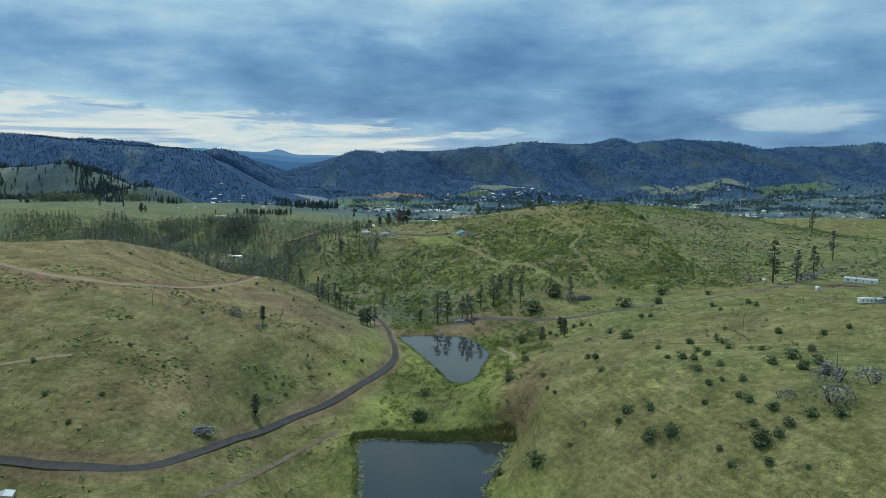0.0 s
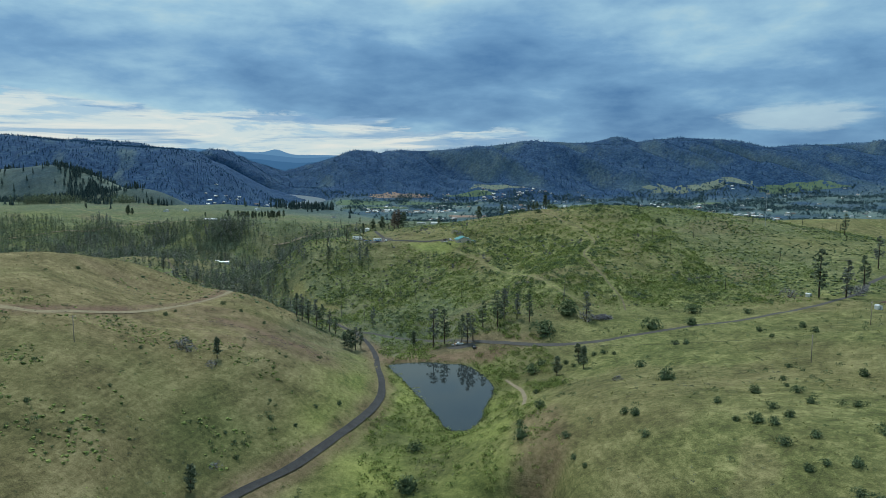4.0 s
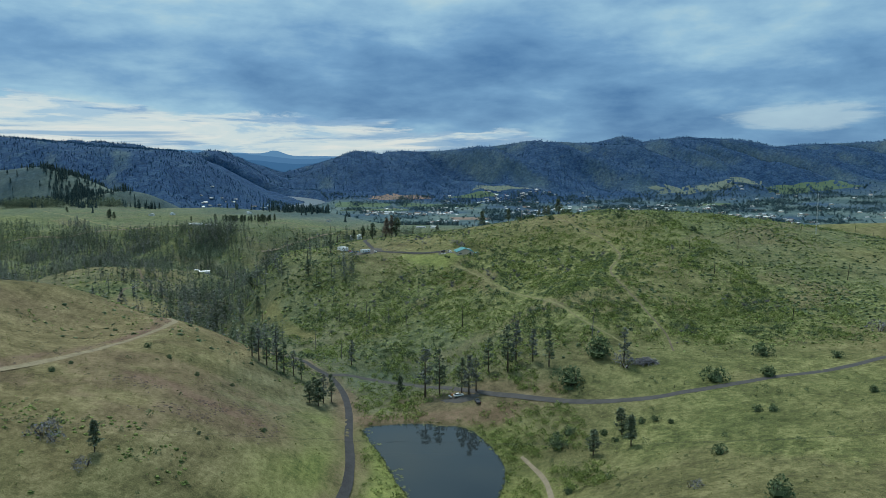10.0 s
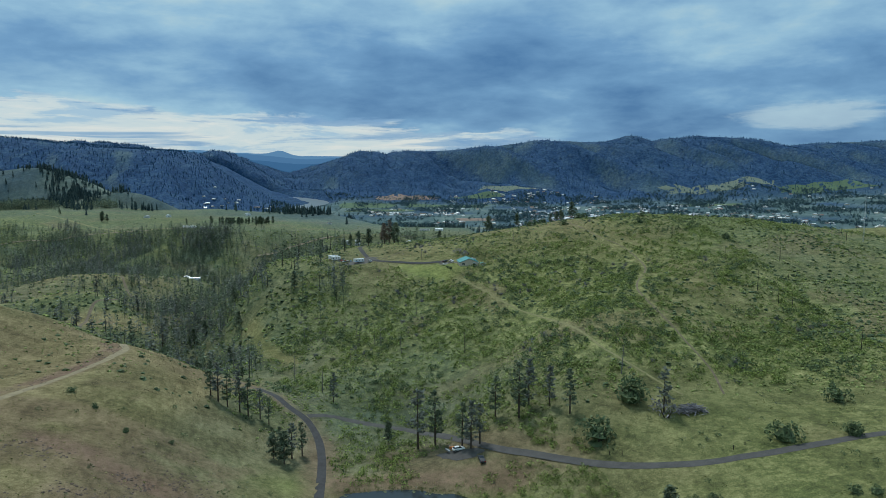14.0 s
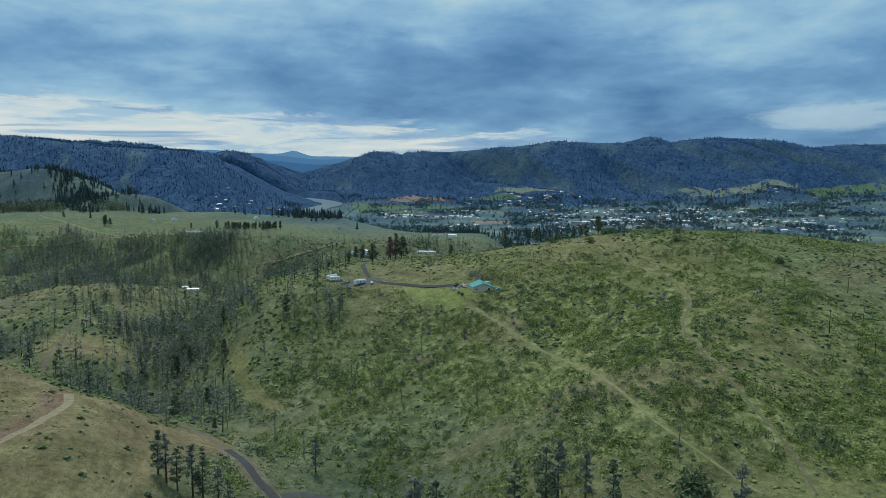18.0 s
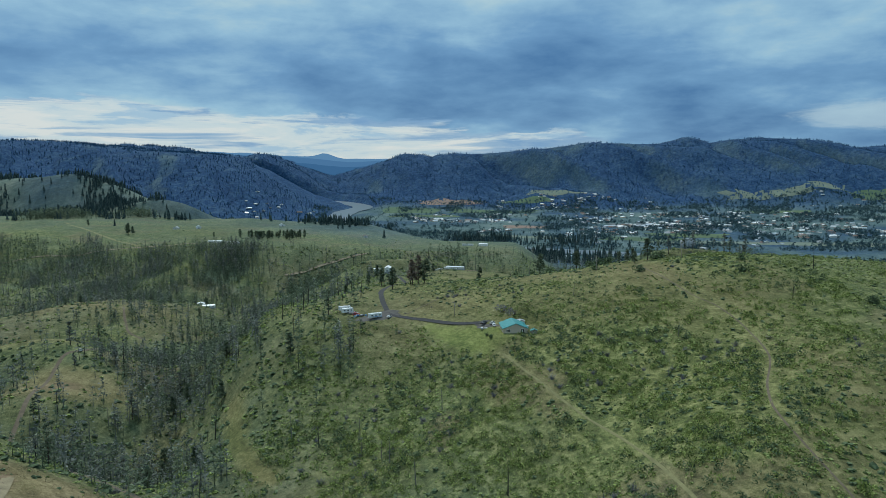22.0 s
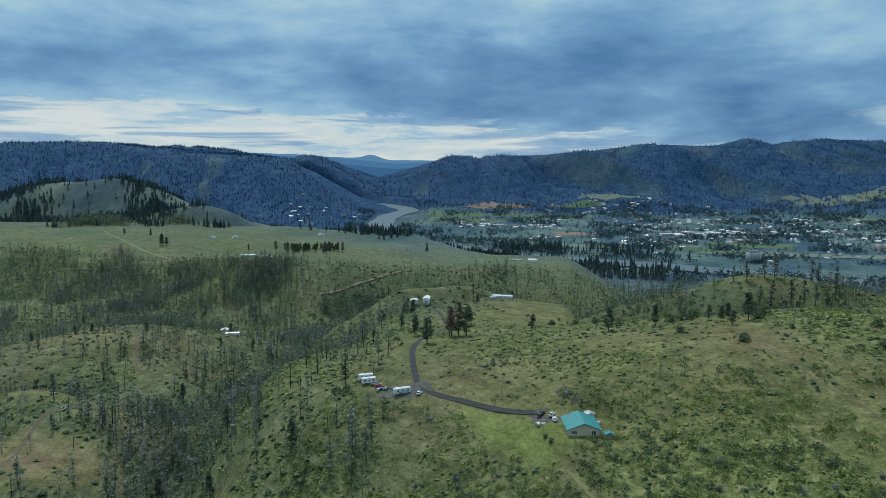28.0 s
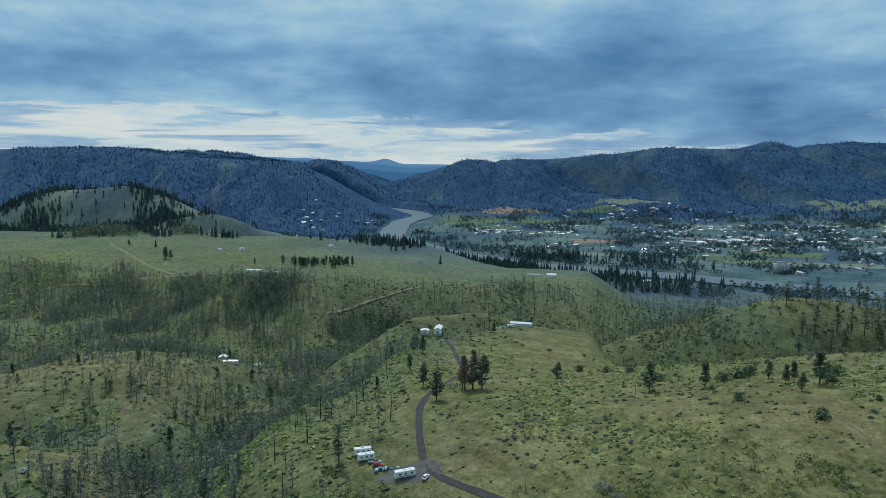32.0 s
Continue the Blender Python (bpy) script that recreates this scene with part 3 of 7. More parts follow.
def land_cover(x, y, z):
    dry = 0.45 + 0.35 * fbm(x, y, 90, 3) + 0.08 * ramp(-30, -90, x) * ramp(430, 390, y) - 0.12 * ramp(40, 120, x) * ramp(420, 380, y) - 0.5 * ramp(-48, -75, x) * ramp(345, 265, y - 0.35 * (x + 60)) * np.clip(0.75 + 0.9 * fbm(x, y, 45, 3), 0, 1)
    dry = dry - 0.35 * ramp(35, 15, np.abs(x + 2)) * ramp(420, 380, y) - 0.25 * ramp(1000, 1300, y)
    dry = dry + 0.6 * dry_slope(x, y) + 0.6 * bald(x, y) - 0.35 * plateau_top(x, y) + 0.35 * ramp(500, 560, y) * ramp(1000, 900, y) * np.clip(1.6 * fbm(x + 300, y, 60, 4), 0, 1)
    dry = dry + 0.35 * ramp(-150, -110, x) * ramp(-30, -45, x) * ramp(262, 318, y + 0.4 * (x + 60)) * ramp(450, 420, y)
    dry = dry - 0.2 * ramp(-60, -90, x) * ramp(330, 270, y)
    dry = dry + 0.15 * ramp(1800, 2000, y) * ramp(-500, -800, x)
    brush = np.maximum(brushy(x, y), 0.8 * ramp(1080, 1180, y) * ramp(1620, 1500, y) * (1 - plateau_top(x, y)) * np.clip(0.6 + 0.8 * fbm(x, y, 60, 3), 0, 1))
    brush = np.maximum(brush, 0.9 * plateau_top(x, y) * np.clip(0.7 + fbm(x, y, 110, 4), 0, 1))
    # extra brush cover tones the eastern slopes darker
    brush = np.maximum(brush, 0.6 * ramp(40, 70, x) * ramp(430, 400, y) * np.clip(0.6 + 1.2 * fbm(x, y, 35, 4), 0, 1))
    brush = np.maximum(brush, 0.8 * ramp(110, 190, x) * ramp(430, 470, y) * ramp(1000, 900, y) * np.clip(0.75 + 0.9 * fbm(x, y, 60, 4), 0, 1))
    bare_shoulder = ramp(9, 3, near_line(x, y, curve_line(VALLEY_ROAD, 12))) * 0.6 * np.clip(0.7 + 0.9 * fbm(x, y, 18, 2), 0, 1)
    # grows with distance and brings the haze-blue base colours into the ground
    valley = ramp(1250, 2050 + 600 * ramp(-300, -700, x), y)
    forest = np.clip(wooded(x, y) * 0.8, 0, 1)
    forest = np.maximum(forest, 0.4 * plateau_top(x, y) * np.clip(0.7 + fbm(x, y, 120, 3), 0, 1))
    forest = np.maximum(forest, 0.42 * ramp(-90, -140, x + 0.1 * (600 - y)) * ramp(560, 620, y) * ramp(1500, 1380, y) * (1 - bald(x, y)) * np.clip(0.8 + 0.8 * fbm(x, y, 40, 3), 0, 1))
    # darker green ground tone on the east of the main hill
    forest = np.maximum(forest, 0.32 * ramp(120, 240, x) * ramp(440, 480, y) * ramp(840, 720, y) * np.clip(0.7 + 0.9 * fbm(x, y, 50, 3), 0, 1))
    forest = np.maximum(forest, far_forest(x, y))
    forest = np.maximum(forest, ramp(1850, 2000, y) * np.clip(0.15 + 1.2 * fbm(x, y, 200, 3), 0, 1) * 0.85)
    forest = np.maximum(forest, ramp(1300, 1350, y) * ramp(2000, 1900, y) * ramp(60, 140, x) * np.clip(0.6 + fbm(x, y, 90, 3), 0, 1))
    forest = np.maximum(forest, ramp(1150, 1250, y) * ramp(1620, 1500, y) * 0.4 * np.clip(0.6 + fbm(x, y, 90, 3), 0, 1) * (1 - plateau_top(x, y)) * ramp(160, 80, x))
    bare = np.clip(ramp(7.5, 3.0, near_line(x + 3.8, y + 2.2, np.array(HILL_TRACK))) * np.clip(0.85 + 0.8 * fbm(x, y, 12, 2), 0, 1), 0, 1)
    bare = np.maximum(bare, ramp(10, 4, near_line(x, y, np.array([(-26, 401), (-5, 403), (16, 402), (28, 396)]))) * 0.75)
    bare = np.maximum(bare, ramp(11, 4, near_line(x, y, np.array([(30, 240), (33, 262), (34, 280)]))) * 0.55)
    bare = np.maximum(bare, ramp(30, 12, np.hypot((x + 76) / 1.5, (y - 355) / 0.9)) * 0.6 * np.clip(0.6 + 1.5 * fbm(x, y, 9, 3), 0, 1))
    bare = np.maximum(bare, ramp(8, 2, near_line(x, y, np.array([(-103, 369.5), (-84, 365), (-69, 359), (-58, 356)])) + 3 * fbm(x, y, 8, 2)) * 0.9)
    bare = np.maximum(bare, 0.4 * ramp(-150, -120, x) * ramp(-40, -60, x) * ramp(300, 340, y) * ramp(440, 400, y) * (fbm(x + 60, y * 1.6, 26, 4) > 0.16))
    bare = np.maximum(bare, ramp(13, 5, near_line(x, y, np.array([(-10, 424), (20, 420), (45, 402)]))) * 0.4)
    bare = np.maximum(bare, bare_shoulder)
    bare = np.maximum(bare, 0.3 * dry_slope(x, y) * ramp(420, 450, y) * np.clip(0.6 + 1.2 * fbm(x, y, 25, 3), 0, 1))
    bare = np.maximum(bare, 0.5 * ramp(22, 8, np.hypot(x + 255, (y - 683) / 0.7)))
    bare = np.maximum(bare, 0.35 * brush * (fbm(x + 700, y, 48, 3) > 0.25))
    lush = np.clip(ramp(56, 22, np.abs(x + 8 - 8 * fbm(x, y, 40, 2))) * ramp(150, 180, y) * ramp(420, 385, y) * (0.5 + 0.8 * fbm(x, y, 22, 3)), 0, 1)
    lawn = ramp(-1.0, 1.0, inside_of(LAWN, x, y))
    lush, brush, dry = np.maximum(lush, lawn * 0.7), brush * (1 - lawn), dry * (1 - 0.7 * lawn)
    strip = ramp(7, 3.5, near_line(x, y, np.array(MOWN_STRIP[3:])))
    brush, lush, forest = brush * (1 - strip), np.maximum(lush, 0.08 * strip), forest * (1 - strip)
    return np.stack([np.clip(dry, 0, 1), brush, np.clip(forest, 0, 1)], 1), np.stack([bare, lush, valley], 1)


ground = build_ground()


def build_water(name, poly, level, material, label):
    line = curve_line(poly + [poly[0]], 3.0)[:-1]
    line = line + np.stack([fbm(line[:, 0], line[:, 1], 6, 2), fbm(line[:, 1], line[:, 0], 6, 2)], 1) * 0.9
    c = line.mean(0)
    rings = [1.0, 0.6, 0.25]
    verts = [(*(c + (p - c) * r), level) for r in rings for p in line] + [(*c, level)]
    n = len(line)
    faces = [(k * n + i, k * n + (i + 1) % n, (k + 1) * n + (i + 1) % n, (k + 1) * n + i) for k in range(2) for i in range(n)]
    faces += [(2 * n + i, 2 * n + (i + 1) % n, 3 * n) for i in range(n)]
    ob = mesh_object(name, verts, faces, material)
    return tagged(ob, label, "pond", kind="structure")


build_water("water", POND_LOW, POND_LOW_Z, POND, "still dark stock pond below an earth dam")
build_water("water", POND_HIGH, POND_HIGH_Z, POND, "dark stock pond with weed along its edge")
river = lay_strip("river", RIVER_LINE, 104, RIVER, step=40, across=3, wobble=0.12, level=-76.5)
pts = np.array([v.co for v in river.data.vertices])
rise = far_floor(pts[:, 0], pts[:, 1])
for v, h in zip(river.data.vertices, rise):
    v.co.z += h
tagged(river, "grey river bending through the valley floor", "river", kind="structure")
for name, line, width, mat, label in (
        ("road", VALLEY_ROAD, 3.1, DARK_GRAVEL, "narrow grey gravel road curving down the valley"),
        ("road", EAST_ROAD, 3.3, DIRT_ROAD, "narrow grey-brown dirt road crossing the slope"),
        ("driveway", HOUSE_DRIVE, 3.4, DARK_GRAVEL, "grey gravel driveway to the hilltop house"),
        ("track", HILL_TRACK, 3.3, HILL_DIRT, "bare dirt track cut across the grassy hill"),
        ("track", [(-41.8, 693), (-34.6, 702.7), (-25.8, 714), (-17.6, 726), (-11, 739)], 0.8, RUT, "thin worn footpath over the hilltop grass"),
        ("track", FARM_TRACK, 0.8, RUT, "thin worn track over the hilltop grass"),
        ("track", DITCH, 1.7, RUT, "shallow dark ditch in the valley grass"),
        ("track", SLOPE_PATH, 1.05, PATH_GRASS, "faint grassy vehicle path up the hillside"),
        ("track", CANYON_ROAD, 2.4, RUT, "brown dirt road winding down the wooded canyon"),
        ("track", EAST_TRACK, 0.75, RUT, "thin rutted dirt track on the brushy hill"),
        ("track", [(-172, 228), (-156, 229), (-143, 229), (-130, 229)], 1.6, DIRT, "short pale dirt track on the grassy hill"),
        ("track", RIM_TRACK, 5.0, DIRT, "pale dirt track along the canyon rim"),
        ("track", PASTURE_TRACK, 5.0, PATH_GRASS, "worn vehicle track over the plateau pasture"),
        ("track", SIDE_TRACK, 4.5, DIRT, "dirt track cut across the canyon side"),
        ("track", SHORE_PATH, 1.5, DIRT, "pale dirt path beside the pond")):
    tagged(lay_strip(name, line, width, mat), label, "road", kind="structure")

# ---- geometry helpers ----
class Geo:
    """Vertices and faces of one mesh, added piece by piece."""

    def __init__(self):
        self.v, self.f, self.k = [], [], []

    def add(self, verts, faces, slot=0):
        n = len(self.v)
        self.v += [tuple(p) for p in verts]
        self.f += [tuple(i + n for i in f) for f in faces]
        self.k += [slot] * len(faces)
        return self

    def box(self, lo, hi, slot=0):
        (x0, y0, z0), (x1, y1, z1) = lo, hi
        return self.add([(x0, y0, z0), (x1, y0, z0), (x1, y1, z0), (x0, y1, z0), (x0, y0, z1), (x1, y0, z1), (x1, y1, z1), (x0, y1, z1)],
                        [(3, 2, 1, 0), (4, 5, 6, 7), (0, 1, 5, 4), (1, 2, 6, 5), (2, 3, 7, 6), (3, 0, 4, 7)], slot)

    def tube(self, a, b, ra, rb, n=7, caps=True, slot=0):
        a, b = Vector(a), Vector(b)
        q = (b - a).to_track_quat("Z", "Y")
        ring = [q @ Vector((math.cos(2 * math.pi * i / n), math.sin(2 * math.pi * i / n), 0)) for i in range(n)]
        faces = [(i, (i + 1) % n, n + (i + 1) % n, n + i) for i in range(n)]
        if caps:
            faces += [tuple(range(n - 1, -1, -1)), tuple(range(n, 2 * n))]
        return self.add([a + r * ra for r in ring] + [b + r * rb for r in ring], faces, slot)

    def make(self, name, material, parent=None, smooth=False, label=""):
        ob = mesh_object(name, self.v, self.f, material, parent, smooth, label)
        if any(self.k):
            ob.data.polygons.foreach_set("material_index", self.k)
        return ob


def bevelled(name, geo, material, parent=None, width=0.05, segments=2, label=""):
    ob = geo.make(name, material, parent, label=label)
    bm = bmesh.new()
    bm.from_mesh(ob.data)
    bmesh.ops.bevel(bm, geom=bm.edges[:], offset=width, segments=segments, affect="EDGES", profile=0.6)
    bm.to_mesh(ob.data)
    bm.free()
    return ob


def thing(name, m, label, category, group=""):
    ob = new(name)
    ob.matrix_world = m
    return tagged(ob, label, category, group)


def at(x, y, turn=0.0, size=1.0, sink=0.0):
    return pose(x, y, ground_at(x, y) - sink, 0, 0, turn) @ Matrix.Scale(size, 4)


# ---- plant materials ----
def leaf_material(name, dark, mid, light, patch=0.12, thin=0.3):
    m = Mat(name, 0.75, spec=0.2)
    f = m.math("ADD", m.math("MULTIPLY", m.island(), 0.5), m.math("MULTIPLY", m.noise(patch, 3, 0.6), 0.5))
    color = m.ramp(f, [(0.25, dark), (0.5, mid), (0.75, light)])
    m.set("Base Color", color)
    if thin:
        # light that comes through the leaf
        glow, both = m.n.new("ShaderNodeBsdfTranslucent"), m.n.new("ShaderNodeMixShader")
        m.l.new(color, glow.inputs["Color"])
        both.inputs[0].default_value = thin
        m.l.new(m.b.outputs[0], both.inputs[1])
        m.l.new(glow.outputs[0], both.inputs[2])
        m.l.new(both.outputs[0], m.n["Material Output"].inputs["Surface"])
    return m.m


NEEDLES = leaf_material("pine_needles", (0.054, 0.073, 0.046), (0.132, 0.165, 0.103), (0.236, 0.277, 0.176))
GREY_NEEDLES = leaf_material("scorched_needles", (0.070, 0.081, 0.071), (0.157, 0.174, 0.151), (0.273, 0.290, 0.244))
RUST_NEEDLES = leaf_material("dying_needles", (0.115, 0.094, 0.072), (0.216, 0.169, 0.130), (0.311, 0.247, 0.195))
LEAVES = leaf_material("shrub_leaves", (0.054, 0.082, 0.025), (0.178, 0.229, 0.061), (0.376, 0.435, 0.128))
BRUSH_LEAVES = leaf_material("brush_leaves", (0.063, 0.089, 0.027), (0.187, 0.230, 0.067), (0.372, 0.428, 0.150))
PALE_LEAVES = leaf_material("sage_leaves", (0.07, 0.085, 0.055), (0.13, 0.15, 0.1), (0.24, 0.25, 0.18))
DARK_LEAVES = leaf_material("hawthorn_leaves", (0.043, 0.069, 0.035), (0.100, 0.140, 0.067), (0.200, 0.251, 0.124))
DEAD_WOOD = leaf_material("bare_grey_wood", (0.1, 0.098, 0.11), (0.2, 0.195, 0.21), (0.33, 0.32, 0.335), thin=0.0)
DEAD_TIMBER = leaf_material("dead_timber", (0.048, 0.051, 0.061), (0.108, 0.112, 0.128), (0.216, 0.219, 0.240), thin=0.0)
GRASS_BLADES = leaf_material("grass_blades", (0.07, 0.09, 0.027), (0.19, 0.198, 0.066), (0.36, 0.34, 0.14), 0.05)
DRY_BLADES = leaf_material("dry_grass_blades", (0.1, 0.085, 0.045), (0.2, 0.17, 0.085), (0.32, 0.275, 0.15), 0.05)
REEDS = leaf_material("reeds", (0.05, 0.075, 0.02), (0.13, 0.16, 0.05), (0.25, 0.26, 0.1), 0.3)
# distance haze is painted into the far leaf colours, bluest in the hill conifers
HAZED_CONIFERS = leaf_material("distant_conifers", (0.015, 0.058, 0.127), (0.041, 0.104, 0.194), (0.103, 0.188, 0.270), 0.02)
HAZED_BROADLEAF = leaf_material("distant_broadleaf", (0.024, 0.056, 0.076), (0.056, 0.101, 0.118), (0.121, 0.182, 0.171), 0.02)
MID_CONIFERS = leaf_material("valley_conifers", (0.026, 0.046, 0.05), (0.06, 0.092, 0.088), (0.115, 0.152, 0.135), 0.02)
WEED = leaf_material("pond_weed", (0.07, 0.085, 0.035), (0.13, 0.15, 0.07), (0.22, 0.24, 0.13), 0.4)
ROCK = leaf_material("basalt", (0.05, 0.038, 0.03), (0.1, 0.074, 0.056), (0.17, 0.13, 0.1), 0.3, thin=0.0)
BARK = speckled("pine_bark", (0.075, 0.058, 0.046), 0.4, 3.0, 0.95, bump=0.03)
CHAR = speckled("charred_bark", (0.032, 0.03, 0.03), 0.5, 2.0, 0.95, bump=0.03)
GREY_BARK = speckled("weathered_bark", (0.17, 0.16, 0.155), 0.4, 2.0, 0.95, bump=0.03)
rng = np.random.default_rng(7)


def shrub_shape(leaves, wide, tall, leaf, seed):
    """Many small leaves over an uneven mound, as arrays of triangles."""
    r = np.random.default_rng(seed)
    lumps = r.normal(0, 0.33, (4, 2)) * wide
    a, c = r.uniform(0, 2 * np.pi, leaves), r.uniform(0.0, 1.0, leaves) ** 0.8
    rad = np.sqrt(1 - c * c) * r.uniform(0.7, 1.05, leaves)
    lump = lumps[r.integers(0, 4, leaves)]
    p = np.stack([rad * np.cos(a) * wide * 0.62 + lump[:, 0], rad * np.sin(a) * wide * 0.62 + lump[:, 1], c * tall * r.uniform(0.75, 1.1, leaves) + 0.05], 1)
    d = r.normal(0, 1, (leaves, 3, 3))
    d /= np.linalg.norm(d, axis=2)[..., None]
    return (p[:, None] + d * leaf * r.uniform(0.6, 1.3, (leaves, 1, 1))).astype(np.float32)


def stick_shape(sticks, wide, tall, thick, seed):
    r = np.random.default_rng(seed)
    out = []
    for _ in range(sticks):
        a, b = r.uniform(0, 2 * np.pi), r.uniform(0.25, 1.0)
        base = np.array([r.normal(0, 0.15) * wide, r.normal(0, 0.15) * wide, 0.0])
        tip = base + np.array([math.cos(a) * wide * b, math.sin(a) * wide * b, tall * r.uniform(0.45, 1.0)])
        side = np.array([-math.sin(a), math.cos(a), 0]) * thick
        out += [(base - side, base + side, tip), (base + np.array([0, 0, thick * 2]), base - np.array([0, 0, thick]), tip)]
        mid = base + (tip - base) * r.uniform(0.4, 0.8)
        out.append((mid - side * 0.6, mid + side * 0.6, mid + r.normal(0, 0.35, 3) * np.array([wide, wide, tall])))
    return np.array(out, np.float32)


def dome_shape(seed, tall=0.8):
    """An uneven leafy mound of about thirty facets, with a few loose sprays."""
    r = np.random.default_rng(seed)
    rings = []
    for n, rad, z in ((6, 0.5, tall), (8, 0.95, 0.5 * tall), (8, 0.8, -0.08)):
        t = r.uniform(0, 6) + np.arange(n) * 2 * np.pi / n
        q = rad * r.uniform(0.72, 1.25, n)
        rings.append(np.stack([q * np.cos(t), q * np.sin(t), z * r.uniform(0.75, 1.2, n)], 1))
    top = np.array([r.normal(0, 0.1), r.normal(0, 0.1), tall * 1.15])
    out = [(rings[0][i], rings[0][(i + 1) % 6], top) for i in range(6)]
    for a, b in ((rings[1], rings[0]), (rings[2], rings[1])):
        for i in range(8):
            j, k = i * len(b) // 8, (i + 1) * len(b) // 8
            out.append((a[i], a[(i + 1) % 8], b[j % len(b)]))
            if k != j:
                out.append((a[(i + 1) % 8], b[k % len(b)], b[j % len(b)]))
    return np.concatenate([np.array(out, np.float32), shrub_shape(9, 1.05, tall * 1.1, 0.2, seed + 300)])


def tump_shape(seed, tall=0.6):
    """A small shrub far off: an uneven mound of fifteen facets."""
    r = np.random.default_rng(seed)
    rings = []
    for rad, z in ((1.0, -0.1), (0.74, 0.62 * tall)):
        t = r.uniform(0, 6) + np.arange(5) * 2 * np.pi / 5
        q = rad * r.uniform(0.6, 1.3, 5)
        rings.append(np.stack([q * np.cos(t), q * np.sin(t), z * r.uniform(0.6, 1.3, 5)], 1))
    top = np.array([r.normal(0, 0.25), r.normal(0, 0.25), tall * r.uniform(0.85, 1.2)])
    lo, hi = rings
    out = []
    for i in range(5):
        j = (i + 1) % 5
        out += [(lo[i], lo[j], hi[j]), (lo[i], hi[j], hi[i]), (hi[i], hi[j], top)]
    return np.array(out, np.float32)


def pole_shape(seed):
    r = np.random.default_rng(seed)
    lean = r.normal(0, 0.03, 2)
    tip = np.array([lean[0], lean[1], 1.0])
    out = [((-0.014, 0, 0), (0.014, 0, 0), tip), ((0, -0.014, 0), (0, 0.014, 0), tip)]
    for _ in range(5):
        h, a, n = r.uniform(0.4, 0.95), r.uniform(0, 6.3), r.uniform(0.04, 0.12)
        p = tip * h
        out.append((p, p + np.array([0, 0, 0.02]), p + np.array([math.cos(a) * n, math.sin(a) * n, r.uniform(-0.03, 0.05)])))
    return np.array(out, np.float32)


def cone_shape(seed, tiers=3, sides=5):
    r = np.random.default_rng(seed)
    out = []
    for k in range(tiers):
        z0, z1, rad = 0.1 + 0.26 * k, 0.5 + 0.25 * k, 0.17 * (1 - 0.24 * k)
        turn = r.uniform(0, 6)
        ring = [np.array([rad * r.uniform(0.7, 1.3) * math.cos(turn + 2 * math.pi * i / sides), rad * r.uniform(0.7, 1.3) * math.sin(turn + 2 * math.pi * i / sides), z0 + r.uniform(-0.06, 0.06)]) for i in range(sides)]
        tip = np.array([r.normal(0, 0.02), r.normal(0, 0.02), min(z1, 1.0)])
        out += [(ring[i], ring[(i + 1) % sides], tip) for i in range(sides)]
    return np.array(out, np.float32)


def wood_pine(seed, leaves=58, spray=0.043):
    """A lean woodland pine: trunk and uneven sprays, taller than wide."""
    r = np.random.default_rng(seed)
    lean = np.array([r.normal(0, 0.025), r.normal(0, 0.025), 1.0])
    out = [((-0.016, 0, 0), (0.016, 0, 0), lean), ((0, -0.016, 0), (0, 0.016, 0), lean)]
    low, wide = r.uniform(0.1, 0.35), r.uniform(0.2, 0.32)
    for _ in range(leaves):
        h = low + (1 - low) * r.uniform(0, 1) ** 1.15
        rad = wide * (1.05 - h) ** 0.75 * r.uniform(0.15, 1.15)
        a = r.uniform(0, 6.3)
        p = lean * h + np.array([math.cos(a) * rad, math.sin(a) * rad, -0.2 * rad])
        d = r.normal(0, 1, (3, 3)) * np.array([1, 1, 0.6])
        out.append(tuple(p + d[k] * spray * r.uniform(0.6, 1.3) for k in range(3)))
    return np.array(out, np.float32)


def scatter(name, shapes, x, y, size, material, label, category, squash=None, sink=0.05):
    """One mesh of many plants: each a turned and scaled copy of one of the shapes."""
    n = len(x)
    z = land(x, y) - sink
    turn, pick = rng.uniform(0, 2 * np.pi, n), rng.integers(0, len(shapes), n)
    size = np.broadcast_to(size, n)
    tall = size * (rng.uniform(0.8, 1.2, n) if squash is None else squash)
    chunks = []
    for k, shape in enumerate(shapes):
        m = pick == k
        c, s = np.cos(turn[m])[:, None], np.sin(turn[m])[:, None]
        flat = shape.reshape(-1, 3)
        px, py, pz = flat[:, 0][None], flat[:, 1][None], flat[:, 2][None]
        w = size[m][:, None]
        chunks.append(np.stack([(px * c - py * s) * w + x[m][:, None], (px * s + py * c) * w + y[m][:, None], pz * tall[m][:, None] + z[m][:, None]], -1).reshape(-1, 3))
    v = np.concatenate(chunks).astype(np.float32)
    me = bpy.data.meshes.new(name)
    me.vertices.add(len(v))
    me.vertices.foreach_set("co", v.ravel())
    me.loops.add(len(v))
    me.loops.foreach_set("vertex_index", np.arange(len(v)))
    me.polygons.add(len(v) // 3)
    me.polygons.foreach_set("loop_start", np.arange(0, len(v), 3))
    me.update(calc_edges=True)
    me.materials.append(material)
    return tagged(new(name, me), label, category, kind="stuff")


def spread(n, x0, x1, y0, y1, keep, tries=14):
    """Up to n random places in a box, kept with the chance that keep(x, y) gives."""
    x, y = rng.uniform(x0, x1, n * tries), rng.uniform(y0, y1, n * tries)
    ok = rng.uniform(0, 1, n * tries) < keep(x, y)
    return x[ok][:n], y[ok][:n]


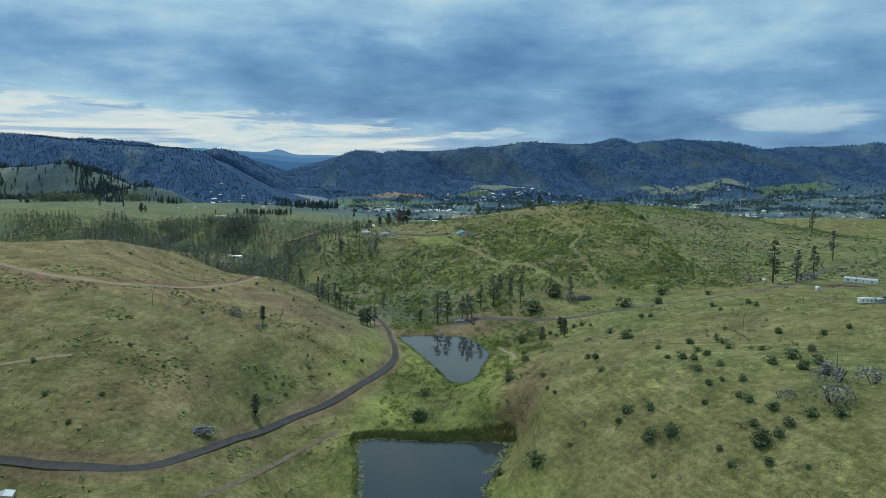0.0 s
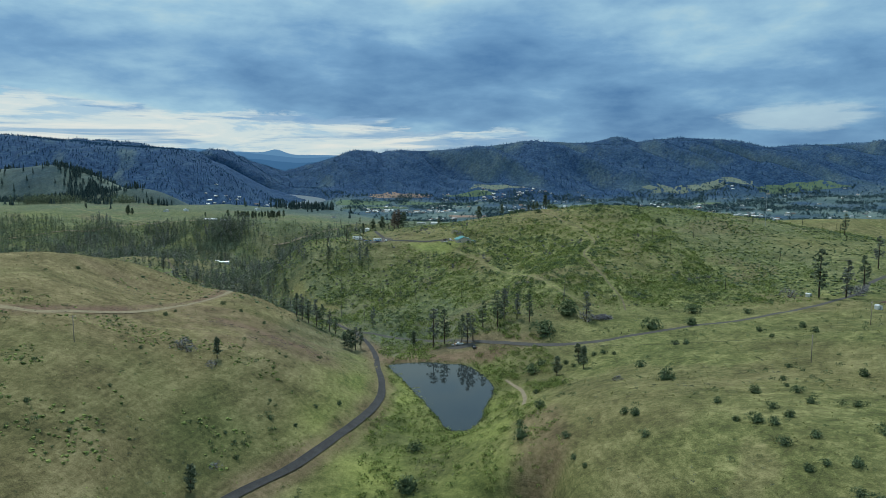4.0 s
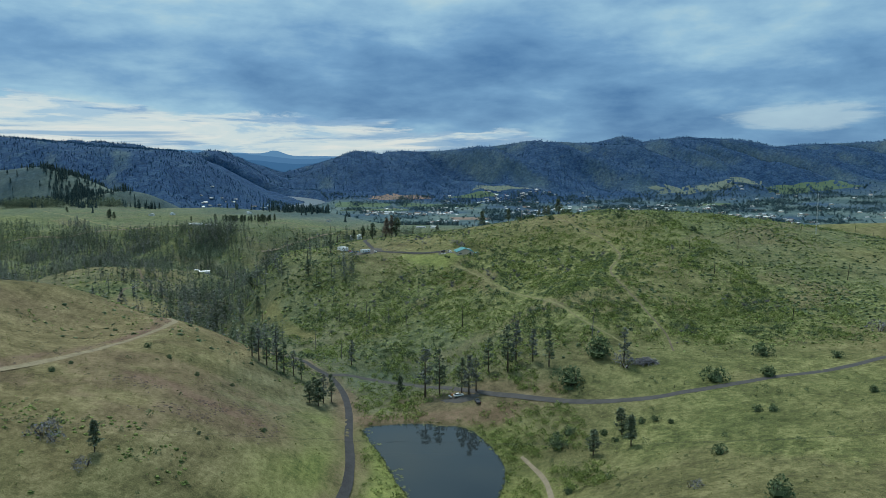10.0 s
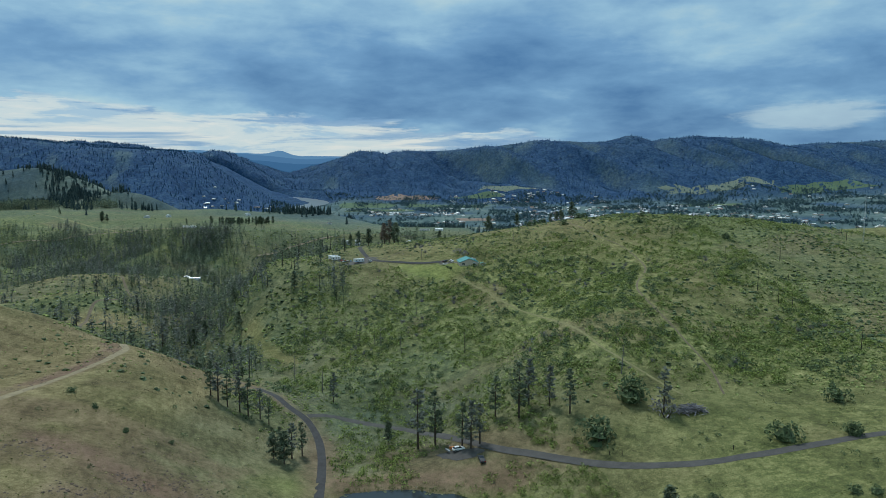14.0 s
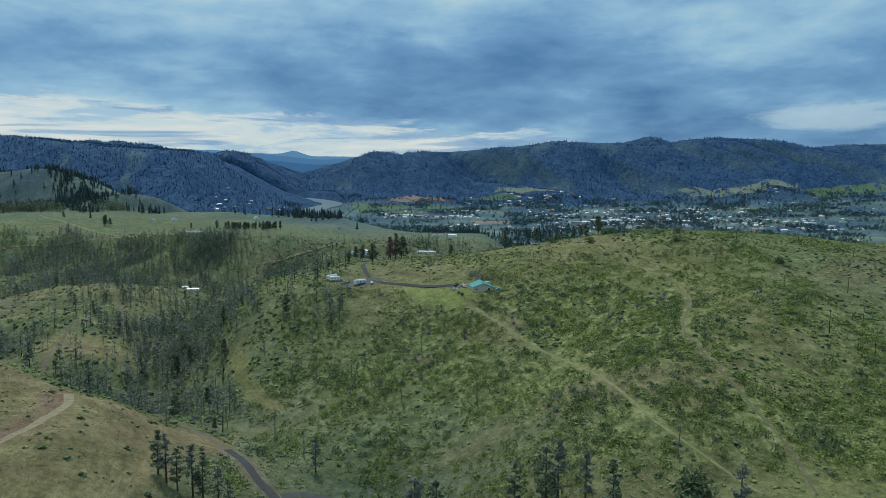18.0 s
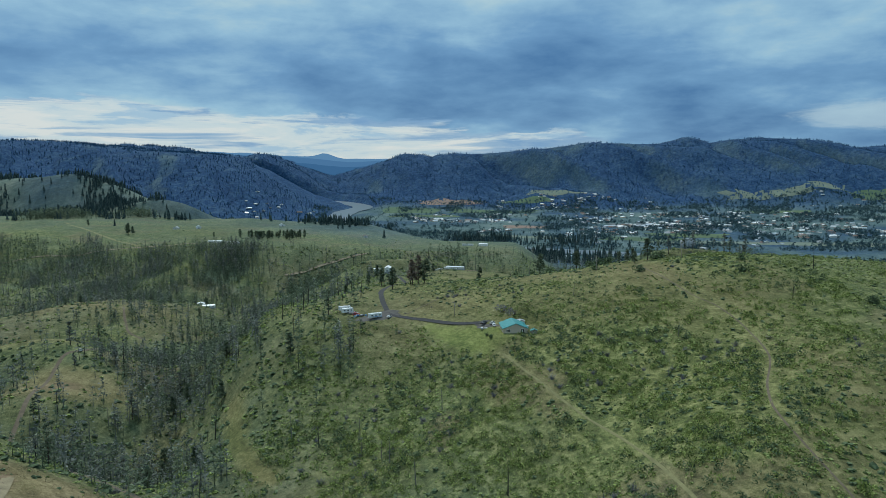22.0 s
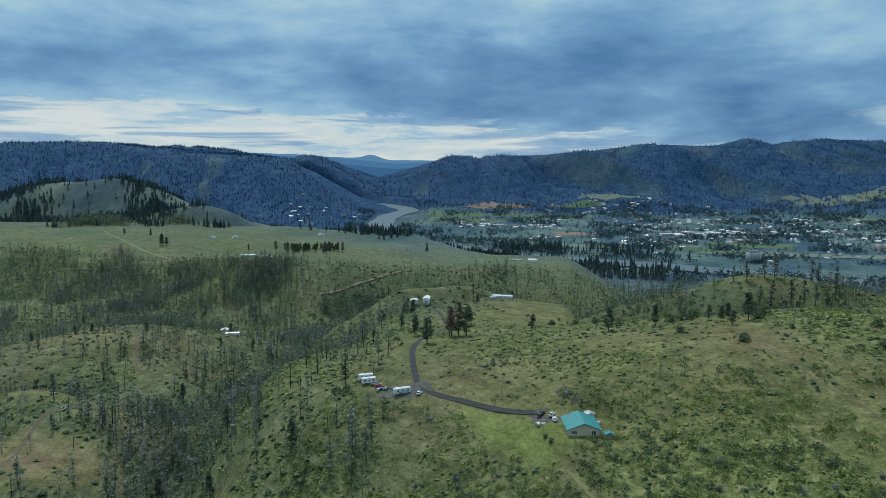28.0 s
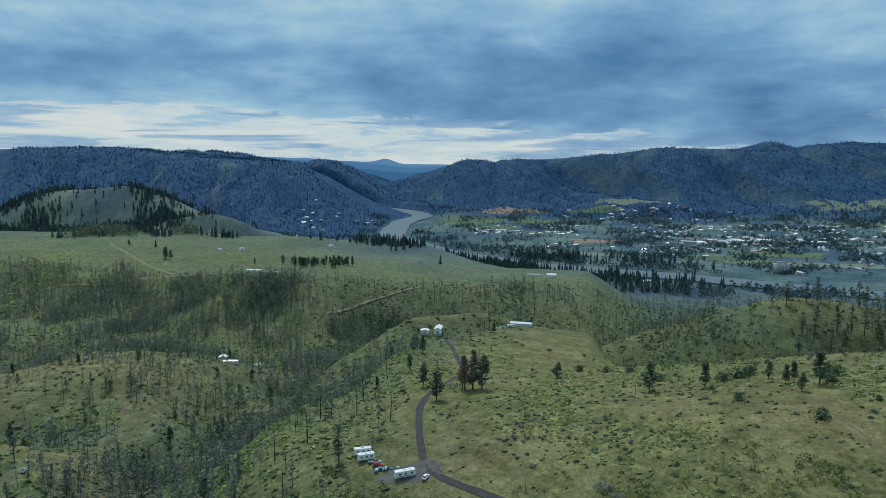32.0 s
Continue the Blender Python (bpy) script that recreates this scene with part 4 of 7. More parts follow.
ROADS = [(np.array(l), w) for l, w in ((VALLEY_ROAD, 3.5), (EAST_ROAD, 3.5), (HOUSE_DRIVE, 4), (SLOPE_PATH, 2.2), (EAST_TRACK, 1.6), (HILL_TRACK, 4), (SHORE_PATH, 2.2), (CANYON_ROAD, 3.5), (MOWN_STRIP, 3.0), (FARM_TRACK, 1.2), (DITCH, 1.2))]


def open_ground(x, y, margin=0.0):
    """False on roads, in the ponds, in the yard."""
    ok = (inside_of(POND_LOW, x, y) < -0.8 - margin) & (inside_of(POND_HIGH, x, y) < -0.8 - margin)
    for line, w in ROADS:
        ok &= near_line(x, y, line) > w + margin
    ok &= inside_of(LAWN, x, y) < 0.5 - margin
    ok &= np.hypot((x - 17) / 1.3, y - 650) > 12
    ok &= np.hypot((x + 66) / 1.7, y - 697) > 11
    ok &= np.hypot((x - 15) / 1.6, y - 413) > 13
    ok &= ~((np.abs(x - 260) < 20) & (np.abs(y - 425) < 16)) & ~((np.abs(x - 206) < 16) & (np.abs(y - 311) < 8))
    return ok


MOUNDS = [shrub_shape(34, 1.05, 0.95, 0.27, s) for s in range(6)]
LOW_MOUNDS = [shrub_shape(24, 1.05, 0.62, 0.28, s + 20) for s in range(6)]
TUMPS = [tump_shape(s + 800) for s in range(10)]
WOOD_PINES = [wood_pine(s + 700) for s in range(8)]
FAR_PINES = [wood_pine(s + 750, 30, 0.06) for s in range(6)]
SPARE_POLES = [pole_shape(s + 200) for s in range(5)]
RICH_MOUNDS = [shrub_shape(80, 1.0, 1.0, 0.17, s + 40) for s in range(4)]
STICKS = [stick_shape(30, 0.8, 0.9, 0.03, s + 60) for s in range(4)]
TUFTS = [shrub_shape(5, 0.6, 0.5, 0.32, s + 80) for s in range(6)]
CONES = [cone_shape(s + 90) for s in range(6)]
FIRS = [cone_shape(s + 190, 2, 4) for s in range(6)]
CROWNS = [shrub_shape(16, 0.5, 0.95, 0.3, s + 120) for s in range(5)]

# brush on the main hill, in drifts that follow the slope
def drifts(x, y):
    z = bare_land(x, y)
    return np.clip(0.5 + 1.5 * fbm(0.3 * x + 3 * z, 0.3 * y + 2 * z, 22, 3) + 1.1 * fbm(x, y, 38, 3), 0.05, 1)


x, y = spread(40000, -190, 430, 425, 1010, lambda x, y: np.clip(0.12 + 1.3 * brushy(x, y), 0, 1) * ramp(1050, 640, y + 0.2 * np.abs(x)) * drifts(x, y) * open_ground(x, y), 6)
scatter("brush", TUMPS, x, y, 0.3 + 0.85 * rng.uniform(0, 1, len(x)) ** 2, BRUSH_LEAVES, "low green brush over the hillside", "brush")
x, y = spread(5200, -190, 430, 425, 1010, lambda x, y: np.clip(brushy(x, y) + 0.1, 0, 1) * drifts(x + 300, y) * ramp(1000, 640, y + 0.2 * np.abs(x)) * open_ground(x, y))
scatter("brush", TUMPS, x, y, rng.uniform(0.6, 1.7, len(x)), DARK_LEAVES, "dark green snowberry brush over the hillside", "brush")
x, y = spread(2200, -190, 430, 425, 1010, lambda x, y: np.clip(brushy(x, y) - 0.35, 0, 1) * (fbm(x, y, 30, 2) > 0.05) * open_ground(x, y))
scatter("brush", MOUNDS, x, y, rng.uniform(1.1, 2.4, len(x)), BRUSH_LEAVES, "tall green brush in the draws of the hill", "brush")
x, y = spread(1800, -190, 430, 425, 1010, lambda x, y: brushy(x, y) * (fbm(x + 500, y, 45, 2) > 0.12) * open_ground(x, y))
scatter("sage", LOW_MOUNDS, x, y, rng.uniform(0.5, 1.2, len(x)), PALE_LEAVES, "pale flowering sage brush over the hillside", "brush")
x, y = spread(520, -170, 420, 430, 900, lambda x, y: brushy(x, y) * (fbm(x - 300, y, 60, 2) > 0.2) * open_ground(x, y))
scatter("dead_brush", STICKS, x, y, rng.uniform(1.2, 3.2, len(x)), DEAD_WOOD, "bare grey fire-killed brush", "brush")
x, y = spread(5000, -95, 190, 432, 680, lambda x, y: np.clip(brushy(x, y) + 0.2, 0, 1) * (0.12 + 0.88 * (fbm(x + 50, y, 17, 3) > 0.02)) * (1 - dry_slope(x, y)) * open_ground(x, y, 0.5), 6)
scatter("brush", MOUNDS, x, y, rng.uniform(0.8, 2.0, len(x)), LEAVES, "leafy green thickets on the lower hillside", "brush")
x, y = spread(1500, -95, 190, 432, 700, lambda x, y: np.clip(brushy(x, y) + 0.1, 0, 1) * (fbm(x + 150, y, 24, 3) > 0.12) * (1 - dry_slope(x, y)) * open_ground(x, y, 0.5), 8)
scatter("brush", MOUNDS, x, y, rng.uniform(0.9, 2.3, len(x)), DARK_LEAVES, "dark green thickets on the lower hillside", "brush")
# canyon and the slopes beyond it
x, y = spread(11000, -620, 60, 440, 1190, lambda x, y: np.maximum(wooded(x, y) * 0.9, 0.3 * (fbm(x, y, 55, 3) > -0.05)) * ramp(-70, -120, x + 0.12 * (600 - y)) * (1 - dry_slope(x, y)) * open_ground(x, y))
half = len(x) // 2
scatter("brush", TUMPS, x[:half], y[:half], rng.uniform(0.6, 2.2, half), LEAVES, "dense green brush filling the canyon", "brush")
scatter("brush", TUMPS, x[half:], y[half:], rng.uniform(0.7, 2.6, len(x) - half), DARK_LEAVES, "dark brush filling the canyon", "brush")
x, y = spread(12000, -1000, 520, 1050, 1600, lambda x, y: (0.35 + 0.6 * (fbm(x, y, 80, 3) > 0)) * ramp(1040, 1120, y) * ramp(1620, 1400, y + 0.25 * x) * (1 - 0.98 * plateau_top(x, y)))
half = len(x) // 2
scatter("brush", TUMPS, x[:half], y[:half], rng.uniform(0.8, 2.4, half), LEAVES, "green brush on the far canyon side", "brush")
scatter("brush", TUMPS, x[half:], y[half:], rng.uniform(0.9, 2.8, len(x) - half), DARK_LEAVES, "dark brush on the far canyon side", "brush")
# scattered shrubs on the grazed slopes
def grazed(x, y):
    west = (x < -40) & (y < 440)
    east = (x > 35) & (y < 420)
    return open_ground(x, y, 1) * np.where(west, 0.10 + 0.5 * (fbm(x, y, 50, 3) > 0.22) * (y < 300), np.where(east, 0.16 + 0.5 * (fbm(x, y, 40, 3) > 0.2), 0.0))


x, y = spread(1150, -330, 330, 60, 440, grazed)
scatter("shrubs", RICH_MOUNDS, x, y, 0.4 + 1.3 * rng.uniform(0, 1, len(x)) ** 2, DARK_LEAVES, "small dark green shrubs dotted over the grass slopes", "shrub")
x, y = spread(3600, -330, -45, 60, 330, lambda x, y: (0.04 + 0.96 * (fbm(x, y, 32, 4) > 0.12)) * open_ground(x, y))
scatter("brush", TUMPS, x, y, rng.uniform(0.3, 1.0, len(x)), LEAVES, "low green brush on the grassy hill", "brush")
x, y = spread(900, -330, -45, 60, 330, lambda x, y: (0.02 + 0.98 * (fbm(x, y, 32, 4) > 0.18)) * open_ground(x, y))
scatter("brush", MOUNDS, x, y, rng.uniform(0.4, 1.1, len(x)), DARK_LEAVES, "dark green brush on the grassy hill", "brush")
x, y = spread(700, -300, 300, 100, 440, lambda x, y: (fbm(x + 90, y, 30, 3) > 0.25) * open_ground(x, y))
scatter("sage", LOW_MOUNDS, x, y, rng.uniform(0.4, 0.9, len(x)), PALE_LEAVES, "pale flowering weeds in the grass", "brush")
# rank growth between the ponds and round their banks
x, y = spread(260, -62, -30, 150, 300, lambda x, y: open_ground(x, y) * (fbm(x, y, 16, 3) > 0.1))
scatter("brush", LOW_MOUNDS, x, y, rng.uniform(0.4, 1.0, len(x)), LEAVES, "low green weeds between the road and the pond", "brush")
x, y = spread(850, -34, 44, 238, 425, lambda x, y: open_ground(x, y) * (0.3 + 0.7 * (fbm(x, y, 14, 3) > 0.0)) * (np.abs(x - 6) < 32))
scatter("brush", MOUNDS, x, y, rng.uniform(0.5, 1.6, len(x)), LEAVES, "rank green growth in the wet ground between the ponds", "brush")
x, y = spread(420, -34, 44, 400, 470, lambda x, y: open_ground(x, y))
scatter("brush", MOUNDS, x, y, rng.uniform(0.8, 2.0, len(x)), LEAVES, "green thicket below the earth dam", "brush")
x, y = spread(300, 26, 55, 320, 420, lambda x, y: open_ground(x, y) * (fbm(x, y, 16, 2) > 0))
scatter("brush", RICH_MOUNDS, x, y, rng.uniform(0.8, 2.0, len(x)), LEAVES, "bushy green willows beside the pond", "brush")


def shore(poly, lo, hi):
    return lambda x, y: (lambda d: (d > lo) & (d < hi))(inside_of(poly, x, y))


REED_SHAPE = [np.array([[(dx - 0.05, dy, 0), (dx + 0.05, dy, 0), (dx + 0.12 * k, dy + 0.1 * k, 1.0 - 0.12 * abs(k))] for k, (dx, dy) in enumerate([(0, 0), (0.3, 0.1), (-0.25, 0.2), (0.1, -0.3), (-0.15, -0.2), (0.35, -0.25)])], np.float32)]
x, y = spread(900, -34, 30, 150, 240, shore(POND_HIGH, -1.6, 0.5))
scatter("reeds", REED_SHAPE, x, y, rng.uniform(0.8, 1.3, len(x)), REEDS, "green rushes round the pond edge", "reeds")
x, y = spread(2200, -33, 27, 230, 243, lambda x, y: (inside_of(POND_HIGH, x, y) > -5.5) & (inside_of(POND_HIGH, x, y) < 0.9) & (y > 229))
scatter("reeds", REED_SHAPE, x, y, rng.uniform(1.3, 2.2, len(x)), REEDS, "tall band of green cattails along the pond", "reeds")
x, y = spread(900, -32, 30, 295, 402, shore(POND_LOW, -2.0, 0.6))
scatter("reeds", REED_SHAPE, x, y, rng.uniform(0.6, 1.2, len(x)), REEDS, "green rushes round the lower pond", "reeds")
ROCKS = [dome_shape(s + 500, 0.45)[:-9] for s in range(4)]
x, y = spread(420, -110, -50, 330, 382, lambda x, y: ramp(30, 12, np.hypot((x + 76) / 1.5, (y - 355) / 0.9)) * (fbm(x, y, 9, 3) > 0.0))
scatter("rocks", ROCKS, x, y, rng.uniform(0.15, 0.5, len(x)), ROCK, "brown basalt rubble on the grass slope", "rocks")
x, y = spread(420, -230, -115, 295, 500, lambda x, y: ramp(5.5, 2.0, near_line(x + 3.2, y + 1.8, np.array(HILL_TRACK))))
scatter("rocks", ROCKS, x, y, rng.uniform(0.15, 0.45, len(x)), ROCK, "brown rubble on the cut bank above the track", "rocks")


def weed_shape(seed):
    r = np.random.default_rng(seed)
    t = np.arange(8) * np.pi / 4
    q = r.uniform(0.5, 1.2, 8)
    p = np.stack([q * np.cos(t), q * np.sin(t), r.uniform(0, 0.02, 8)], 1)
    return np.array([(p[i], p[(i + 1) % 8], (0, 0, 0.015)) for i in range(8)], np.float32)


def float_on(name, poly, level, n, lo, hi, material, label):
    xs, ys = [p[0] for p in poly], [p[1] for p in poly]
    x, y = spread(n, min(xs), max(xs), min(ys), max(ys), lambda x, y: (lambda d: (d > lo) & (d < hi + 5 * np.maximum(fbm(x, y, 16, 2), 0)) & (fbm(x + 40, y, 7, 2) > -0.12))(inside_of(poly, x, y)))
    ob = scatter(name, [weed_shape(s) for s in range(4)], x, y, rng.uniform(0.25, 0.8, len(x)), material, label, "weed", squash=1.0)
    me = ob.data
    co = np.empty(len(me.vertices) * 3, np.float32)
    me.vertices.foreach_get("co", co)
    co = co.reshape(-1, 3)
    co[:, 2] = level + 0.012 + 0.03 * np.random.default_rng(3).uniform(0, 1, len(co) // 24).repeat(24)
    me.vertices.foreach_set("co", co.ravel())
    me.update()


float_on("pond_weed", POND_HIGH, POND_HIGH_Z, 520, 0.2, 1.6, WEED, "pale green mats of floating pond weed")
float_on("pond_weed", POND_LOW, POND_LOW_Z, 160, 0.2, 0.8, WEED, "pale green mats of floating pond weed")
# grass standing on the nearest slopes
x, y = spread(7000, -240, -76, 400, 525, lambda x, y: dry_slope(x, y) * open_ground(x, y))
scatter("grass", TUFTS, x, y, rng.uniform(0.3, 0.7, len(x)), DRY_BLADES, "dry brown grass on the end of the hill", "grass")
x, y = spread(22000, -260, 260, 70, 500, lambda x, y: (1 - dry_slope(x, y) * (y > 400)) * open_ground(x, y), 6)
scatter("grass", TUFTS, x, y, rng.uniform(0.35, 0.85, len(x)), GRASS_BLADES, "tufts of seeding grass on the slopes", "grass")

# ---- trees ----
def pine(name, tall, seed, needles, sparse=1.0, wide=0.2, label="", bark=None):
    """A pine: tapered trunk with limbs, and sprays of needles in uneven whorls."""
    r = random.Random(seed)
    root = thing(name, Matrix(), label, "tree")
    t, lean = Geo(), (r.uniform(-0.25, 0.25), r.uniform(-0.25, 0.25))
    axis = lambda h: Vector((lean[0] * (h / tall) ** 2 * 2, lean[1] * (h / tall) ** 2 * 2, h))
    hs = [0, 0.35 * tall, 0.7 * tall, 0.97 * tall]
    rad = [0.021 * tall, 0.015 * tall, 0.009 * tall, 0.002 * tall]
    for k in range(3):
        t.tube(axis(hs[k]), axis(hs[k + 1]), rad[k], rad[k + 1], 6, False)
    c = Geo()
    h = tall * r.uniform(0.16, 0.28)
    while h < tall * 0.985:
        up = h / tall
        reach = tall * wide * 1.2 * (1.03 - up) ** 0.6 * min(1.0, 0.45 + 2.2 * (up - 0.1)) * r.uniform(0.5, 1.15)
        for _ in range(max(4, round(8 * sparse))):
            if r.random() > sparse:
                continue
            a = r.uniform(0, 2 * math.pi)
            length = reach * r.uniform(0.6, 1.15)
            start = axis(h)
            tip = start + Vector((math.cos(a) * length, math.sin(a) * length, length * r.uniform(-0.15, 0.35)))
            if length > 0.8 and r.random() < 0.55:
                t.tube(start, start.lerp(tip, 0.75), 0.003 * tall, 0.001 * tall, 3, False)
            for s in (0.45, 0.65, 0.85, 1.0):
                p = start.lerp(tip, s)
                for _ in range(4):
                    size = (0.13 + tall * 0.0145) * r.uniform(0.5, 1.5)
                    tri = [p + Vector((r.gauss(0, 1), r.gauss(0, 1), r.gauss(0, 0.7))) * size for _ in range(3)]
                    c.add(tri, [(0, 1, 2)])
        h += tall * r.uniform(0.035, 0.065)
    t.make("trunk", bark or BARK, root, True)
    c.make("crown", needles, root)
    return root


def snag(name, tall, seed, bark, limbs=12, label=""):
    r = random.Random(seed)
    root = thing(name, Matrix(), label, "tree")
    t, lean = Geo(), Vector((r.uniform(-0.06, 0.06), r.uniform(-0.06, 0.06), 1))
    t.tube((0, 0, 0), lean * tall * 0.55, 0.019 * tall, 0.012 * tall, 6, False)
    t.tube(lean * tall * 0.55, lean * tall, 0.012 * tall, 0.003 * tall, 6)
    t.make("trunk", bark, root, True)
    b = Geo()
    for _ in range(limbs):
        h, a = r.uniform(0.25, 0.95), r.uniform(0, 2 * math.pi)
        start = lean * tall * h
        n = tall * 0.16 * (1.1 - h) * r.uniform(0.5, 1.4)
        tip = start + Vector((math.cos(a) * n, math.sin(a) * n, n * r.uniform(-0.3, 0.5)))
        b.tube(start, tip, 0.0035 * tall, 0.001 * tall, 3, False)
        for _ in range(2):
            p = start.lerp(tip, r.uniform(0.4, 0.9))
            b.tube(p, p + Vector((r.uniform(-1, 1), r.uniform(-1, 1), r.uniform(-0.4, 0.6))) * n * 0.4, 0.002 * tall, 0.0006 * tall, 3, False)
    tagged(b.make("branches", bark, root), kind="stuff")
    return root


def bush(name, seed, leaves, wide, tall, material, label, leaf=0.12):
    """A free-standing bush or low tree: short stems under an uneven leafy crown."""
    r = random.Random(seed)
    root = thing(name, Matrix(), label, "bush")
    s = Geo()
    for _ in range(4):
        a = r.uniform(0, 6.3)
        s.tube((0.1 * math.cos(a), 0.1 * math.sin(a), -0.1), (0.4 * wide * math.cos(a), 0.4 * wide * math.sin(a), 0.65 * tall), 0.05 * tall, 0.015 * tall, 5, False)
    s.make("stem", BARK, root)
    tri = np.concatenate([shrub_shape(leaves, wide, tall, leaf, seed), dome_shape(seed, 0.9 * tall)[:-9] * np.float32([0.5 * wide, 0.5 * wide, 0.7]) * np.float32(leaves > 300)])
    mesh_object("crown", tri.reshape(-1, 3).tolist(), [(3 * i, 3 * i + 1, 3 * i + 2) for i in range(len(tri))], material, root)
    return root


STANDING = set()


def place_all(made, spots, group, turn=True, sink=0.15):
    """Sets up the made ones, then copies of them, at x, y and a size relative to their own."""
    for k, (x, y, size) in enumerate(spots):
        m = at(x, y, random.uniform(0, 360) if turn else 0, size, sink)
        ob = made[k % len(made)]
        if ob.name in STANDING:
            ob = copy_thing(ob, Matrix())
        STANDING.add(ob.name)
        ob.matrix_basis = m
        tagged(ob, group=group)


green_pines = [pine("pine_tree", 10, s, NEEDLES, 0.9, 0.27, "green ponderosa pine standing in dry grass") for s in (1, 2, 3)]
place_all(green_pines, [(-84, 307, 0.85), (-68, 235.5, 0.9), (53, 349, 0.92), (65, 349, 1.05), (-51, 413, 1.0), (-47, 411, 1.2), (-15, 439, 0.95), (65, 360, 1.0),
                         (-63, 771, 1.6), (-76, 800, 1.4), (-3, 817, 1.0), (39.6, 764, 1.5), (64, 763, 1.3), (93, 770, 0.85), (96, 756, 0.9), (100, 758, 0.95), (98, 742, 0.8), (108, 751, 1.5),
                         (-136, 960, 1.2), (-119, 965, 1.2), (-60, 1031, 1.0), (-100, 870, 1.1), (-42, 789, 1.9), (-30, 1090, 1.0)], "ponderosa pines on the slopes")
grey_pines = [pine("pine_tree", 18, s, GREY_NEEDLES if s % 2 else NEEDLES, 0.6, 0.22, "thin fire-scorched pine with sparse grey-green needles") for s in (11, 12, 13, 14)]
place_all(grey_pines, [(-3.3, 430, 1.3), (3, 430, 1.15), (15.6, 418.4, 0.95), (12.6, 422, 0.9), (18.7, 420, 0.85), (33, 429, 1.15), (37, 434, 1.0), (50, 422.5, 0.9), (80, 415, 0.9),
                       (218.5, 438, 1.6), (233, 436, 1.2), (253, 452, 1.25), (304, 518, 1.3), (364, 659, 1.1), (262, 1196, 1.4), (250, 1192, 1.2), (300, 1192, 1.5), (308, 1195, 1.2), (230, 1190, 1.3), (218, 1196, 1.0), (325, 1190, 1.3), (228, 1140, 1.2), (256, 1136, 1.4), (271, 1142, 1.3), (290, 1150, 1.5), (300, 1146, 1.3), (312, 1158, 1.6), (262, 1128, 1.1), (244, 1148, 1.2), (236, 1157, 1.3), (248, 1157, 1.5), (267, 1155, 1.5), (280, 1155, 1.6), (25, 436, 0.9), (44, 430, 0.8), (-85, 449, 0.8), (-81, 446, 0.9), (-77, 444.5, 0.75), (-72.5, 445, 0.9), (-69, 444, 0.85), (-65, 446, 0.7), (-61, 443.5, 0.6), (-43, 481, 0.75), (-50, 417, 0.6), (-46, 417.5, 0.75), (-43.5, 422, 0.7)], "scorched pines by the dam and on the hill")
rust_pines = [pine("pine_tree", 20, s, RUST_NEEDLES, 0.85, 0.21, "dying pine with rust-brown needles beside the driveway") for s in (21, 22)]
place_all(rust_pines, [(-51, 788, 0.95), (-47, 790, 1.05), (-53, 793, 0.85)], "dying pines beside the driveway")

x, y = spread(150, -560, -60, 450, 1130, lambda x, y: np.maximum(wooded(x, y), 0.12) * ramp(-60, -100, x + 0.1 * (500 - y)) * open_ground(x, y, 2))
place_all(grey_pines, list(zip(x, y, rng.uniform(0.45, 0.95, len(x)))), "pines of the canyon")
x, y = spread(70, -560, -80, 450, 1130, lambda x, y: np.maximum(wooded(x, y), 0.08) * ramp(-70, -110, x + 0.1 * (500 - y)) * open_ground(x, y, 2))
place_all(green_pines, list(zip(x, y, rng.uniform(0.6, 1.4, len(x)))), "pines of the canyon")
x, y = spread(4200, -700, -60, 460, 1400, lambda x, y: (0.3 + 0.7 * ramp(540, 740, y)) * wooded(x, y) ** 1.3 * np.clip(0.5 + 1.5 * fbm(x + 900, y, 70, 2), 0.08, 1) * open_ground(x, y, 2) * ((x < -95) | (y > 560)) * (near_line(x, y, np.array([(-110, 1005), (-60, 1040), (-20, 1075)])) > 40) * (near_line(x, y, np.array([(-345, 1057), (-330, 1040)])) > 25))
scatter("woods", WOOD_PINES, x, y, rng.uniform(8, 19, len(x)), GREY_NEEDLES, "grey-green pines of the canyon woods", "trees")
x, y = spread(3200, -700, -60, 480, 1400, lambda x, y: (0.3 + 0.7 * ramp(540, 740, y)) * wooded(x, y) ** 1.5 * np.clip(0.4 + 1.5 * fbm(x + 300, y, 60, 2), 0.05, 1) * open_ground(x, y, 2) * ((x < -95) | (y > 560)) * (near_line(x, y, np.array([(-110, 1005), (-60, 1040), (-20, 1075)])) > 40))
scatter("woods", WOOD_PINES, x, y, rng.uniform(8, 18, len(x)), NEEDLES, "green pines of the canyon woods", "trees")
x, y = spread(1500, -330, 170, 1115, 1520, lambda x, y: wooded(x, y) * (1 - plateau_top(x, y)) * (x + 0.2 * y > 0) * np.clip(0.6 + 1.2 * fbm(x, y, 60, 2), 0.1, 1))
scatter("woods", FAR_PINES, x, y, rng.uniform(8, 19, len(x)), NEEDLES, "dark pine wood on the wall of the canyon mouth", "trees")
x, y = spread(260, 60, 620, 1120, 1330, lambda x, y: (fbm(x, y, 60, 2) > 0.15) * 1.0)
scatter("woods", FAR_PINES, x, y, rng.uniform(8, 18, len(x)), GREY_NEEDLES, "scorched pines round the far knoll", "trees")
dark_snags = [snag("dead_tree", 13, s, CHAR, 9, "charred dead pine trunk with bare stubs") for s in (31, 32, 33)]
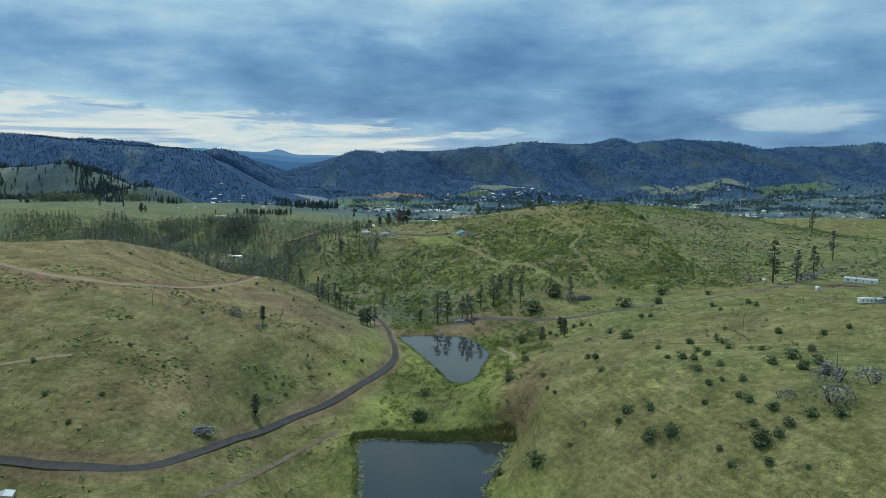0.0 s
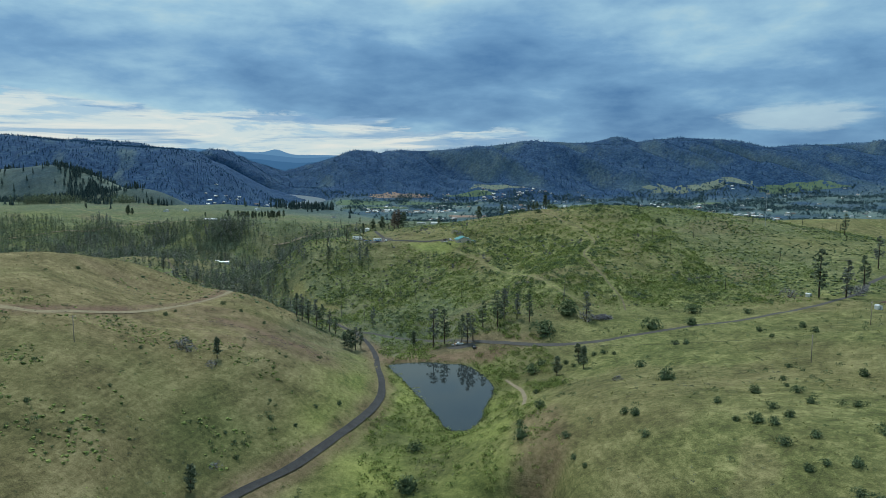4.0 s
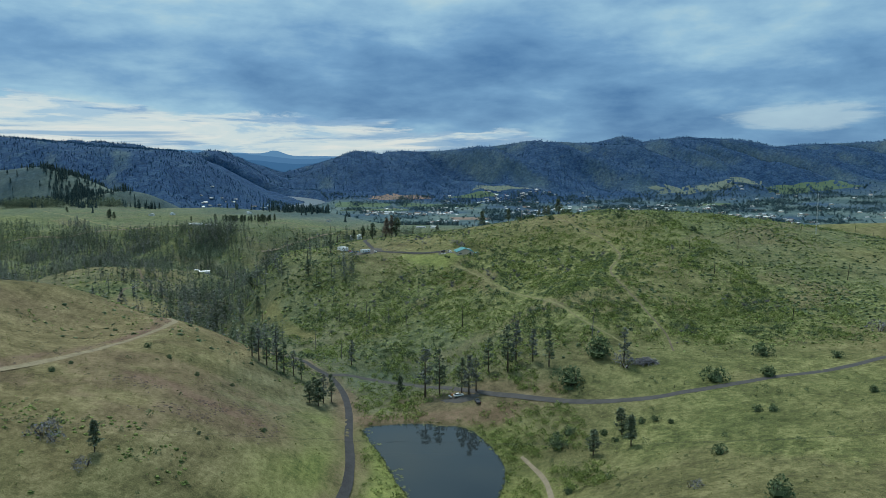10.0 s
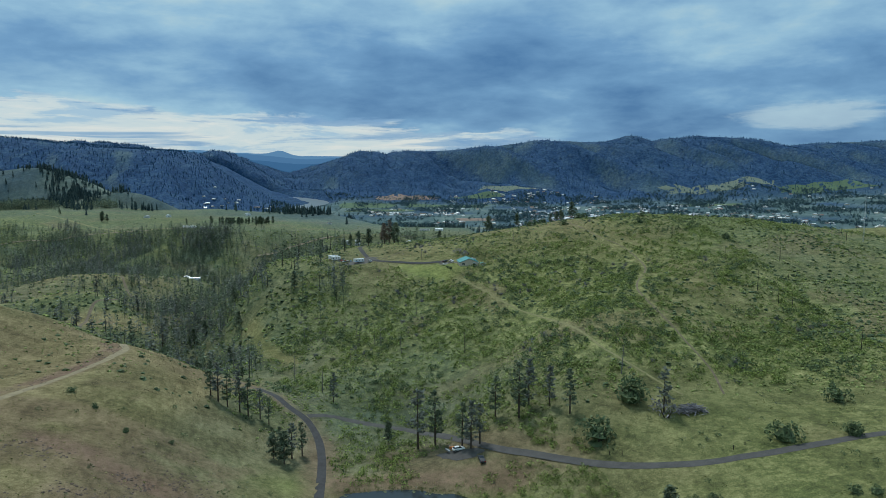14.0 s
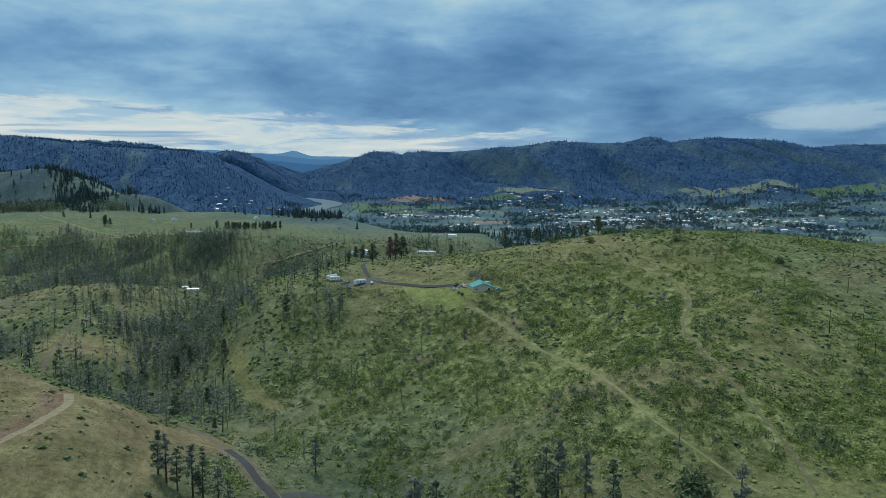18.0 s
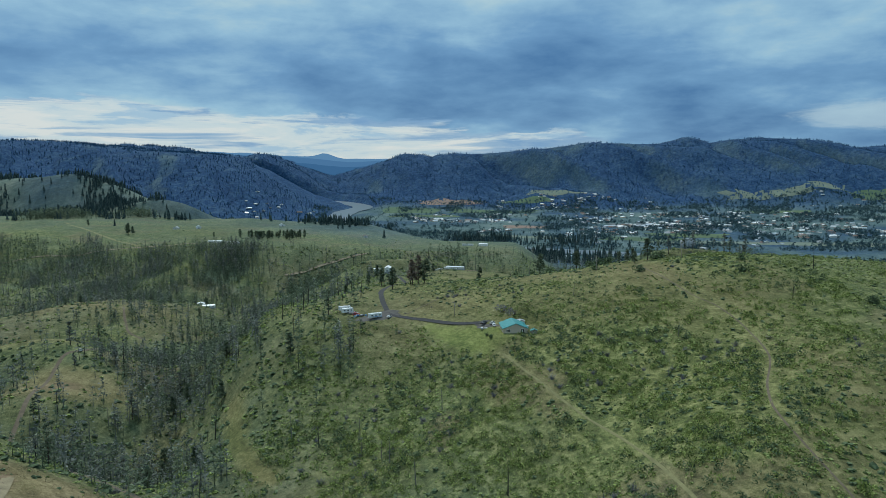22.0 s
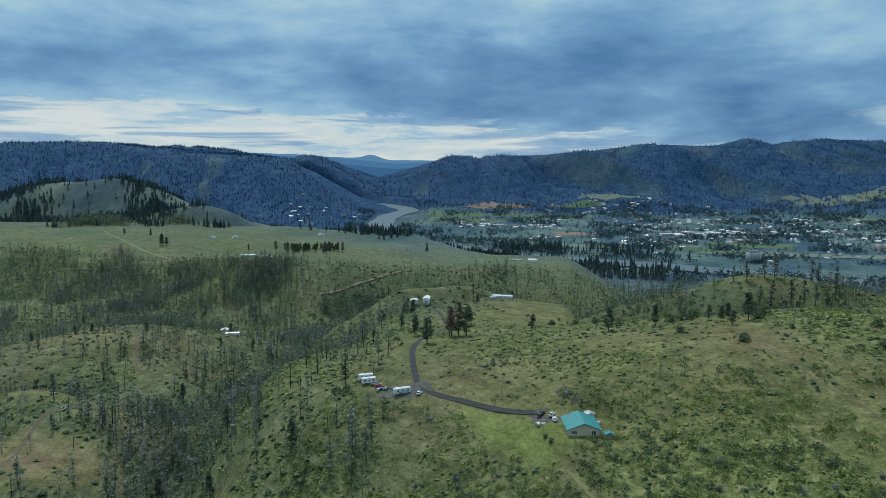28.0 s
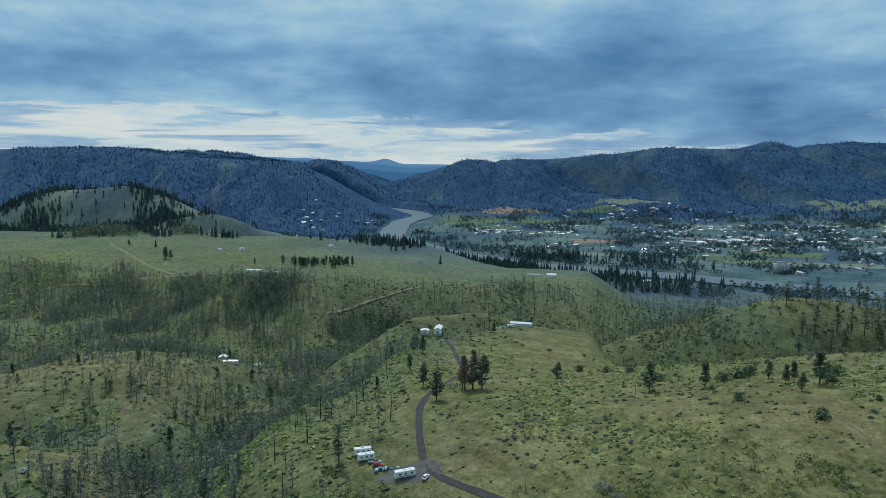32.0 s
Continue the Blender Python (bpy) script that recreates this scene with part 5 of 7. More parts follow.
x, y = spread(130, -330, 60, 520, 1120, lambda x, y: (1 - dry_slope(x, y)) * (0.35 * wooded(x, y) + 0.5 * np.exp(-0.5 * (near_line(x, y, np.array([(-95, 640), (-150, 760), (-190, 900), (-200, 1020)])) / 28) ** 2)) * open_ground(x, y, 2))
place_all(dark_snags, list(zip(x, y, rng.uniform(0.5, 1.25, len(x)))), "burnt trunks along the canyon rim")
grey_snags = [snag("dead_tree", 11, s, GREY_BARK, 22, "bare silver-grey dead tree") for s in (41, 42, 43)]
x, y = spread(110, -330, 120, 430, 1000, lambda x, y: (0.5 * wooded(x, y) + 0.14 * brushy(x, y)) * open_ground(x, y, 2))
place_all(grey_snags, list(zip(x, y, rng.uniform(0.4, 1.2, len(x)))), "bare dead trees of the hillside")
x, y = spread(26, 150, 420, 440, 760, lambda x, y: open_ground(x, y, 2) * 0.5)
place_all(dark_snags, list(zip(x, y, rng.uniform(0.4, 0.9, len(x)))), "burnt trunks on the hill")

bushes = [bush("bush", s, 380, 1.0, 0.95, DARK_LEAVES, "rounded dark green hawthorn bush in the grass") for s in (51, 52, 53)]
place_all(bushes, [(80, 286, 4.4), (71, 424, 8), (55.7, 405, 7.5), (108, 390, 5.5), (127, 388, 4), (138.5, 416.5, 5), (114, 755, 4.5), (72, 737, 3.4), (95, 712, 4.2), (37, 833, 4), (78.5, 158.6, 4), (57, 177, 3), (62, 175, 3),
                    (-8.8, 251, 5), (-7.5, 284, 3.6), (26.7, 260.5, 3.8), (36.7, 287, 3), (44, 361, 4), (84, 217, 2), (135, 263, 2.4), (28, 190, 3.6), (55, 193, 2.2), (109, 197, 3), (114, 213, 3.4), (104, 205, 2.6), (112, 190, 3), (99, 160, 2.4), (118, 204, 3),
                    (10, 850, 4), (25, 838, 3.4), (48, 792, 4), (-5, 846, 3), (120, 768, 5), (82, 778, 5), (88, 783, 5), (75, 775, 4.5), (150, 700, 4), (190, 640, 4), (160, 730, 4)], "dark bushes in the grass", sink=0.1)
grey_bushes = [bush("bush", s, 260, 1.0, 0.8, DEAD_WOOD, "half-dead grey bush of tangled twigs", 0.1) for s in (61, 62)]
place_all(grey_bushes, [(-99, 310, 4.5), (-83, 301, 3), (-95, 308, 3), (111, 183, 6.5), (101, 168, 5.5), (91.5, 175, 3.4), (118, 178, 5), (80, 412, 6), (205, 445, 6), (240, 445, 7), (248, 448, 6), (66, 300, 2.6), (-66, 250, 2.2), (20, 668, 4), (14, 672, 4.5)], "grey dead bushes", sink=0.1)
# trees standing alone on the plateau grass
place_all(green_pines, [(-666, 1480, 2.2), (-672, 1486, 2.0), (-660, 1484, 1.6), (-980, 1720, 1.6), (-820, 1600, 1.4), (-1010, 1690, 1.8), (-500, 1470, 1.2), (-430, 1490, 1.4)], "lone pines on the plateau grass")
x, y = spread(42, -460, -330, 1450, 1530, lambda x, y: 1.0 * (np.hypot((x + 395) / 1.9, y - 1490) < 34))
place_all(green_pines, list(zip(x, y, rng.uniform(1.0, 1.7, len(x)))), "clump of pines on the plateau grass")
# the silvered dead trunk standing in the thicket
place_all([snag("dead_tree", 9, 71, GREY_BARK, 30, "bare silver-grey dead tree rising from a thicket")], [(111, 183, 1.0)], "bare dead trees of the hillside")
# bushes over the hilltop grass and on the grazed slope east of the ponds
x, y = spread(64, -45, 240, 720, 1000, lambda x, y: open_ground(x, y, 2) * np.clip(0.35 + 1.5 * fbm(x, y, 70, 2), 0.05, 1))
place_all(bushes, list(zip(x, y, rng.uniform(0.9, 2.2, len(x)))), "bushes of the hilltop grass", sink=0.1)
place_all(bushes, [(61, 189, 2.1), (52, 190, 1.6), (90, 231, 1.8), (103, 236, 1.8), (77, 223, 1.5), (80, 205, 2.0), (88, 206, 1.8), (79, 192.5, 1.7), (83, 193, 1.4), (88, 191, 2.0), (74, 182.5, 1.4), (82.5, 181, 1.7), (84, 177, 2.2),
                   (87, 170, 2.4), (80, 166, 1.9), (83, 159, 2.2), (87, 161.5, 2.3), (93, 163, 2.4), (70, 155, 1.3), (77, 151, 1.9), (83, 145, 1.0), (18.4, 204, 1.9), (70, 162, 1.4)], "dark bushes in the grass", sink=0.1)
place_all(bushes, [(113, 231, 1.7), (127, 225, 2.3), (55, 227, 1.8), (37.5, 231, 1.2), (39, 224, 1.2), (38, 190, 1.0), (54, 163, 0.9), (157, 253, 1.9), (145, 249, 2.2), (161, 337, 2.3), (143, 339, 1.8), (124, 288, 1.6), (109, 260, 1.2),
                   (57, 242, 2.2), (55, 246, 1.9), (79, 240, 1.7), (95, 251, 2.4), (107, 250, 2.1), (81, 220, 2.5), (90, 222, 2.0), (113, 270, 1.7)], "dark bushes in the grass", sink=0.1)
place_all(bushes, [(83, 324.5, 2.7), (146, 356, 2.2), (107, 354, 2.2), (111, 352, 2.2), (164, 353, 2.7), (163.5, 407, 2.8), (28, 273, 2.0), (40, 321, 1.8), (38, 245, 1.8), (73, 365, 2.0), (81, 359, 1.6), (77.5, 363.6, 2.0), (62, 356, 1.6),
                   (60, 364, 2.1), (45, 368, 2.6), (49, 370, 3.1), (8, 637.5, 1.7), (6, 641, 1.4)], "dark bushes in the grass", sink=0.1)
place_all(bushes, [(-198.5, 422.5, 1.6), (-124.2, 357.7, 1.7), (-114, 406.2, 1.9), (-101.8, 397.4, 1.6), (-87.8, 387.4, 1.5), (-76.4, 392.3, 1.2), (-53.4, 352, 1.5), (-38.2, 309.1, 1.6), (-44.8, 298.5, 1.3), (-57.5, 281.2, 1.4), (-49.2, 282.5, 1.1),
                   (-108.8, 298.2, 1.2), (-68.3, 266.7, 1.1), (-66, 330.1, 1.0), (-64.9, 264.1, 1.0), (-62.3, 257.6, 1.2), (-124.3, 369.2, 1.2), (-63.2, 329.1, 0.9), (-114.1, 238.7, 1.2), (-113, 194.8, 1.5), (-109.1, 207.6, 1.4), (-127.6, 208.3, 1.5), (-142.6, 227.6, 1.5), (-102.5, 262.2, 1.0), (-99.9, 233.7, 1.1), (-59.9, 290.7, 1.0)], "dark bushes of the western hill", sink=0.1)
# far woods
def off_river_view(x, y):
    """True away from the river and from the camera's line of sight to it."""
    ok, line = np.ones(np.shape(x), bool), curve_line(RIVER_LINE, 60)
    # trees are thinned to fit the view: steps outward from the camera's start
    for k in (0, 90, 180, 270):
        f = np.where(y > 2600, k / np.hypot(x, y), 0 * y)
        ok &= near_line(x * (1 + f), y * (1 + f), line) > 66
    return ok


x, y = spread(2600, -900, 620, 1060, 1560, lambda x, y: (0.15 + 0.85 * (fbm(x, y, 110, 3) > 0.05)) * ramp(1600, 1430, y + 0.3 * x) * (1 - plateau_top(x, y)))
scatter("burnt_wood", SPARE_POLES, x, y, rng.uniform(8, 17, len(x)), DEAD_TIMBER, "standing dead trunks on the far side of the canyon", "trees")
x, y = spread(2200, -900, 620, 1100, 1600, lambda x, y: (0.06 + 0.9 * (fbm(x, y, 130, 3) > 0.2)) * ramp(1640, 1450, y + 0.3 * x) * (1 - plateau_top(x, y)))
scatter("woods", FAR_PINES, x, y, rng.uniform(7, 15, len(x)), NEEDLES, "scattered conifers on the far side of the canyon", "trees")
x, y = spread(4600, -1900, -150, 1560, 2600, lambda x, y: np.where(y > 1860, ramp(-760, -900, x + 0.1 * (y - 1900)) * np.clip(0.3 + 1.8 * fbm(x + 200, y, 120, 3), 0.02, 1), 0.03 + 0.97 * (fbm(x + 200, y, 150, 3) > 0.08)) * ramp(1500, 1600, y) * np.where(plateau_top(x, y) > 0.5, 0.25 * (fbm(x + 60, y, 90, 2) > 0.42), 1.0))
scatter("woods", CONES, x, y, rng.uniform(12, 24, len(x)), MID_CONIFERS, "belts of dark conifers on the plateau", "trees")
x, y = spread(420, -1120, -800, 1700, 1960, lambda x, y: np.clip(0.4 + 2.0 * fbm(x + 30, y, 90, 2), 0, 1) * ramp(70, 30, near_line(x, y, np.array([(-1060, 1745), (-960, 1800), (-880, 1880)]))))
scatter("woods", FAR_PINES, x, y, rng.uniform(12, 24, len(x)), NEEDLES, "dark pine wood on the plateau hill", "trees")
x, y = spread(700, 70, 900, 1310, 1950, lambda x, y: np.clip(0.5 + 1.2 * fbm(x, y, 90, 2), 0.1, 1))
scatter("woods", FAR_PINES, x, y, rng.uniform(8, 19, len(x)), GREY_NEEDLES, "dark pine wood on the slopes above the river", "trees")
x, y = spread(500, 260, 1400, 1780, 1960, lambda x, y: (fbm(x, y, 90, 2) > -0.15) * 1.0)
scatter("woods", CROWNS, x, y, rng.uniform(8, 16, len(x)), HAZED_BROADLEAF, "dark trees along the near river bank", "trees")
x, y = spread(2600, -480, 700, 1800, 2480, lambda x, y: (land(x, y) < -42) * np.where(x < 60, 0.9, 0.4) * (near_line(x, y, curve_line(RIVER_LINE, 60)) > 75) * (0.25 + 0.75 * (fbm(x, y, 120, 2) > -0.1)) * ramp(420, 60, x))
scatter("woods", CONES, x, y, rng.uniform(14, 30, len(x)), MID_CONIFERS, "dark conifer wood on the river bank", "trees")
x, y = spread(11000, -900, 2600, 2200, 3900, lambda x, y: off_river_view(x, y) * np.clip(0.16 + 1.9 * fbm(x, y, 110, 3), 0.04, 1) * (np.abs(x) < 0.75 * y))
scatter("woods", CROWNS, x, y, rng.uniform(6, 13, len(x)), HAZED_BROADLEAF, "shade trees among the houses of the valley town", "trees")
x, y = spread(20000, -3300, 3600, 2500, 4760, lambda x, y: off_river_view(x, y) * np.clip(far_forest(x, y), 0.02, 1) ** 1.5 * (np.abs(x) < 0.8 * y))
scatter("woods", FIRS, x, y, rng.uniform(8, 17, len(x)), HAZED_CONIFERS, "conifer forest on the far hills", "trees")

# ---- buildings, vehicles, poles ----
TEAL = speckled("teal_metal_roof", (0.06, 0.26, 0.255), 0.15, 0.5, 0.45, 0.0, spec=0.5)
CREAM = speckled("cream_siding", (0.56, 0.47, 0.37), 0.1, 0.8, 0.75)
WHITE = speckled("white_paint", (0.74, 0.74, 0.72), 0.12, 0.7, 0.55)
OFFWHITE = speckled("weathered_white", (0.58, 0.58, 0.56), 0.2, 0.6, 0.65)
GREY = speckled("grey_paint", (0.33, 0.34, 0.35), 0.2, 0.6, 0.65)
DARK = speckled("dark_paint", (0.05, 0.05, 0.055), 0.3, 0.8, 0.6)
STEEL = speckled("galvanised_steel", (0.5, 0.53, 0.55), 0.2, 0.5, 0.4, 0.6)
TRIM = speckled("white_trim", (0.8, 0.8, 0.79), 0.06, 1.5, 0.5)
RUBBER = speckled("rubber", (0.025, 0.025, 0.026), 0.2, 4, 0.85)
POLE_WOOD = speckled("pole_wood", (0.3, 0.26, 0.22), 0.3, 1.2, 0.9, bump=0.02)
TIMBER = speckled("weathered_boards", (0.3, 0.26, 0.21), 0.3, 1.2, 0.85)
BLUE = speckled("blue_tarp", (0.03, 0.2, 0.5), 0.25, 1.5, 0.5)
RED = speckled("red_paint", (0.4, 0.06, 0.04), 0.25, 1.5, 0.45)
ORANGE = speckled("orange_paint", (0.5, 0.2, 0.06), 0.25, 1.5, 0.5)
SOIL = speckled("dug_soil", (0.085, 0.06, 0.045), 0.45, 0.6, 1.0, bump=0.15)
BROWN = speckled("brown_roof", (0.2, 0.13, 0.1), 0.25, 0.5, 0.8)
glass = Mat("window_glass", 0.06, color=(0.03, 0.035, 0.04), spec=0.7)
GLASS = glass.m
LAMP_LENS = Mat("lamp_lens", 0.15, color=(0.7, 0.7, 0.68), spec=0.6).m
RED_LENS = Mat("red_lens", 0.2, color=(0.4, 0.02, 0.02), spec=0.6).m


def gable_walls(w, d, h, rise):
    """A house body with gables on the -y and +y sides, standing on z 0."""
    poly = [(-w / 2, 0), (w / 2, 0), (w / 2, h - 0.03), (0, h + rise - 0.03), (-w / 2, h - 0.03)]
    return Geo().add([(x, -d / 2, z) for x, z in poly] + [(x, d / 2, z) for x, z in poly],
                     [(0, 1, 2, 3, 4), (9, 8, 7, 6, 5)] + [((i + 1) % 5, i, 5 + i, 5 + (i + 1) % 5) for i in range(5)])


def gable_roof(w, d, h, rise, over=0.5, thick=0.16):
    hw, hd = w / 2 + over, d / 2 + over
    eave = h - rise / (w / 2) * over
    poly = [(-hw, eave), (0, h + rise), (hw, eave), (hw, eave + thick), (0.12, h + rise + thick), (0, h + rise + thick + 0.06), (-0.12, h + rise + thick), (-hw, eave + thick)]
    n = len(poly)
    return Geo().add([(x, -hd, z) for x, z in poly] + [(x, hd, z) for x, z in poly],
                     [(0, 1, 2, 3, 4, 5, 6, 7), tuple(range(2 * n - 1, n - 1, -1))] + [((i + 1) % n, i, n + i, n + (i + 1) % n) for i in range(n)])


def window(parent, x, z, w, h, y, face=-1, bars=1):
    """A framed window on a wall that faces -y (face -1) or +y."""
    fr = Geo()
    a, b = sorted((y, y + face * 0.07))
    for lo, hi in (((x - w / 2 - 0.08, z - 0.08), (x + w / 2 + 0.08, z)), ((x - w / 2 - 0.08, z + h), (x + w / 2 + 0.08, z + h + 0.08)), ((x - w / 2 - 0.08, z), (x - w / 2, z + h)), ((x + w / 2, z), (x + w / 2 + 0.08, z + h))):
        fr.box((lo[0], a, lo[1]), (hi[0], b, hi[1]))
    for k in range(bars):
        c = x - w / 2 + w * (k + 1) / (bars + 1)
        fr.box((c - 0.04, a, z), (c + 0.04, b, z + h))
    win = fr.make("window", TRIM, parent, label="white window frame")
    a, b = sorted((y + face * 0.005, y + face * 0.03))
    Geo().box((x - w / 2, a, z), (x + w / 2, b, z + h)).make("pane", GLASS, win)
    return win


def main_house():
    root = thing("house", pose(19.5, 648.5, ground_at(19, 648) - 0.15, 0, 0, 8.5), "cream hilltop house with a teal metal gable roof", "house")
    w, d, h, rise = 12.2, 13.0, 2.75, 2.3
    gable_walls(w, d, h, rise).make("wall", CREAM, root)
    roof = gable_roof(w, d, h, rise, 0.6, 0.14).make("roof", TEAL, root)
    top = h + rise + 0.14
    for side in (-1, 1):
        for k in range(1, 14):
            y = -d / 2 - 0.6 + k
            Geo().tube((side * (w / 2 + 0.58), y, h - rise / (w / 2) * 0.58 + 0.15), (side * 0.15, y, top - 0.04), 0.03, 0.03, 4).make("seam", TEAL, roof)
    Geo().box((-w / 2 - 0.08, -d / 2 - 0.08, -2.5), (w / 2 + 0.08, d / 2 + 0.08, 0.25)).make("foundation", GREY, root)
    for k, s in enumerate((-1, 1)):
        f = Geo()
        e, r = s * (w / 2 + 0.62), h - rise / (w / 2) * 0.62
        f.add([(e, -d / 2 - 0.64, r - 0.12), (0, -d / 2 - 0.64, h + rise - 0.12), (0, -d / 2 - 0.64, h + rise + 0.14), (e, -d / 2 - 0.64, r + 0.14),
               (e, -d / 2 - 0.6, r - 0.12), (0, -d / 2 - 0.6, h + rise - 0.12), (0, -d / 2 - 0.6, h + rise + 0.14), (e, -d / 2 - 0.6, r + 0.14)],
              [(0, 1, 2, 3), (7, 6, 5, 4), (0, 4, 5, 1), (3, 2, 6, 7)])
        f.make("fascia", TEAL, root)
    window(root, -3.7, 1.0, 1.9, 1.1, -d / 2, -1, 2)
    door = Geo()
    y0, y1 = -d / 2 - 0.07, -d / 2
    for x0, x1 in ((2.6, 2.75), (3.47, 3.63), (4.35, 4.5)):
        door.box((x0, y0, 0.2), (x1, y1, 2.3))
    door.box((2.6, y0, 2.3), (4.5, y1, 2.45)).box((2.6, y0, 0.1), (4.5, y1, 0.3))
    dob = door.make("door", TRIM, root, label="white-framed glazed double door")
    Geo().box((2.75, -d / 2 - 0.03, 0.3), (3.47, -d / 2 - 0.005, 2.3)).make("pane", GLASS, dob)
    Geo().box((3.63, -d / 2 - 0.03, 0.3), (4.35, -d / 2 - 0.005, 2.3)).make("pane", GLASS, dob)
    Geo().box((2.2, -d / 2 - 1.5, -1.0), (5.0, -d / 2 - 0.1, 0.12)).make("porch", TIMBER, root, label="small wooden porch deck")
    rail = Geo()
    for x in (2.25, 3.2, 4.1, 4.95):
        rail.box((x - 0.04, -d / 2 - 1.48, 0.12), (x + 0.04, -d / 2 - 1.4, 1.0))
    rail.box((2.25, -d / 2 - 1.48, 1.0), (4.95, -d / 2 - 1.4, 1.08))
    rail.make("railing", TIMBER, root)
    for y in (-3.5, 0.5, 4.0):
        f = Geo().box((-w / 2 - 0.06, y - 0.65, 0.95), (-w / 2 - 0.001, y + 0.65, 2.15)).make("window", TRIM, root)
        Geo().box((-w / 2 - 0.08, y - 0.55, 1.05), (-w / 2 - 0.061, y + 0.55, 2.05)).make("pane", GLASS, f)
    Geo().tube((2.0, 1.5, h + 1.2), (2.0, 1.5, h + 2.6), 0.09, 0.09, 8).make("vent_pipe", STEEL, root)
    Geo().tube((-1.5, 3.0, h + 1.2), (-1.5, 3.0, h + 2.7), 0.13, 0.13, 8).make("flue", STEEL, root)


def shed(x, y, turn, w, d, h, rise, wall, roof, label, name="shed", door=True, category="shed", openings=()):
    root = thing(name, pose(x, y, ground_at(x, y) - 0.1, 0, 0, turn), label, category)
    gable_walls(w, d, h, rise).make("wall", wall, root)
    gable_roof(w, d, h, rise, 0.25, 0.1).make("roof", roof, root)
    Geo().box((-w / 2 - 0.03, -d / 2 - 0.03, -1.8), (w / 2 + 0.03, d / 2 + 0.03, 0.05)).make("footing", GREY, root)
    if door:
        dw = min(2.4, w * 0.4)
        Geo().box((-dw / 2, -d / 2 - 0.05, 0.06), (dw / 2, -d / 2 - 0.002, min(h * 0.85, 2.4))).make("door", GREY, root)
    for ox in openings:
        window(root, ox, 1.1, 0.9, 0.8, -d / 2)
    return root


def mobile_home(x, y, turn, length, deep, label, wall=None, roof=None, windows=4):
    """A long low manufactured house; its long side faces -y before the turn."""
    root = thing("mobile_home", pose(x, y, ground_at(x, y) - 0.1, 0, 0, turn), label, "mobile home")
    h = 3.0
    Geo().box((-length / 2, -deep / 2, 0.5), (length / 2, deep / 2, h)).make("wall", wall or WHITE, root)
    g = Geo()
    g.add([(-length / 2 - 0.2, -deep / 2 - 0.2, h), (length / 2 + 0.2, -deep / 2 - 0.2, h), (length / 2 + 0.2, deep / 2 + 0.2, h), (-length / 2 - 0.2, deep / 2 + 0.2, h), (-length / 2 - 0.2, 0, h + 0.7), (length / 2 + 0.2, 0, h + 0.7)],
          [(3, 2, 1, 0), (0, 1, 5, 4), (2, 3, 4, 5), (1, 2, 5), (3, 0, 4)])
    g.make("roof", roof or STEEL, root)
    Geo().box((-length / 2 + 0.05, -deep / 2 + 0.05, -1.5), (length / 2 - 0.05, deep / 2 - 0.05, 0.5)).make("skirting", GREY, root)
    for k in range(windows):
        window(root, -length / 2 + length * (k + 0.6) / (windows + 0.2), 1.4, 1.1, 0.9, -deep / 2)
    Geo().box((length * 0.12, -deep / 2 - 0.05, 0.55), (length * 0.12 + 0.9, -deep / 2 - 0.002, 2.55)).make("door", TRIM, root)
    return root


def wheel(parent, x, y, r=0.33, w=0.22):
    t = Geo().tube((x, y - w / 2, r), (x, y + w / 2, r), r, r, 14).make("wheel", RUBBER, parent, label="black tyre")
    Geo().tube((x, y - w / 2 - 0.012, r), (x, y + w / 2 + 0.012, r), r * 0.6, r * 0.6, 12).make("rim", STEEL, t)


def loft(sections):
    """A closed skin through cross-sections (x, half-width, z-low, z-high), each a chamfered box outline."""
    g, n = Geo(), 8
    for x, hw, z0, z1 in sections:
        c = min(0.12, hw * 0.3, (z1 - z0) * 0.3)
        g.v += [(x, -hw + c, z0), (x, hw - c, z0), (x, hw, z0 + c), (x, hw, z1 - c), (x, hw - c, z1), (x, -hw + c, z1), (x, -hw, z1 - c), (x, -hw, z0 + c)]
    m = len(sections)
    g.f = [(i * n + j, i * n + (j + 1) % n, (i + 1) * n + (j + 1) % n, (i + 1) * n + j) for i in range(m - 1) for j in range(n)]
    g.f += [tuple(range(n - 1, -1, -1)), tuple(range((m - 1) * n, m * n))]
    g.k = [0] * len(g.f)
    return g


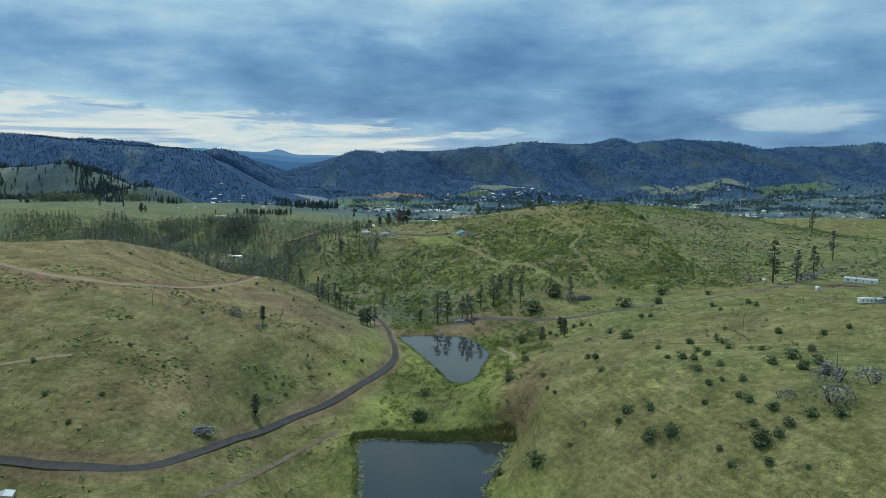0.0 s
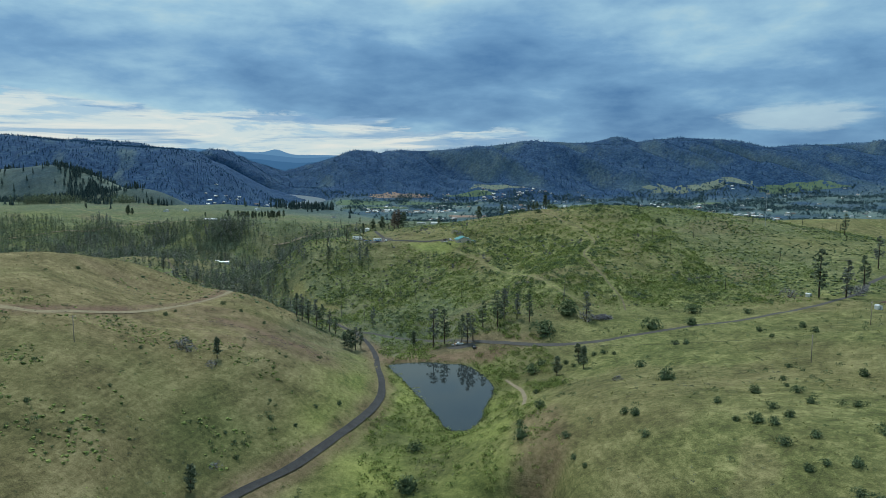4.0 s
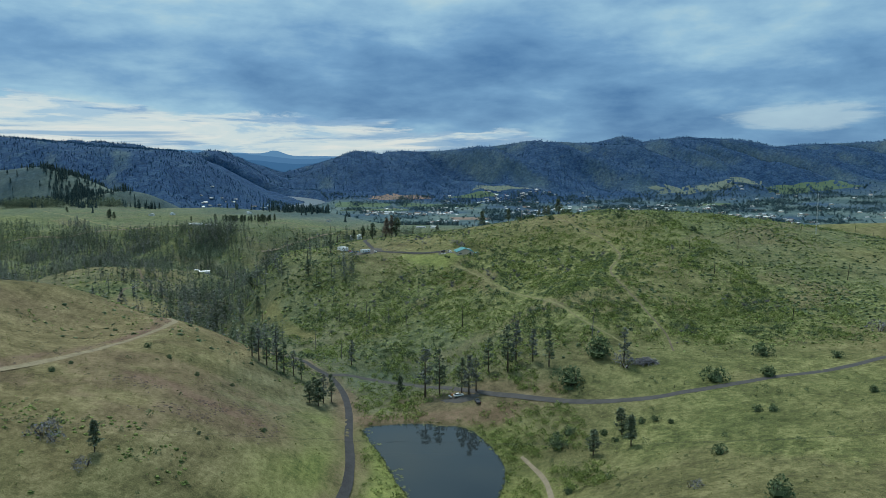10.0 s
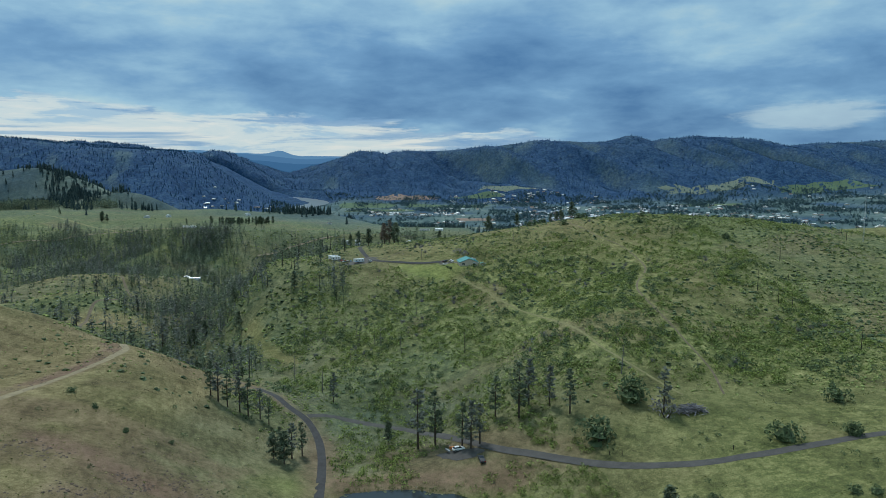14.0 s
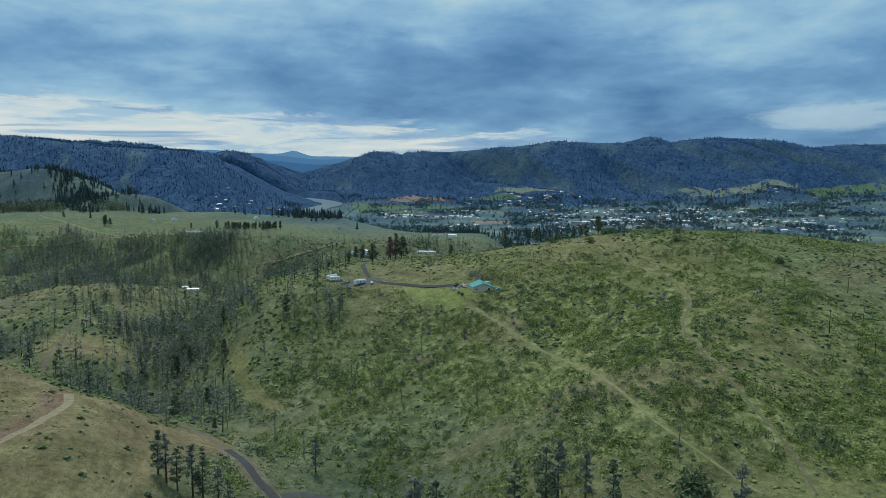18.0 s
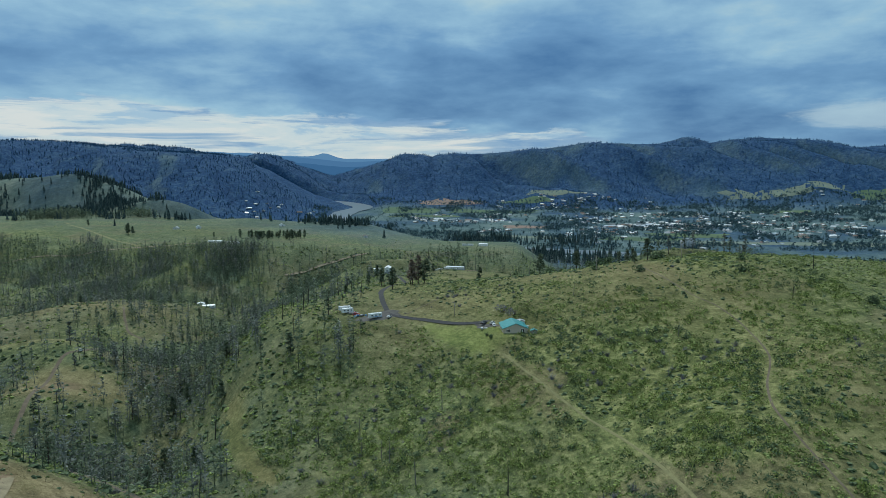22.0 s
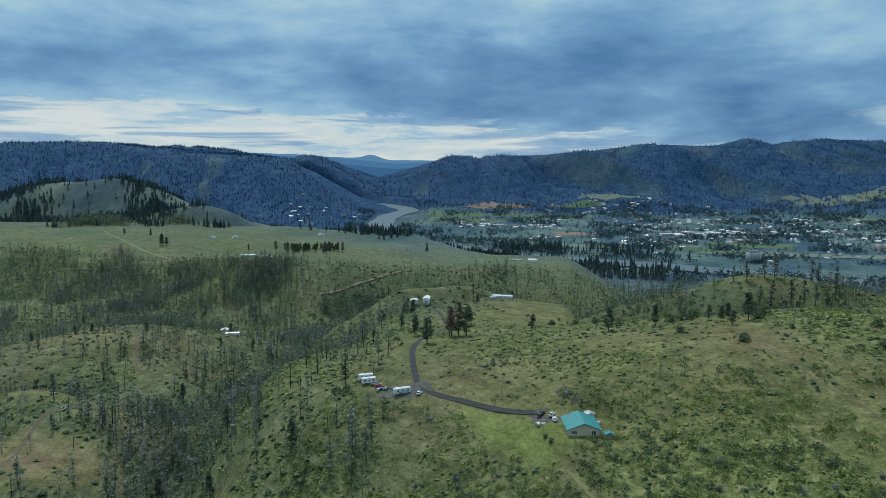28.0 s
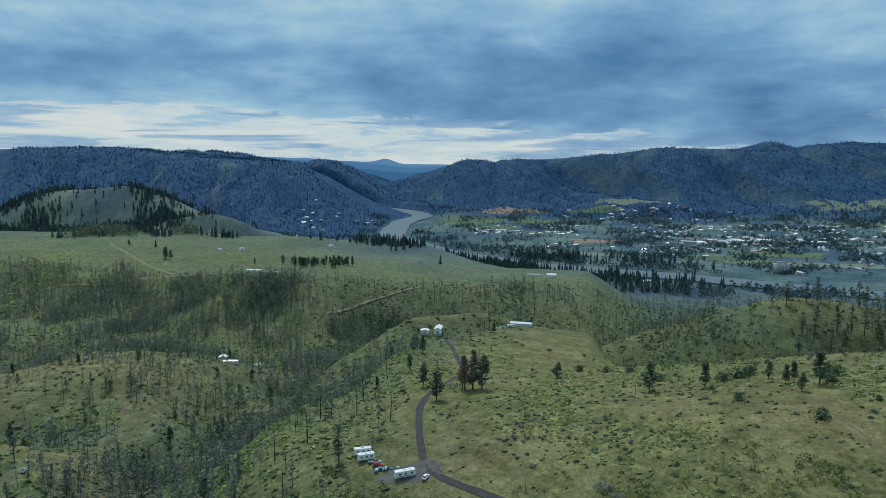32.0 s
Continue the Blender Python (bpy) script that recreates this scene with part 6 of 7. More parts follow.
def car(x, y, turn, paint, label, pickup=False):
    root = thing("pickup_truck" if pickup else "car", at(x, y, turn, sink=-0.08), label, "truck" if pickup else "car")
    L = 5.4 if pickup else 4.5
    loft([(-L / 2, 0.78, 0.42, 0.9), (-L / 2 + 0.25, 0.88, 0.3, 0.98), (-0.6, 0.9, 0.28, 1.0), (L / 2 - 1.3, 0.9, 0.28, 0.98), (L / 2 - 0.25, 0.86, 0.3, 0.84), (L / 2, 0.76, 0.4, 0.72)]).make("body", paint, root, True)
    c0, c1 = (-0.5, 1.5) if pickup else (-1.9, 1.05)
    loft([(c0, 0.74, 0.95, 1.0), (c0 + 0.5, 0.66, 0.95, 1.4), (c1 - 0.9, 0.66, 0.95, 1.44), (c1, 0.76, 0.95, 1.0)]).make("window", GLASS, root, label="dark tinted cabin glass")
    Geo().add([(c0 + 0.5, -0.6, 1.405), (c1 - 0.9, -0.6, 1.445), (c1 - 0.9, 0.6, 1.445), (c0 + 0.5, 0.6, 1.405), (c0 + 0.5, -0.6, 1.45), (c1 - 0.9, -0.6, 1.49), (c1 - 0.9, 0.6, 1.49), (c0 + 0.5, 0.6, 1.45)],
              [(3, 2, 1, 0), (4, 5, 6, 7), (0, 1, 5, 4), (1, 2, 6, 5), (2, 3, 7, 6), (3, 0, 4, 7)]).make("roof", paint, root)
    if pickup:
        Geo().box((-L / 2 + 0.15, -0.7, 0.99), (-0.6, 0.7, 1.01)).make("bed", DARK, root)
    for sx in (-L / 2 + 0.85, L / 2 - 0.9):
        for sy in (-0.8, 0.8):
            wheel(root, sx, sy)
    for sy in (-0.58, 0.58):
        Geo().box((L / 2 - 0.05, sy - 0.16, 0.56), (L / 2 + 0.01, sy + 0.16, 0.7)).make("headlight", LAMP_LENS, root)
        Geo().box((-L / 2 - 0.01, sy - 0.14, 0.66), (-L / 2 + 0.05, sy + 0.14, 0.84)).make("taillight", RED_LENS, root)
    return root


def travel_trailer(x, y, turn, length, label, stripe=None):
    root = thing("travel_trailer", at(x, y, turn, sink=-0.05), label, "trailer")
    L, w = length, 2.4
    bevelled("body", Geo().box((-L / 2, -w / 2, 0.6), (L / 2, w / 2, 3.05)), WHITE, root, 0.22, 3)
    if stripe:
        for s in (-1, 1):
            Geo().box((-L / 2 + 0.3, s * (w / 2 + 0.006) - 0.005, 1.0), (L / 2 - 0.3, s * (w / 2 + 0.006) + 0.005, 1.25)).make("stripe", stripe, root)
    for s in (-1, 1):
        for k in range(3):
            cx = -L / 2 + L * (k + 0.7) / 3.3
            Geo().box((cx - 0.4, s * (w / 2 + 0.01) - 0.012, 1.6), (cx + 0.4, s * (w / 2 + 0.01) + 0.012, 2.25)).make("window", GLASS, root)
    Geo().box((L / 2 - 2.0, -w / 2 - 0.02, 0.75), (L / 2 - 1.3, -w / 2 + 0.0, 2.6)).make("door", OFFWHITE, root)
    bevelled("air_conditioner", Geo().box((-0.5, -0.4, 3.05), (0.5, 0.4, 3.35)), OFFWHITE, root, 0.08, 2)
    Geo().box((L * 0.25, -0.25, 3.05), (L * 0.25 + 0.5, 0.25, 3.14)).make("roof_vent", GREY, root)
    for sy in (-1.05, 1.05):
        for sx in (-0.45, 0.4):
            wheel(root, sx, sy)
    Geo().tube((L / 2, 0.4, 0.55), (L / 2 + 1.1, 0, 0.5), 0.05, 0.05, 5).tube((L / 2, -0.4, 0.55), (L / 2 + 1.1, 0, 0.5), 0.05, 0.05, 5).make("hitch", DARK, root)
    Geo().tube((L / 2 + 1.0, 0, -0.1), (L / 2 + 1.0, 0, 0.52), 0.05, 0.05, 6).make("jack", DARK, root)
    return root


def utility_pole(x, y, tall, turn=0.0, arms=1, transformer=False):
    root = thing("utility_pole", at(x, y, turn, sink=0.3), "slim wooden utility pole standing in grass", "pole", "utility poles")
    Geo().tube((0, 0, 0), (0, 0, tall + 0.3), 0.17, 0.11, 8).make("shaft", POLE_WOOD, root, True)
    for k in range(arms):
        z = tall - 0.5 - 0.9 * k
        arm = Geo().box((-1.1, 0.1, z), (1.1, 0.22, z + 0.13)).make("crossarm", POLE_WOOD, root)
        for ix in (-0.95, 0.0, 0.95):
            Geo().tube((ix, 0.16, z + 0.13), (ix, 0.16, z + 0.33), 0.06, 0.04, 6).make("insulator", OFFWHITE, arm)
    if transformer:
        Geo().tube((0.32, 0, tall - 2.6), (0.32, 0, tall - 1.7), 0.22, 0.22, 10).make("transformer", GREY, root)
    return root


main_house()
shed(29.5, 641.5, 8.5, 3.2, 2.6, 1.9, 0.7, TIMBER, TEAL, "small board shed with a teal metal roof")
shed(23.5, 660, 14, 3.4, 3.2, 2.6, 0.4, OFFWHITE, STEEL, "pale metal shed behind the house")
car(8.6, 660.5, 70, OFFWHITE, "silver sedan parked beside the house")
car(9.6, 656.4, 95, WHITE, "white sedan parked beside the house")
car(4.2, 661.5, 60, DARK, "dark pickup truck parked on the driveway", True)
car(-52.0, 690.3, 78, WHITE, "white sedan parked on the gravel turnaround")
car(-277, 740, 105, WHITE, "white pickup truck on the canyon road", True)
travel_trailer(-60.5, 691, 34, 8.2, "white travel trailer with a blue stripe on gravel", BLUE)
travel_trailer(-82.5, 707.5, 26, 7.2, "white travel trailer parked in the brush")
travel_trailer(-79.8, 703.2, 30, 7.0, "older white travel trailer parked in the brush")
car(-75.4, 701.2, 12, GREY, "grey flatbed truck parked by the trailers", True)
car(-73.5, 698.8, 20, RED, "old red car parked by the trailers")


def junk_heap(x, y, turn, label, colours, n, wide, seed):
    """A heap of boards, sheets and boxes, each piece a part."""
    r = random.Random(seed)
    root = thing("junk_heap", at(x, y, turn), label, "junk")
    for k in range(n):
        s = (r.uniform(0.5, 2.4), r.uniform(0.3, 1.2), r.uniform(0.15, 0.9))
        px, py = r.gauss(0, wide), r.gauss(0, wide * 0.45)
        ob = Geo().box((-s[0] / 2, -s[1] / 2, 0), (s[0] / 2, s[1] / 2, s[2])).make(r.choice(("board", "box", "sheet")), r.choice(colours), root)
        ob.matrix_local = pose(px, py, r.uniform(-0.05, 0.1), 0, r.uniform(-6, 6), r.uniform(0, 180))


junk_heap(-69.2, 696, 15, "heap of boards, boxes and a blue tarp beside the trailers", (GREY, BLUE, TIMBER, OFFWHITE, DARK), 22, 2.0, 1)
junk_heap(25.5, 656.5, 20, "odds and ends stacked behind the house", (GREY, TIMBER, OFFWHITE, STEEL), 14, 1.4, 2)
junk_heap(4.5, 653.5, 40, "planters and boxes at the driveway edge", (TIMBER, GREY, OFFWHITE), 8, 1.4, 3)
junk_heap(-57, 1058, 10, "vehicles parts and boxes in a farm yard", (WHITE, GREY, OFFWHITE, BLUE), 22, 5.0, 4)
junk_heap(-330, 1058, 10, "scrap and boxes round a canyon homestead", (WHITE, GREY, OFFWHITE), 18, 5.0, 5)
junk_heap(10, 421, 10, "camp gear and boxes under the pines", (ORANGE, GREY, TIMBER, OFFWHITE), 12, 2.2, 6)

# east homestead beyond the road
mobile_home(268, 424, -42, 18.5, 5.2, "white mobile home with a pale metal roof on dug soil")
travel_trailer(200.5, 312.5, 4, 7.0, "white camp trailer beside a dark shed")
shed(213.5, 311, 4, 7.5, 6.0, 3.0, 0.5, DARK, DARK, "dark flat-roofed open shed")
shed(207, 311.5, 4, 3.8, 3.0, 2.4, 0.3, GREY, STEEL, "grey metal storage shed")
shed(221, 389, 10, 2.6, 2.4, 2.0, 0.5, WHITE, STEEL, "small white domed hut in the grass")
shed(-114.5, 166.5, 20, 4.2, 3.4, 2.4, 0.5, OFFWHITE, STEEL, "small white metal shed beside the road")
shed(216, 444, 25, 2.6, 2.2, 1.8, 0.3, WHITE, WHITE, "small white hut among dead bushes")
# farm beyond the main hill
shed(-116.5, 1000, 10, 7.0, 6.0, 3.2, 0.8, OFFWHITE, WHITE, "low white farm shed on the knoll")
shed(-106.5, 1010, 5, 6.0, 14, 4.2, 1.2, WHITE, WHITE, "tall white farm barn with a pale roof")
mobile_home(-40, 1077, -8, 23, 8, "long grey farm workshop with a metal roof", OFFWHITE, STEEL, 5)
travel_trailer(-47, 1062, 30, 7.5, "white trailer parked in the farm yard")
car(-59.5, 1051, 40, WHITE, "white car parked in the farm yard")
car(-63, 1054, 20, OFFWHITE, "pale car parked in the farm yard")
car(-98, 1003, 80, DARK, "dark truck parked beside the barn", True)
# canyon homestead
shed(-346, 1076, 20, 10, 8, 3.2, 1.6, OFFWHITE, WHITE, "pale house with a white roof above the canyon", "house", category="house", openings=(-3.2, 3.2))
mobile_home(-327, 1056, 15, 14, 4.5, "white mobile home above the canyon")
shed(-338, 1139, 10, 9, 6, 3, 1.0, WHITE, STEEL, "white shed among trees above the canyon")
# plateau barns
mobile_home(-463, 1395, 2, 26, 9, "long white barn on the plateau edge", WHITE, WHITE, 6)
mobile_home(-433, 1393, -3, 20, 8, "long white shed on the plateau edge", WHITE, STEEL, 4)
mobile_home(-47, 1560, -6, 20, 9, "grey farmhouse on the plateau edge", OFFWHITE, GREY, 4)
shed(-18, 1557, 80, 9, 16, 4, 1.2, WHITE, WHITE, "white barn on the plateau edge")
shed(-640, 1610, 10, 10, 12, 4, 2, OFFWHITE, GREY, "pale farmhouse among plateau pines", "house", category="house")
shed(-600, 1625, 30, 10, 10, 4, 2, WHITE, STEEL, "white farm building among plateau pines")
shed(-470, 1760, 30, 12, 10, 4, 2, WHITE, STEEL, "white farm building on the plateau")
shed(-250, 1600, 15, 9, 9, 3.5, 1.5, OFFWHITE, BROWN, "small farmhouse on the plateau edge", "house", category="house")

# poles and wires
POLES = [(-124.6, 283, 9.5, 60), (133, 290, 10, 60), (188, 343.5, 10.5, 50), (-13, 679, 8.5, 10), (72.5, 730, 9.5, 20), (128.5, 747, 10.5, 20), (250, 400, 10, 40), (-62, 860, 9, 0)]
for k, (px, py, tall, turn) in enumerate(POLES):
    utility_pole(px, py, tall, turn, 1, k in (3, 4))


def wire(a, b, sag):
    cu = bpy.data.curves.new("wire", "CURVE")
    cu.dimensions, cu.bevel_depth, cu.bevel_resolution = "3D", 0.014, 0
    sp = cu.splines.new("POLY")
    sp.points.add(16)
    for i in range(17):
        t = i / 16
        p = Vector(a).lerp(Vector(b), t) - Vector((0, 0, 4 * sag * t * (1 - t)))
        sp.points[i].co = (*p, 1)
    cu.materials.append(DARK)
    return tagged(new("wire", cu), "thin dark power line between poles", "wire", "power lines")


def pole_top(k, off=0.0):
    px, py, tall, _ = POLES[k]
    return (px + off, py + off * 0.3, ground_at(px, py) + tall - 0.2)


for i, j, sag in ((0, 1, 7), (1, 2, 1.6), (2, 6, 1.4), (3, 4, 1.8), (4, 5, 1.2)):
    for off in (-0.9, 0.9):
        wire(pole_top(i, off), pole_top(j, off), sag)


def mast(x, y, tall):
    root = thing("radio_mast", at(x, y, 15, sink=0.2), "tall slim guyed lattice mast on the hill crest", "mast")
    for k in range(3):
        a = 2 * math.pi * k / 3
        p, q = (0.45 * math.cos(a), 0.45 * math.sin(a), 0), (0.2 * math.cos(a), 0.2 * math.sin(a), tall)
        Geo().tube(p, q, 0.06, 0.05, 5).make("leg", STEEL, root)
        b = 2 * math.pi * (k + 1) / 3
        g = Geo()
        for i in range(12):
            z0, z1 = tall * i / 12, tall * (i + 1) / 12
            f0, f1 = 0.45 - 0.25 * i / 12, 0.45 - 0.25 * (i + 1) / 12
            g.tube((f0 * math.cos(a), f0 * math.sin(a), z0), (f1 * math.cos(b), f1 * math.sin(b), z1), 0.025, 0.025, 3, False)
        tagged(g.make("bracing", STEEL, root), kind="stuff")


mast(294, 663, 32)


def log_pile(x, y, turn, n, wide, long, label, seed, material):
    """A burn pile of logs, each a part."""
    r = random.Random(seed)
    root = thing("wood_pile", at(x, y, turn), label, "wood pile")
    for _ in range(n):
        px, py = r.gauss(0, wide * 0.36), r.gauss(0, long * 0.3)
        top = max(0.1, 2.2 * (1 - (px / wide) ** 2 - (py / long) ** 2))
        h, a, n2 = r.uniform(0.0, top), r.uniform(0, 360), r.uniform(1.2, 3.6)
        rad = r.uniform(0.06, 0.17)
        ob = Geo().tube((-n2 / 2, 0, 0), (n2 / 2, 0, 0), rad, rad * 0.7, 6).make("log", material, root)
        ob.matrix_local = pose(px, py, h + 0.1, 0, r.uniform(-22, 22), a)


log_pile(88.6, 414, 10, 240, 6.4, 4.6, "heap of blackened logs and slash beside the road", 3, speckled("grey_logs", (0.2, 0.19, 0.205), 0.55, 1.2, 0.9, each=0.5))
log_pile(-76.9, 205, 30, 150, 5.4, 2.9, "heap of grey dead branches in the grass", 4, speckled("pale_logs", (0.23, 0.225, 0.23), 0.5, 1.2, 0.9, each=0.4))


def earth_heap(x, y, turn, long, wide, high, seed, label):
    r = np.random.default_rng(seed)
    nx, ny = 22, 14
    u, v = np.meshgrid(np.linspace(-1, 1, nx), np.linspace(-1, 1, ny))
    a = radians(turn)
    X = x + u * long * math.cos(a) - v * wide * math.sin(a)
    Y = y + u * long * math.sin(a) + v * wide * math.cos(a)
    edge = np.clip(1 - np.maximum(np.abs(u), np.abs(v)) ** 3, 0, 1)
    Z = land(X, Y) - 0.3 * (1 - edge) + edge * high * (0.35 + 0.9 * np.abs(fbm(X + seed * 50, Y, 4.5, 3)))
    ob = mesh_object("soil_heap", np.stack([X, Y, Z], -1).reshape(-1, 3).tolist(), [(j * nx + i, j * nx + i + 1, (j + 1) * nx + i + 1, (j + 1) * nx + i) for j in range(ny - 1) for i in range(nx - 1)], SOIL, None, True)
    return tagged(ob, label, "soil heap")


earth_heap(247, 416, 20, 9, 4, 1.6, 1, "low heap of dark dug soil beside the mobile home")
earth_heap(256, 408, -10, 8, 3, 1.3, 2, "long bank of dark dug soil beside the mobile home")
earth_heap(283, 436, 25, 12, 3, 1.2, 3, "bank of dark dug soil behind the mobile home")
for k, (x, y) in enumerate(((58, 397.5), (61.5, 396), (92, 388), (96, 389.5), (40, 410.5), (42, 409))):
    post = thing("fence_post", at(x, y, 0, sink=0.2), "short dark wooden fence post beside the road", "post", "posts beside the road")
    Geo().tube((0, 0, 0), (0, 0, 1.5), 0.12, 0.1, 7).make("shaft", CHAR, post)
car(18.8, 408.6, 100, DARK, "dark utility vehicle parked at the dam", True)
car(11.3, 419.4, 20, WHITE, "white car parked under the pines")

# gravel pads
def pad(name, x, y, a, b, turn, material, label, lift=0.09):
    n, rings = 28, 5
    vs = []
    c, s = math.cos(radians(turn)), math.sin(radians(turn))
    for k in range(rings):
        for i in range(n):
            t = 2 * math.pi * i / n
            r = (k + 1) / rings * (1 + 0.14 * math.sin(3 * t + x) + 0.08 * math.sin(7 * t))
            u, v = a * r * math.cos(t), b * r * math.sin(t)
            vs.append((x + u * c - v * s, y + u * s + v * c))
    P = np.array([(x, y)] + vs)
    z = land(P[:, 0], P[:, 1]) + lift
    faces = [(0, 1 + i, 1 + (i + 1) % n) for i in range(n)]
    faces += [(1 + k * n + i, 1 + (k + 1) * n + i, 1 + (k + 1) * n + (i + 1) % n, 1 + k * n + (i + 1) % n) for k in range(rings - 1) for i in range(n)]
    ob = mesh_object(name, np.column_stack([P, z]).tolist(), faces, material, None, True)
    return tagged(ob, label, "pad", kind="structure")


pad("pavement", -58, 694, 13, 6.5, 20, GRAVEL, "grey gravel turnaround in front of the trailers")
pad("pavement", 7, 660, 8, 5, -10, GRAVEL, "grey gravel parking beside the house")
pad("pavement", 12, 416, 8, 3.6, -20, DIRT_ROAD, "grey gravel landing beside the dam")
pad("pavement", -96, 1004, 10, 5, 10, GRAVEL, "grey gravel yard in front of the barn")
pad("pavement", -26, 1079, 15, 7, 5, speckled("yard_soil", (0.2, 0.14, 0.105), 0.35, 0.3, 0.95, bump=0.05), "brown graded soil of the farm yard")

# ---- the valley: fields, town, elevator, far mountains ----
def field_material(name, color, stripe=0.0):
    m = Mat(name, 0.95, color=color, spec=0.1)
    f = m.math("ADD", m.math("MULTIPLY", m.noise(0.01, 4, 0.6), 0.6), m.math("MULTIPLY", m.noise(0.09, 3, 0.6), 0.4))
    m.set("Base Color", m.ramp(f, [(0.3, tuple(c * 0.72 for c in color)), (0.7, tuple(c * 1.25 for c in color))]))
    return m.m


HAY, PLOUGH, MEADOW, PALE = field_material("hay_field", (0.1, 0.145, 0.085)), field_material("ploughed_field", (0.25, 0.185, 0.145)), field_material("meadow", (0.11, 0.15, 0.08)), field_material("pale_field", (0.165, 0.195, 0.15))
LOT = field_material("paved_lot", (0.17, 0.17, 0.175))


def field(x, y, a, b, turn, material, label, lift=1.0):
    n = 12
    u, v = np.meshgrid(np.linspace(-1, 1, n), np.linspace(-1, 1, n))
    c, s = math.cos(radians(turn)), math.sin(radians(turn))
    a2, b2 = a * (1 + 0.1 * np.sin(2.3 * v + x)), b * (1 + 0.14 * np.sin(2.1 * u + y))
    X, Y = x + u * a2 * c - v * b2 * s, y + u * a2 * s + v * b2 * c
    ob = mesh_object("field", np.stack([X, Y, land(X, Y) + lift], -1).reshape(-1, 3).tolist(), [(j * n + i, j * n + i + 1, (j + 1) * n + i + 1, (j + 1) * n + i) for j in range(n - 1) for i in range(n - 1)], material, None, True)
    return tagged(ob, label, "field", kind="structure")


for args in ((-240, 3860, 170, 60, -3, PLOUGH, "tan ploughed field on the valley floor"), (-20, 3560, 210, 70, -4, HAY, "green hay field on the valley floor"), (-420, 3560, 130, 110, 0, HAY, "green hay field beside the river"),
             (150, 3880, 140, 36, 0, HAY, "green hay field below the hills"), (-330, 3330, 150, 50, 5, MEADOW, "green meadow beside the river"), (470, 2500, 130, 60, -14, HAY, "green field beside the grain elevator"),
             (640, 2620, 130, 60, -14, MEADOW, "green field at the edge of town"), (120, 2900, 90, 50, -6, PLOUGH, "tan bare lot in the valley town"), (60, 2560, 190, 45, -10, PALE, "pale dry field beside the river"),
             (1400, 3900, 230, 50, 4, PALE, "pale green field below the far range"), (2040, 3900, 260, 60, 6, HAY, "bright green field below the far range"), (1720, 3960, 90, 40, 0, PALE, "pale field below the far range"),
             (640, 2930, 190, 70, -8, LOT, "grey paved lots in the middle of town"), (900, 2380, 420, 50, -6, PALE, "pale dry river flat"),
             (330, 3980, 160, 30, 0, PALE, "pale clearing at the foot of the range"), (1250, 3450, 150, 60, -10, MEADOW, "green pasture at the edge of town")):
    field(*args)

HOUSE_WALLS = [OFFWHITE, CREAM, WHITE, GREY, TIMBER]
HOUSE_ROOFS = [STEEL, WHITE, GREY, BROWN, OFFWHITE]


def town_house(w, d, h, rise, wall, roof, label, category="house", name="house"):
    root = thing(name, Matrix(), label, category)
    gable_walls(w, d, h, rise).make("wall", wall, root)
    gable_roof(w, d, h, rise, 0.6, 0.25).make("roof", roof, root)
    for x in (-w * 0.25, w * 0.25):
        Geo().box((x - 0.9, -d / 2 - 0.08, 1.0), (x + 0.9, -d / 2 - 0.01, 2.4)).make("window", GLASS, root)
    return root


kinds = []
for k in range(5):
    kinds.append(town_house(11 + 2 * k % 5, 13 + k, 3.6, 2.4, HOUSE_WALLS[k], HOUSE_ROOFS[k], ("pale town house with a metal roof", "cream town house with a white roof", "white town house with a grey roof", "grey town house with a brown roof", "wooden town house with a pale roof")[k]))
halls = [town_house(26, 44, 6, 2.0, OFFWHITE, WHITE, "large white-roofed shed in the town", "warehouse", "warehouse"), town_house(20, 60, 5, 1.6, GREY, STEEL, "long metal-roofed shed in the town", "warehouse", "warehouse"), town_house(18, 30, 5, 1.6, CREAM, BROWN, "low brown-roofed shop building", "shop", "shop")]


def settle(n, x0, x1, y0, y1, cluster):
    x, y = spread(n, x0, x1, y0, y1, lambda x, y: (fbm(x, y, 130, 2) > cluster) * (near_line(x, y, curve_line(RIVER_LINE, 60)) > 95) * 1.0)
    return [(a, b, s) for a, b, s in zip(x, y, rng.uniform(0.75, 1.25, len(x)))]


spots = (settle(230, 300, 1350, 2640, 3450, -0.25) + settle(110, 800, 2000, 2250, 3300, -0.1) + settle(60, -380, 60, 3060, 3400, 0.0) + settle(26, -200, 420, 2480, 2800, 0.1)
         + settle(70, 0, 800, 3660, 3980, -0.1) + settle(22, -1100, -780, 2700, 3400, 0.05) + settle(18, 1500, 2300, 3300, 3850, 0.0) + settle(14, -420, 100, 1950, 2200, 0.1))
spots.sort(key=lambda s: s[1])
place_all(kinds, spots[:270], "houses of the valley town", sink=0.3)


def far_houses(spots):
    """The furthest houses of the town, too small to tell apart singly."""
    g = Geo()
    for k, (x, y, size) in enumerate(spots):
        m = at(x, y, random.uniform(0, 360), size, 0.3)
        w, d = random.uniform(10, 16), random.uniform(11, 18)
        for piece, slot in ((gable_walls(w, d, 3.6, 2.2), k % 3), (gable_roof(w, d, 3.6, 2.2, 0.6, 0.25), 3 + k % 4)):
            g.add([m @ Vector(v) for v in piece.v], piece.f, slot)
    tagged(g.make("houses", [OFFWHITE, CREAM, GREY, STEEL, WHITE, BROWN, OFFWHITE]), "pale houses scattered through the far side of town", "houses", kind="stuff")


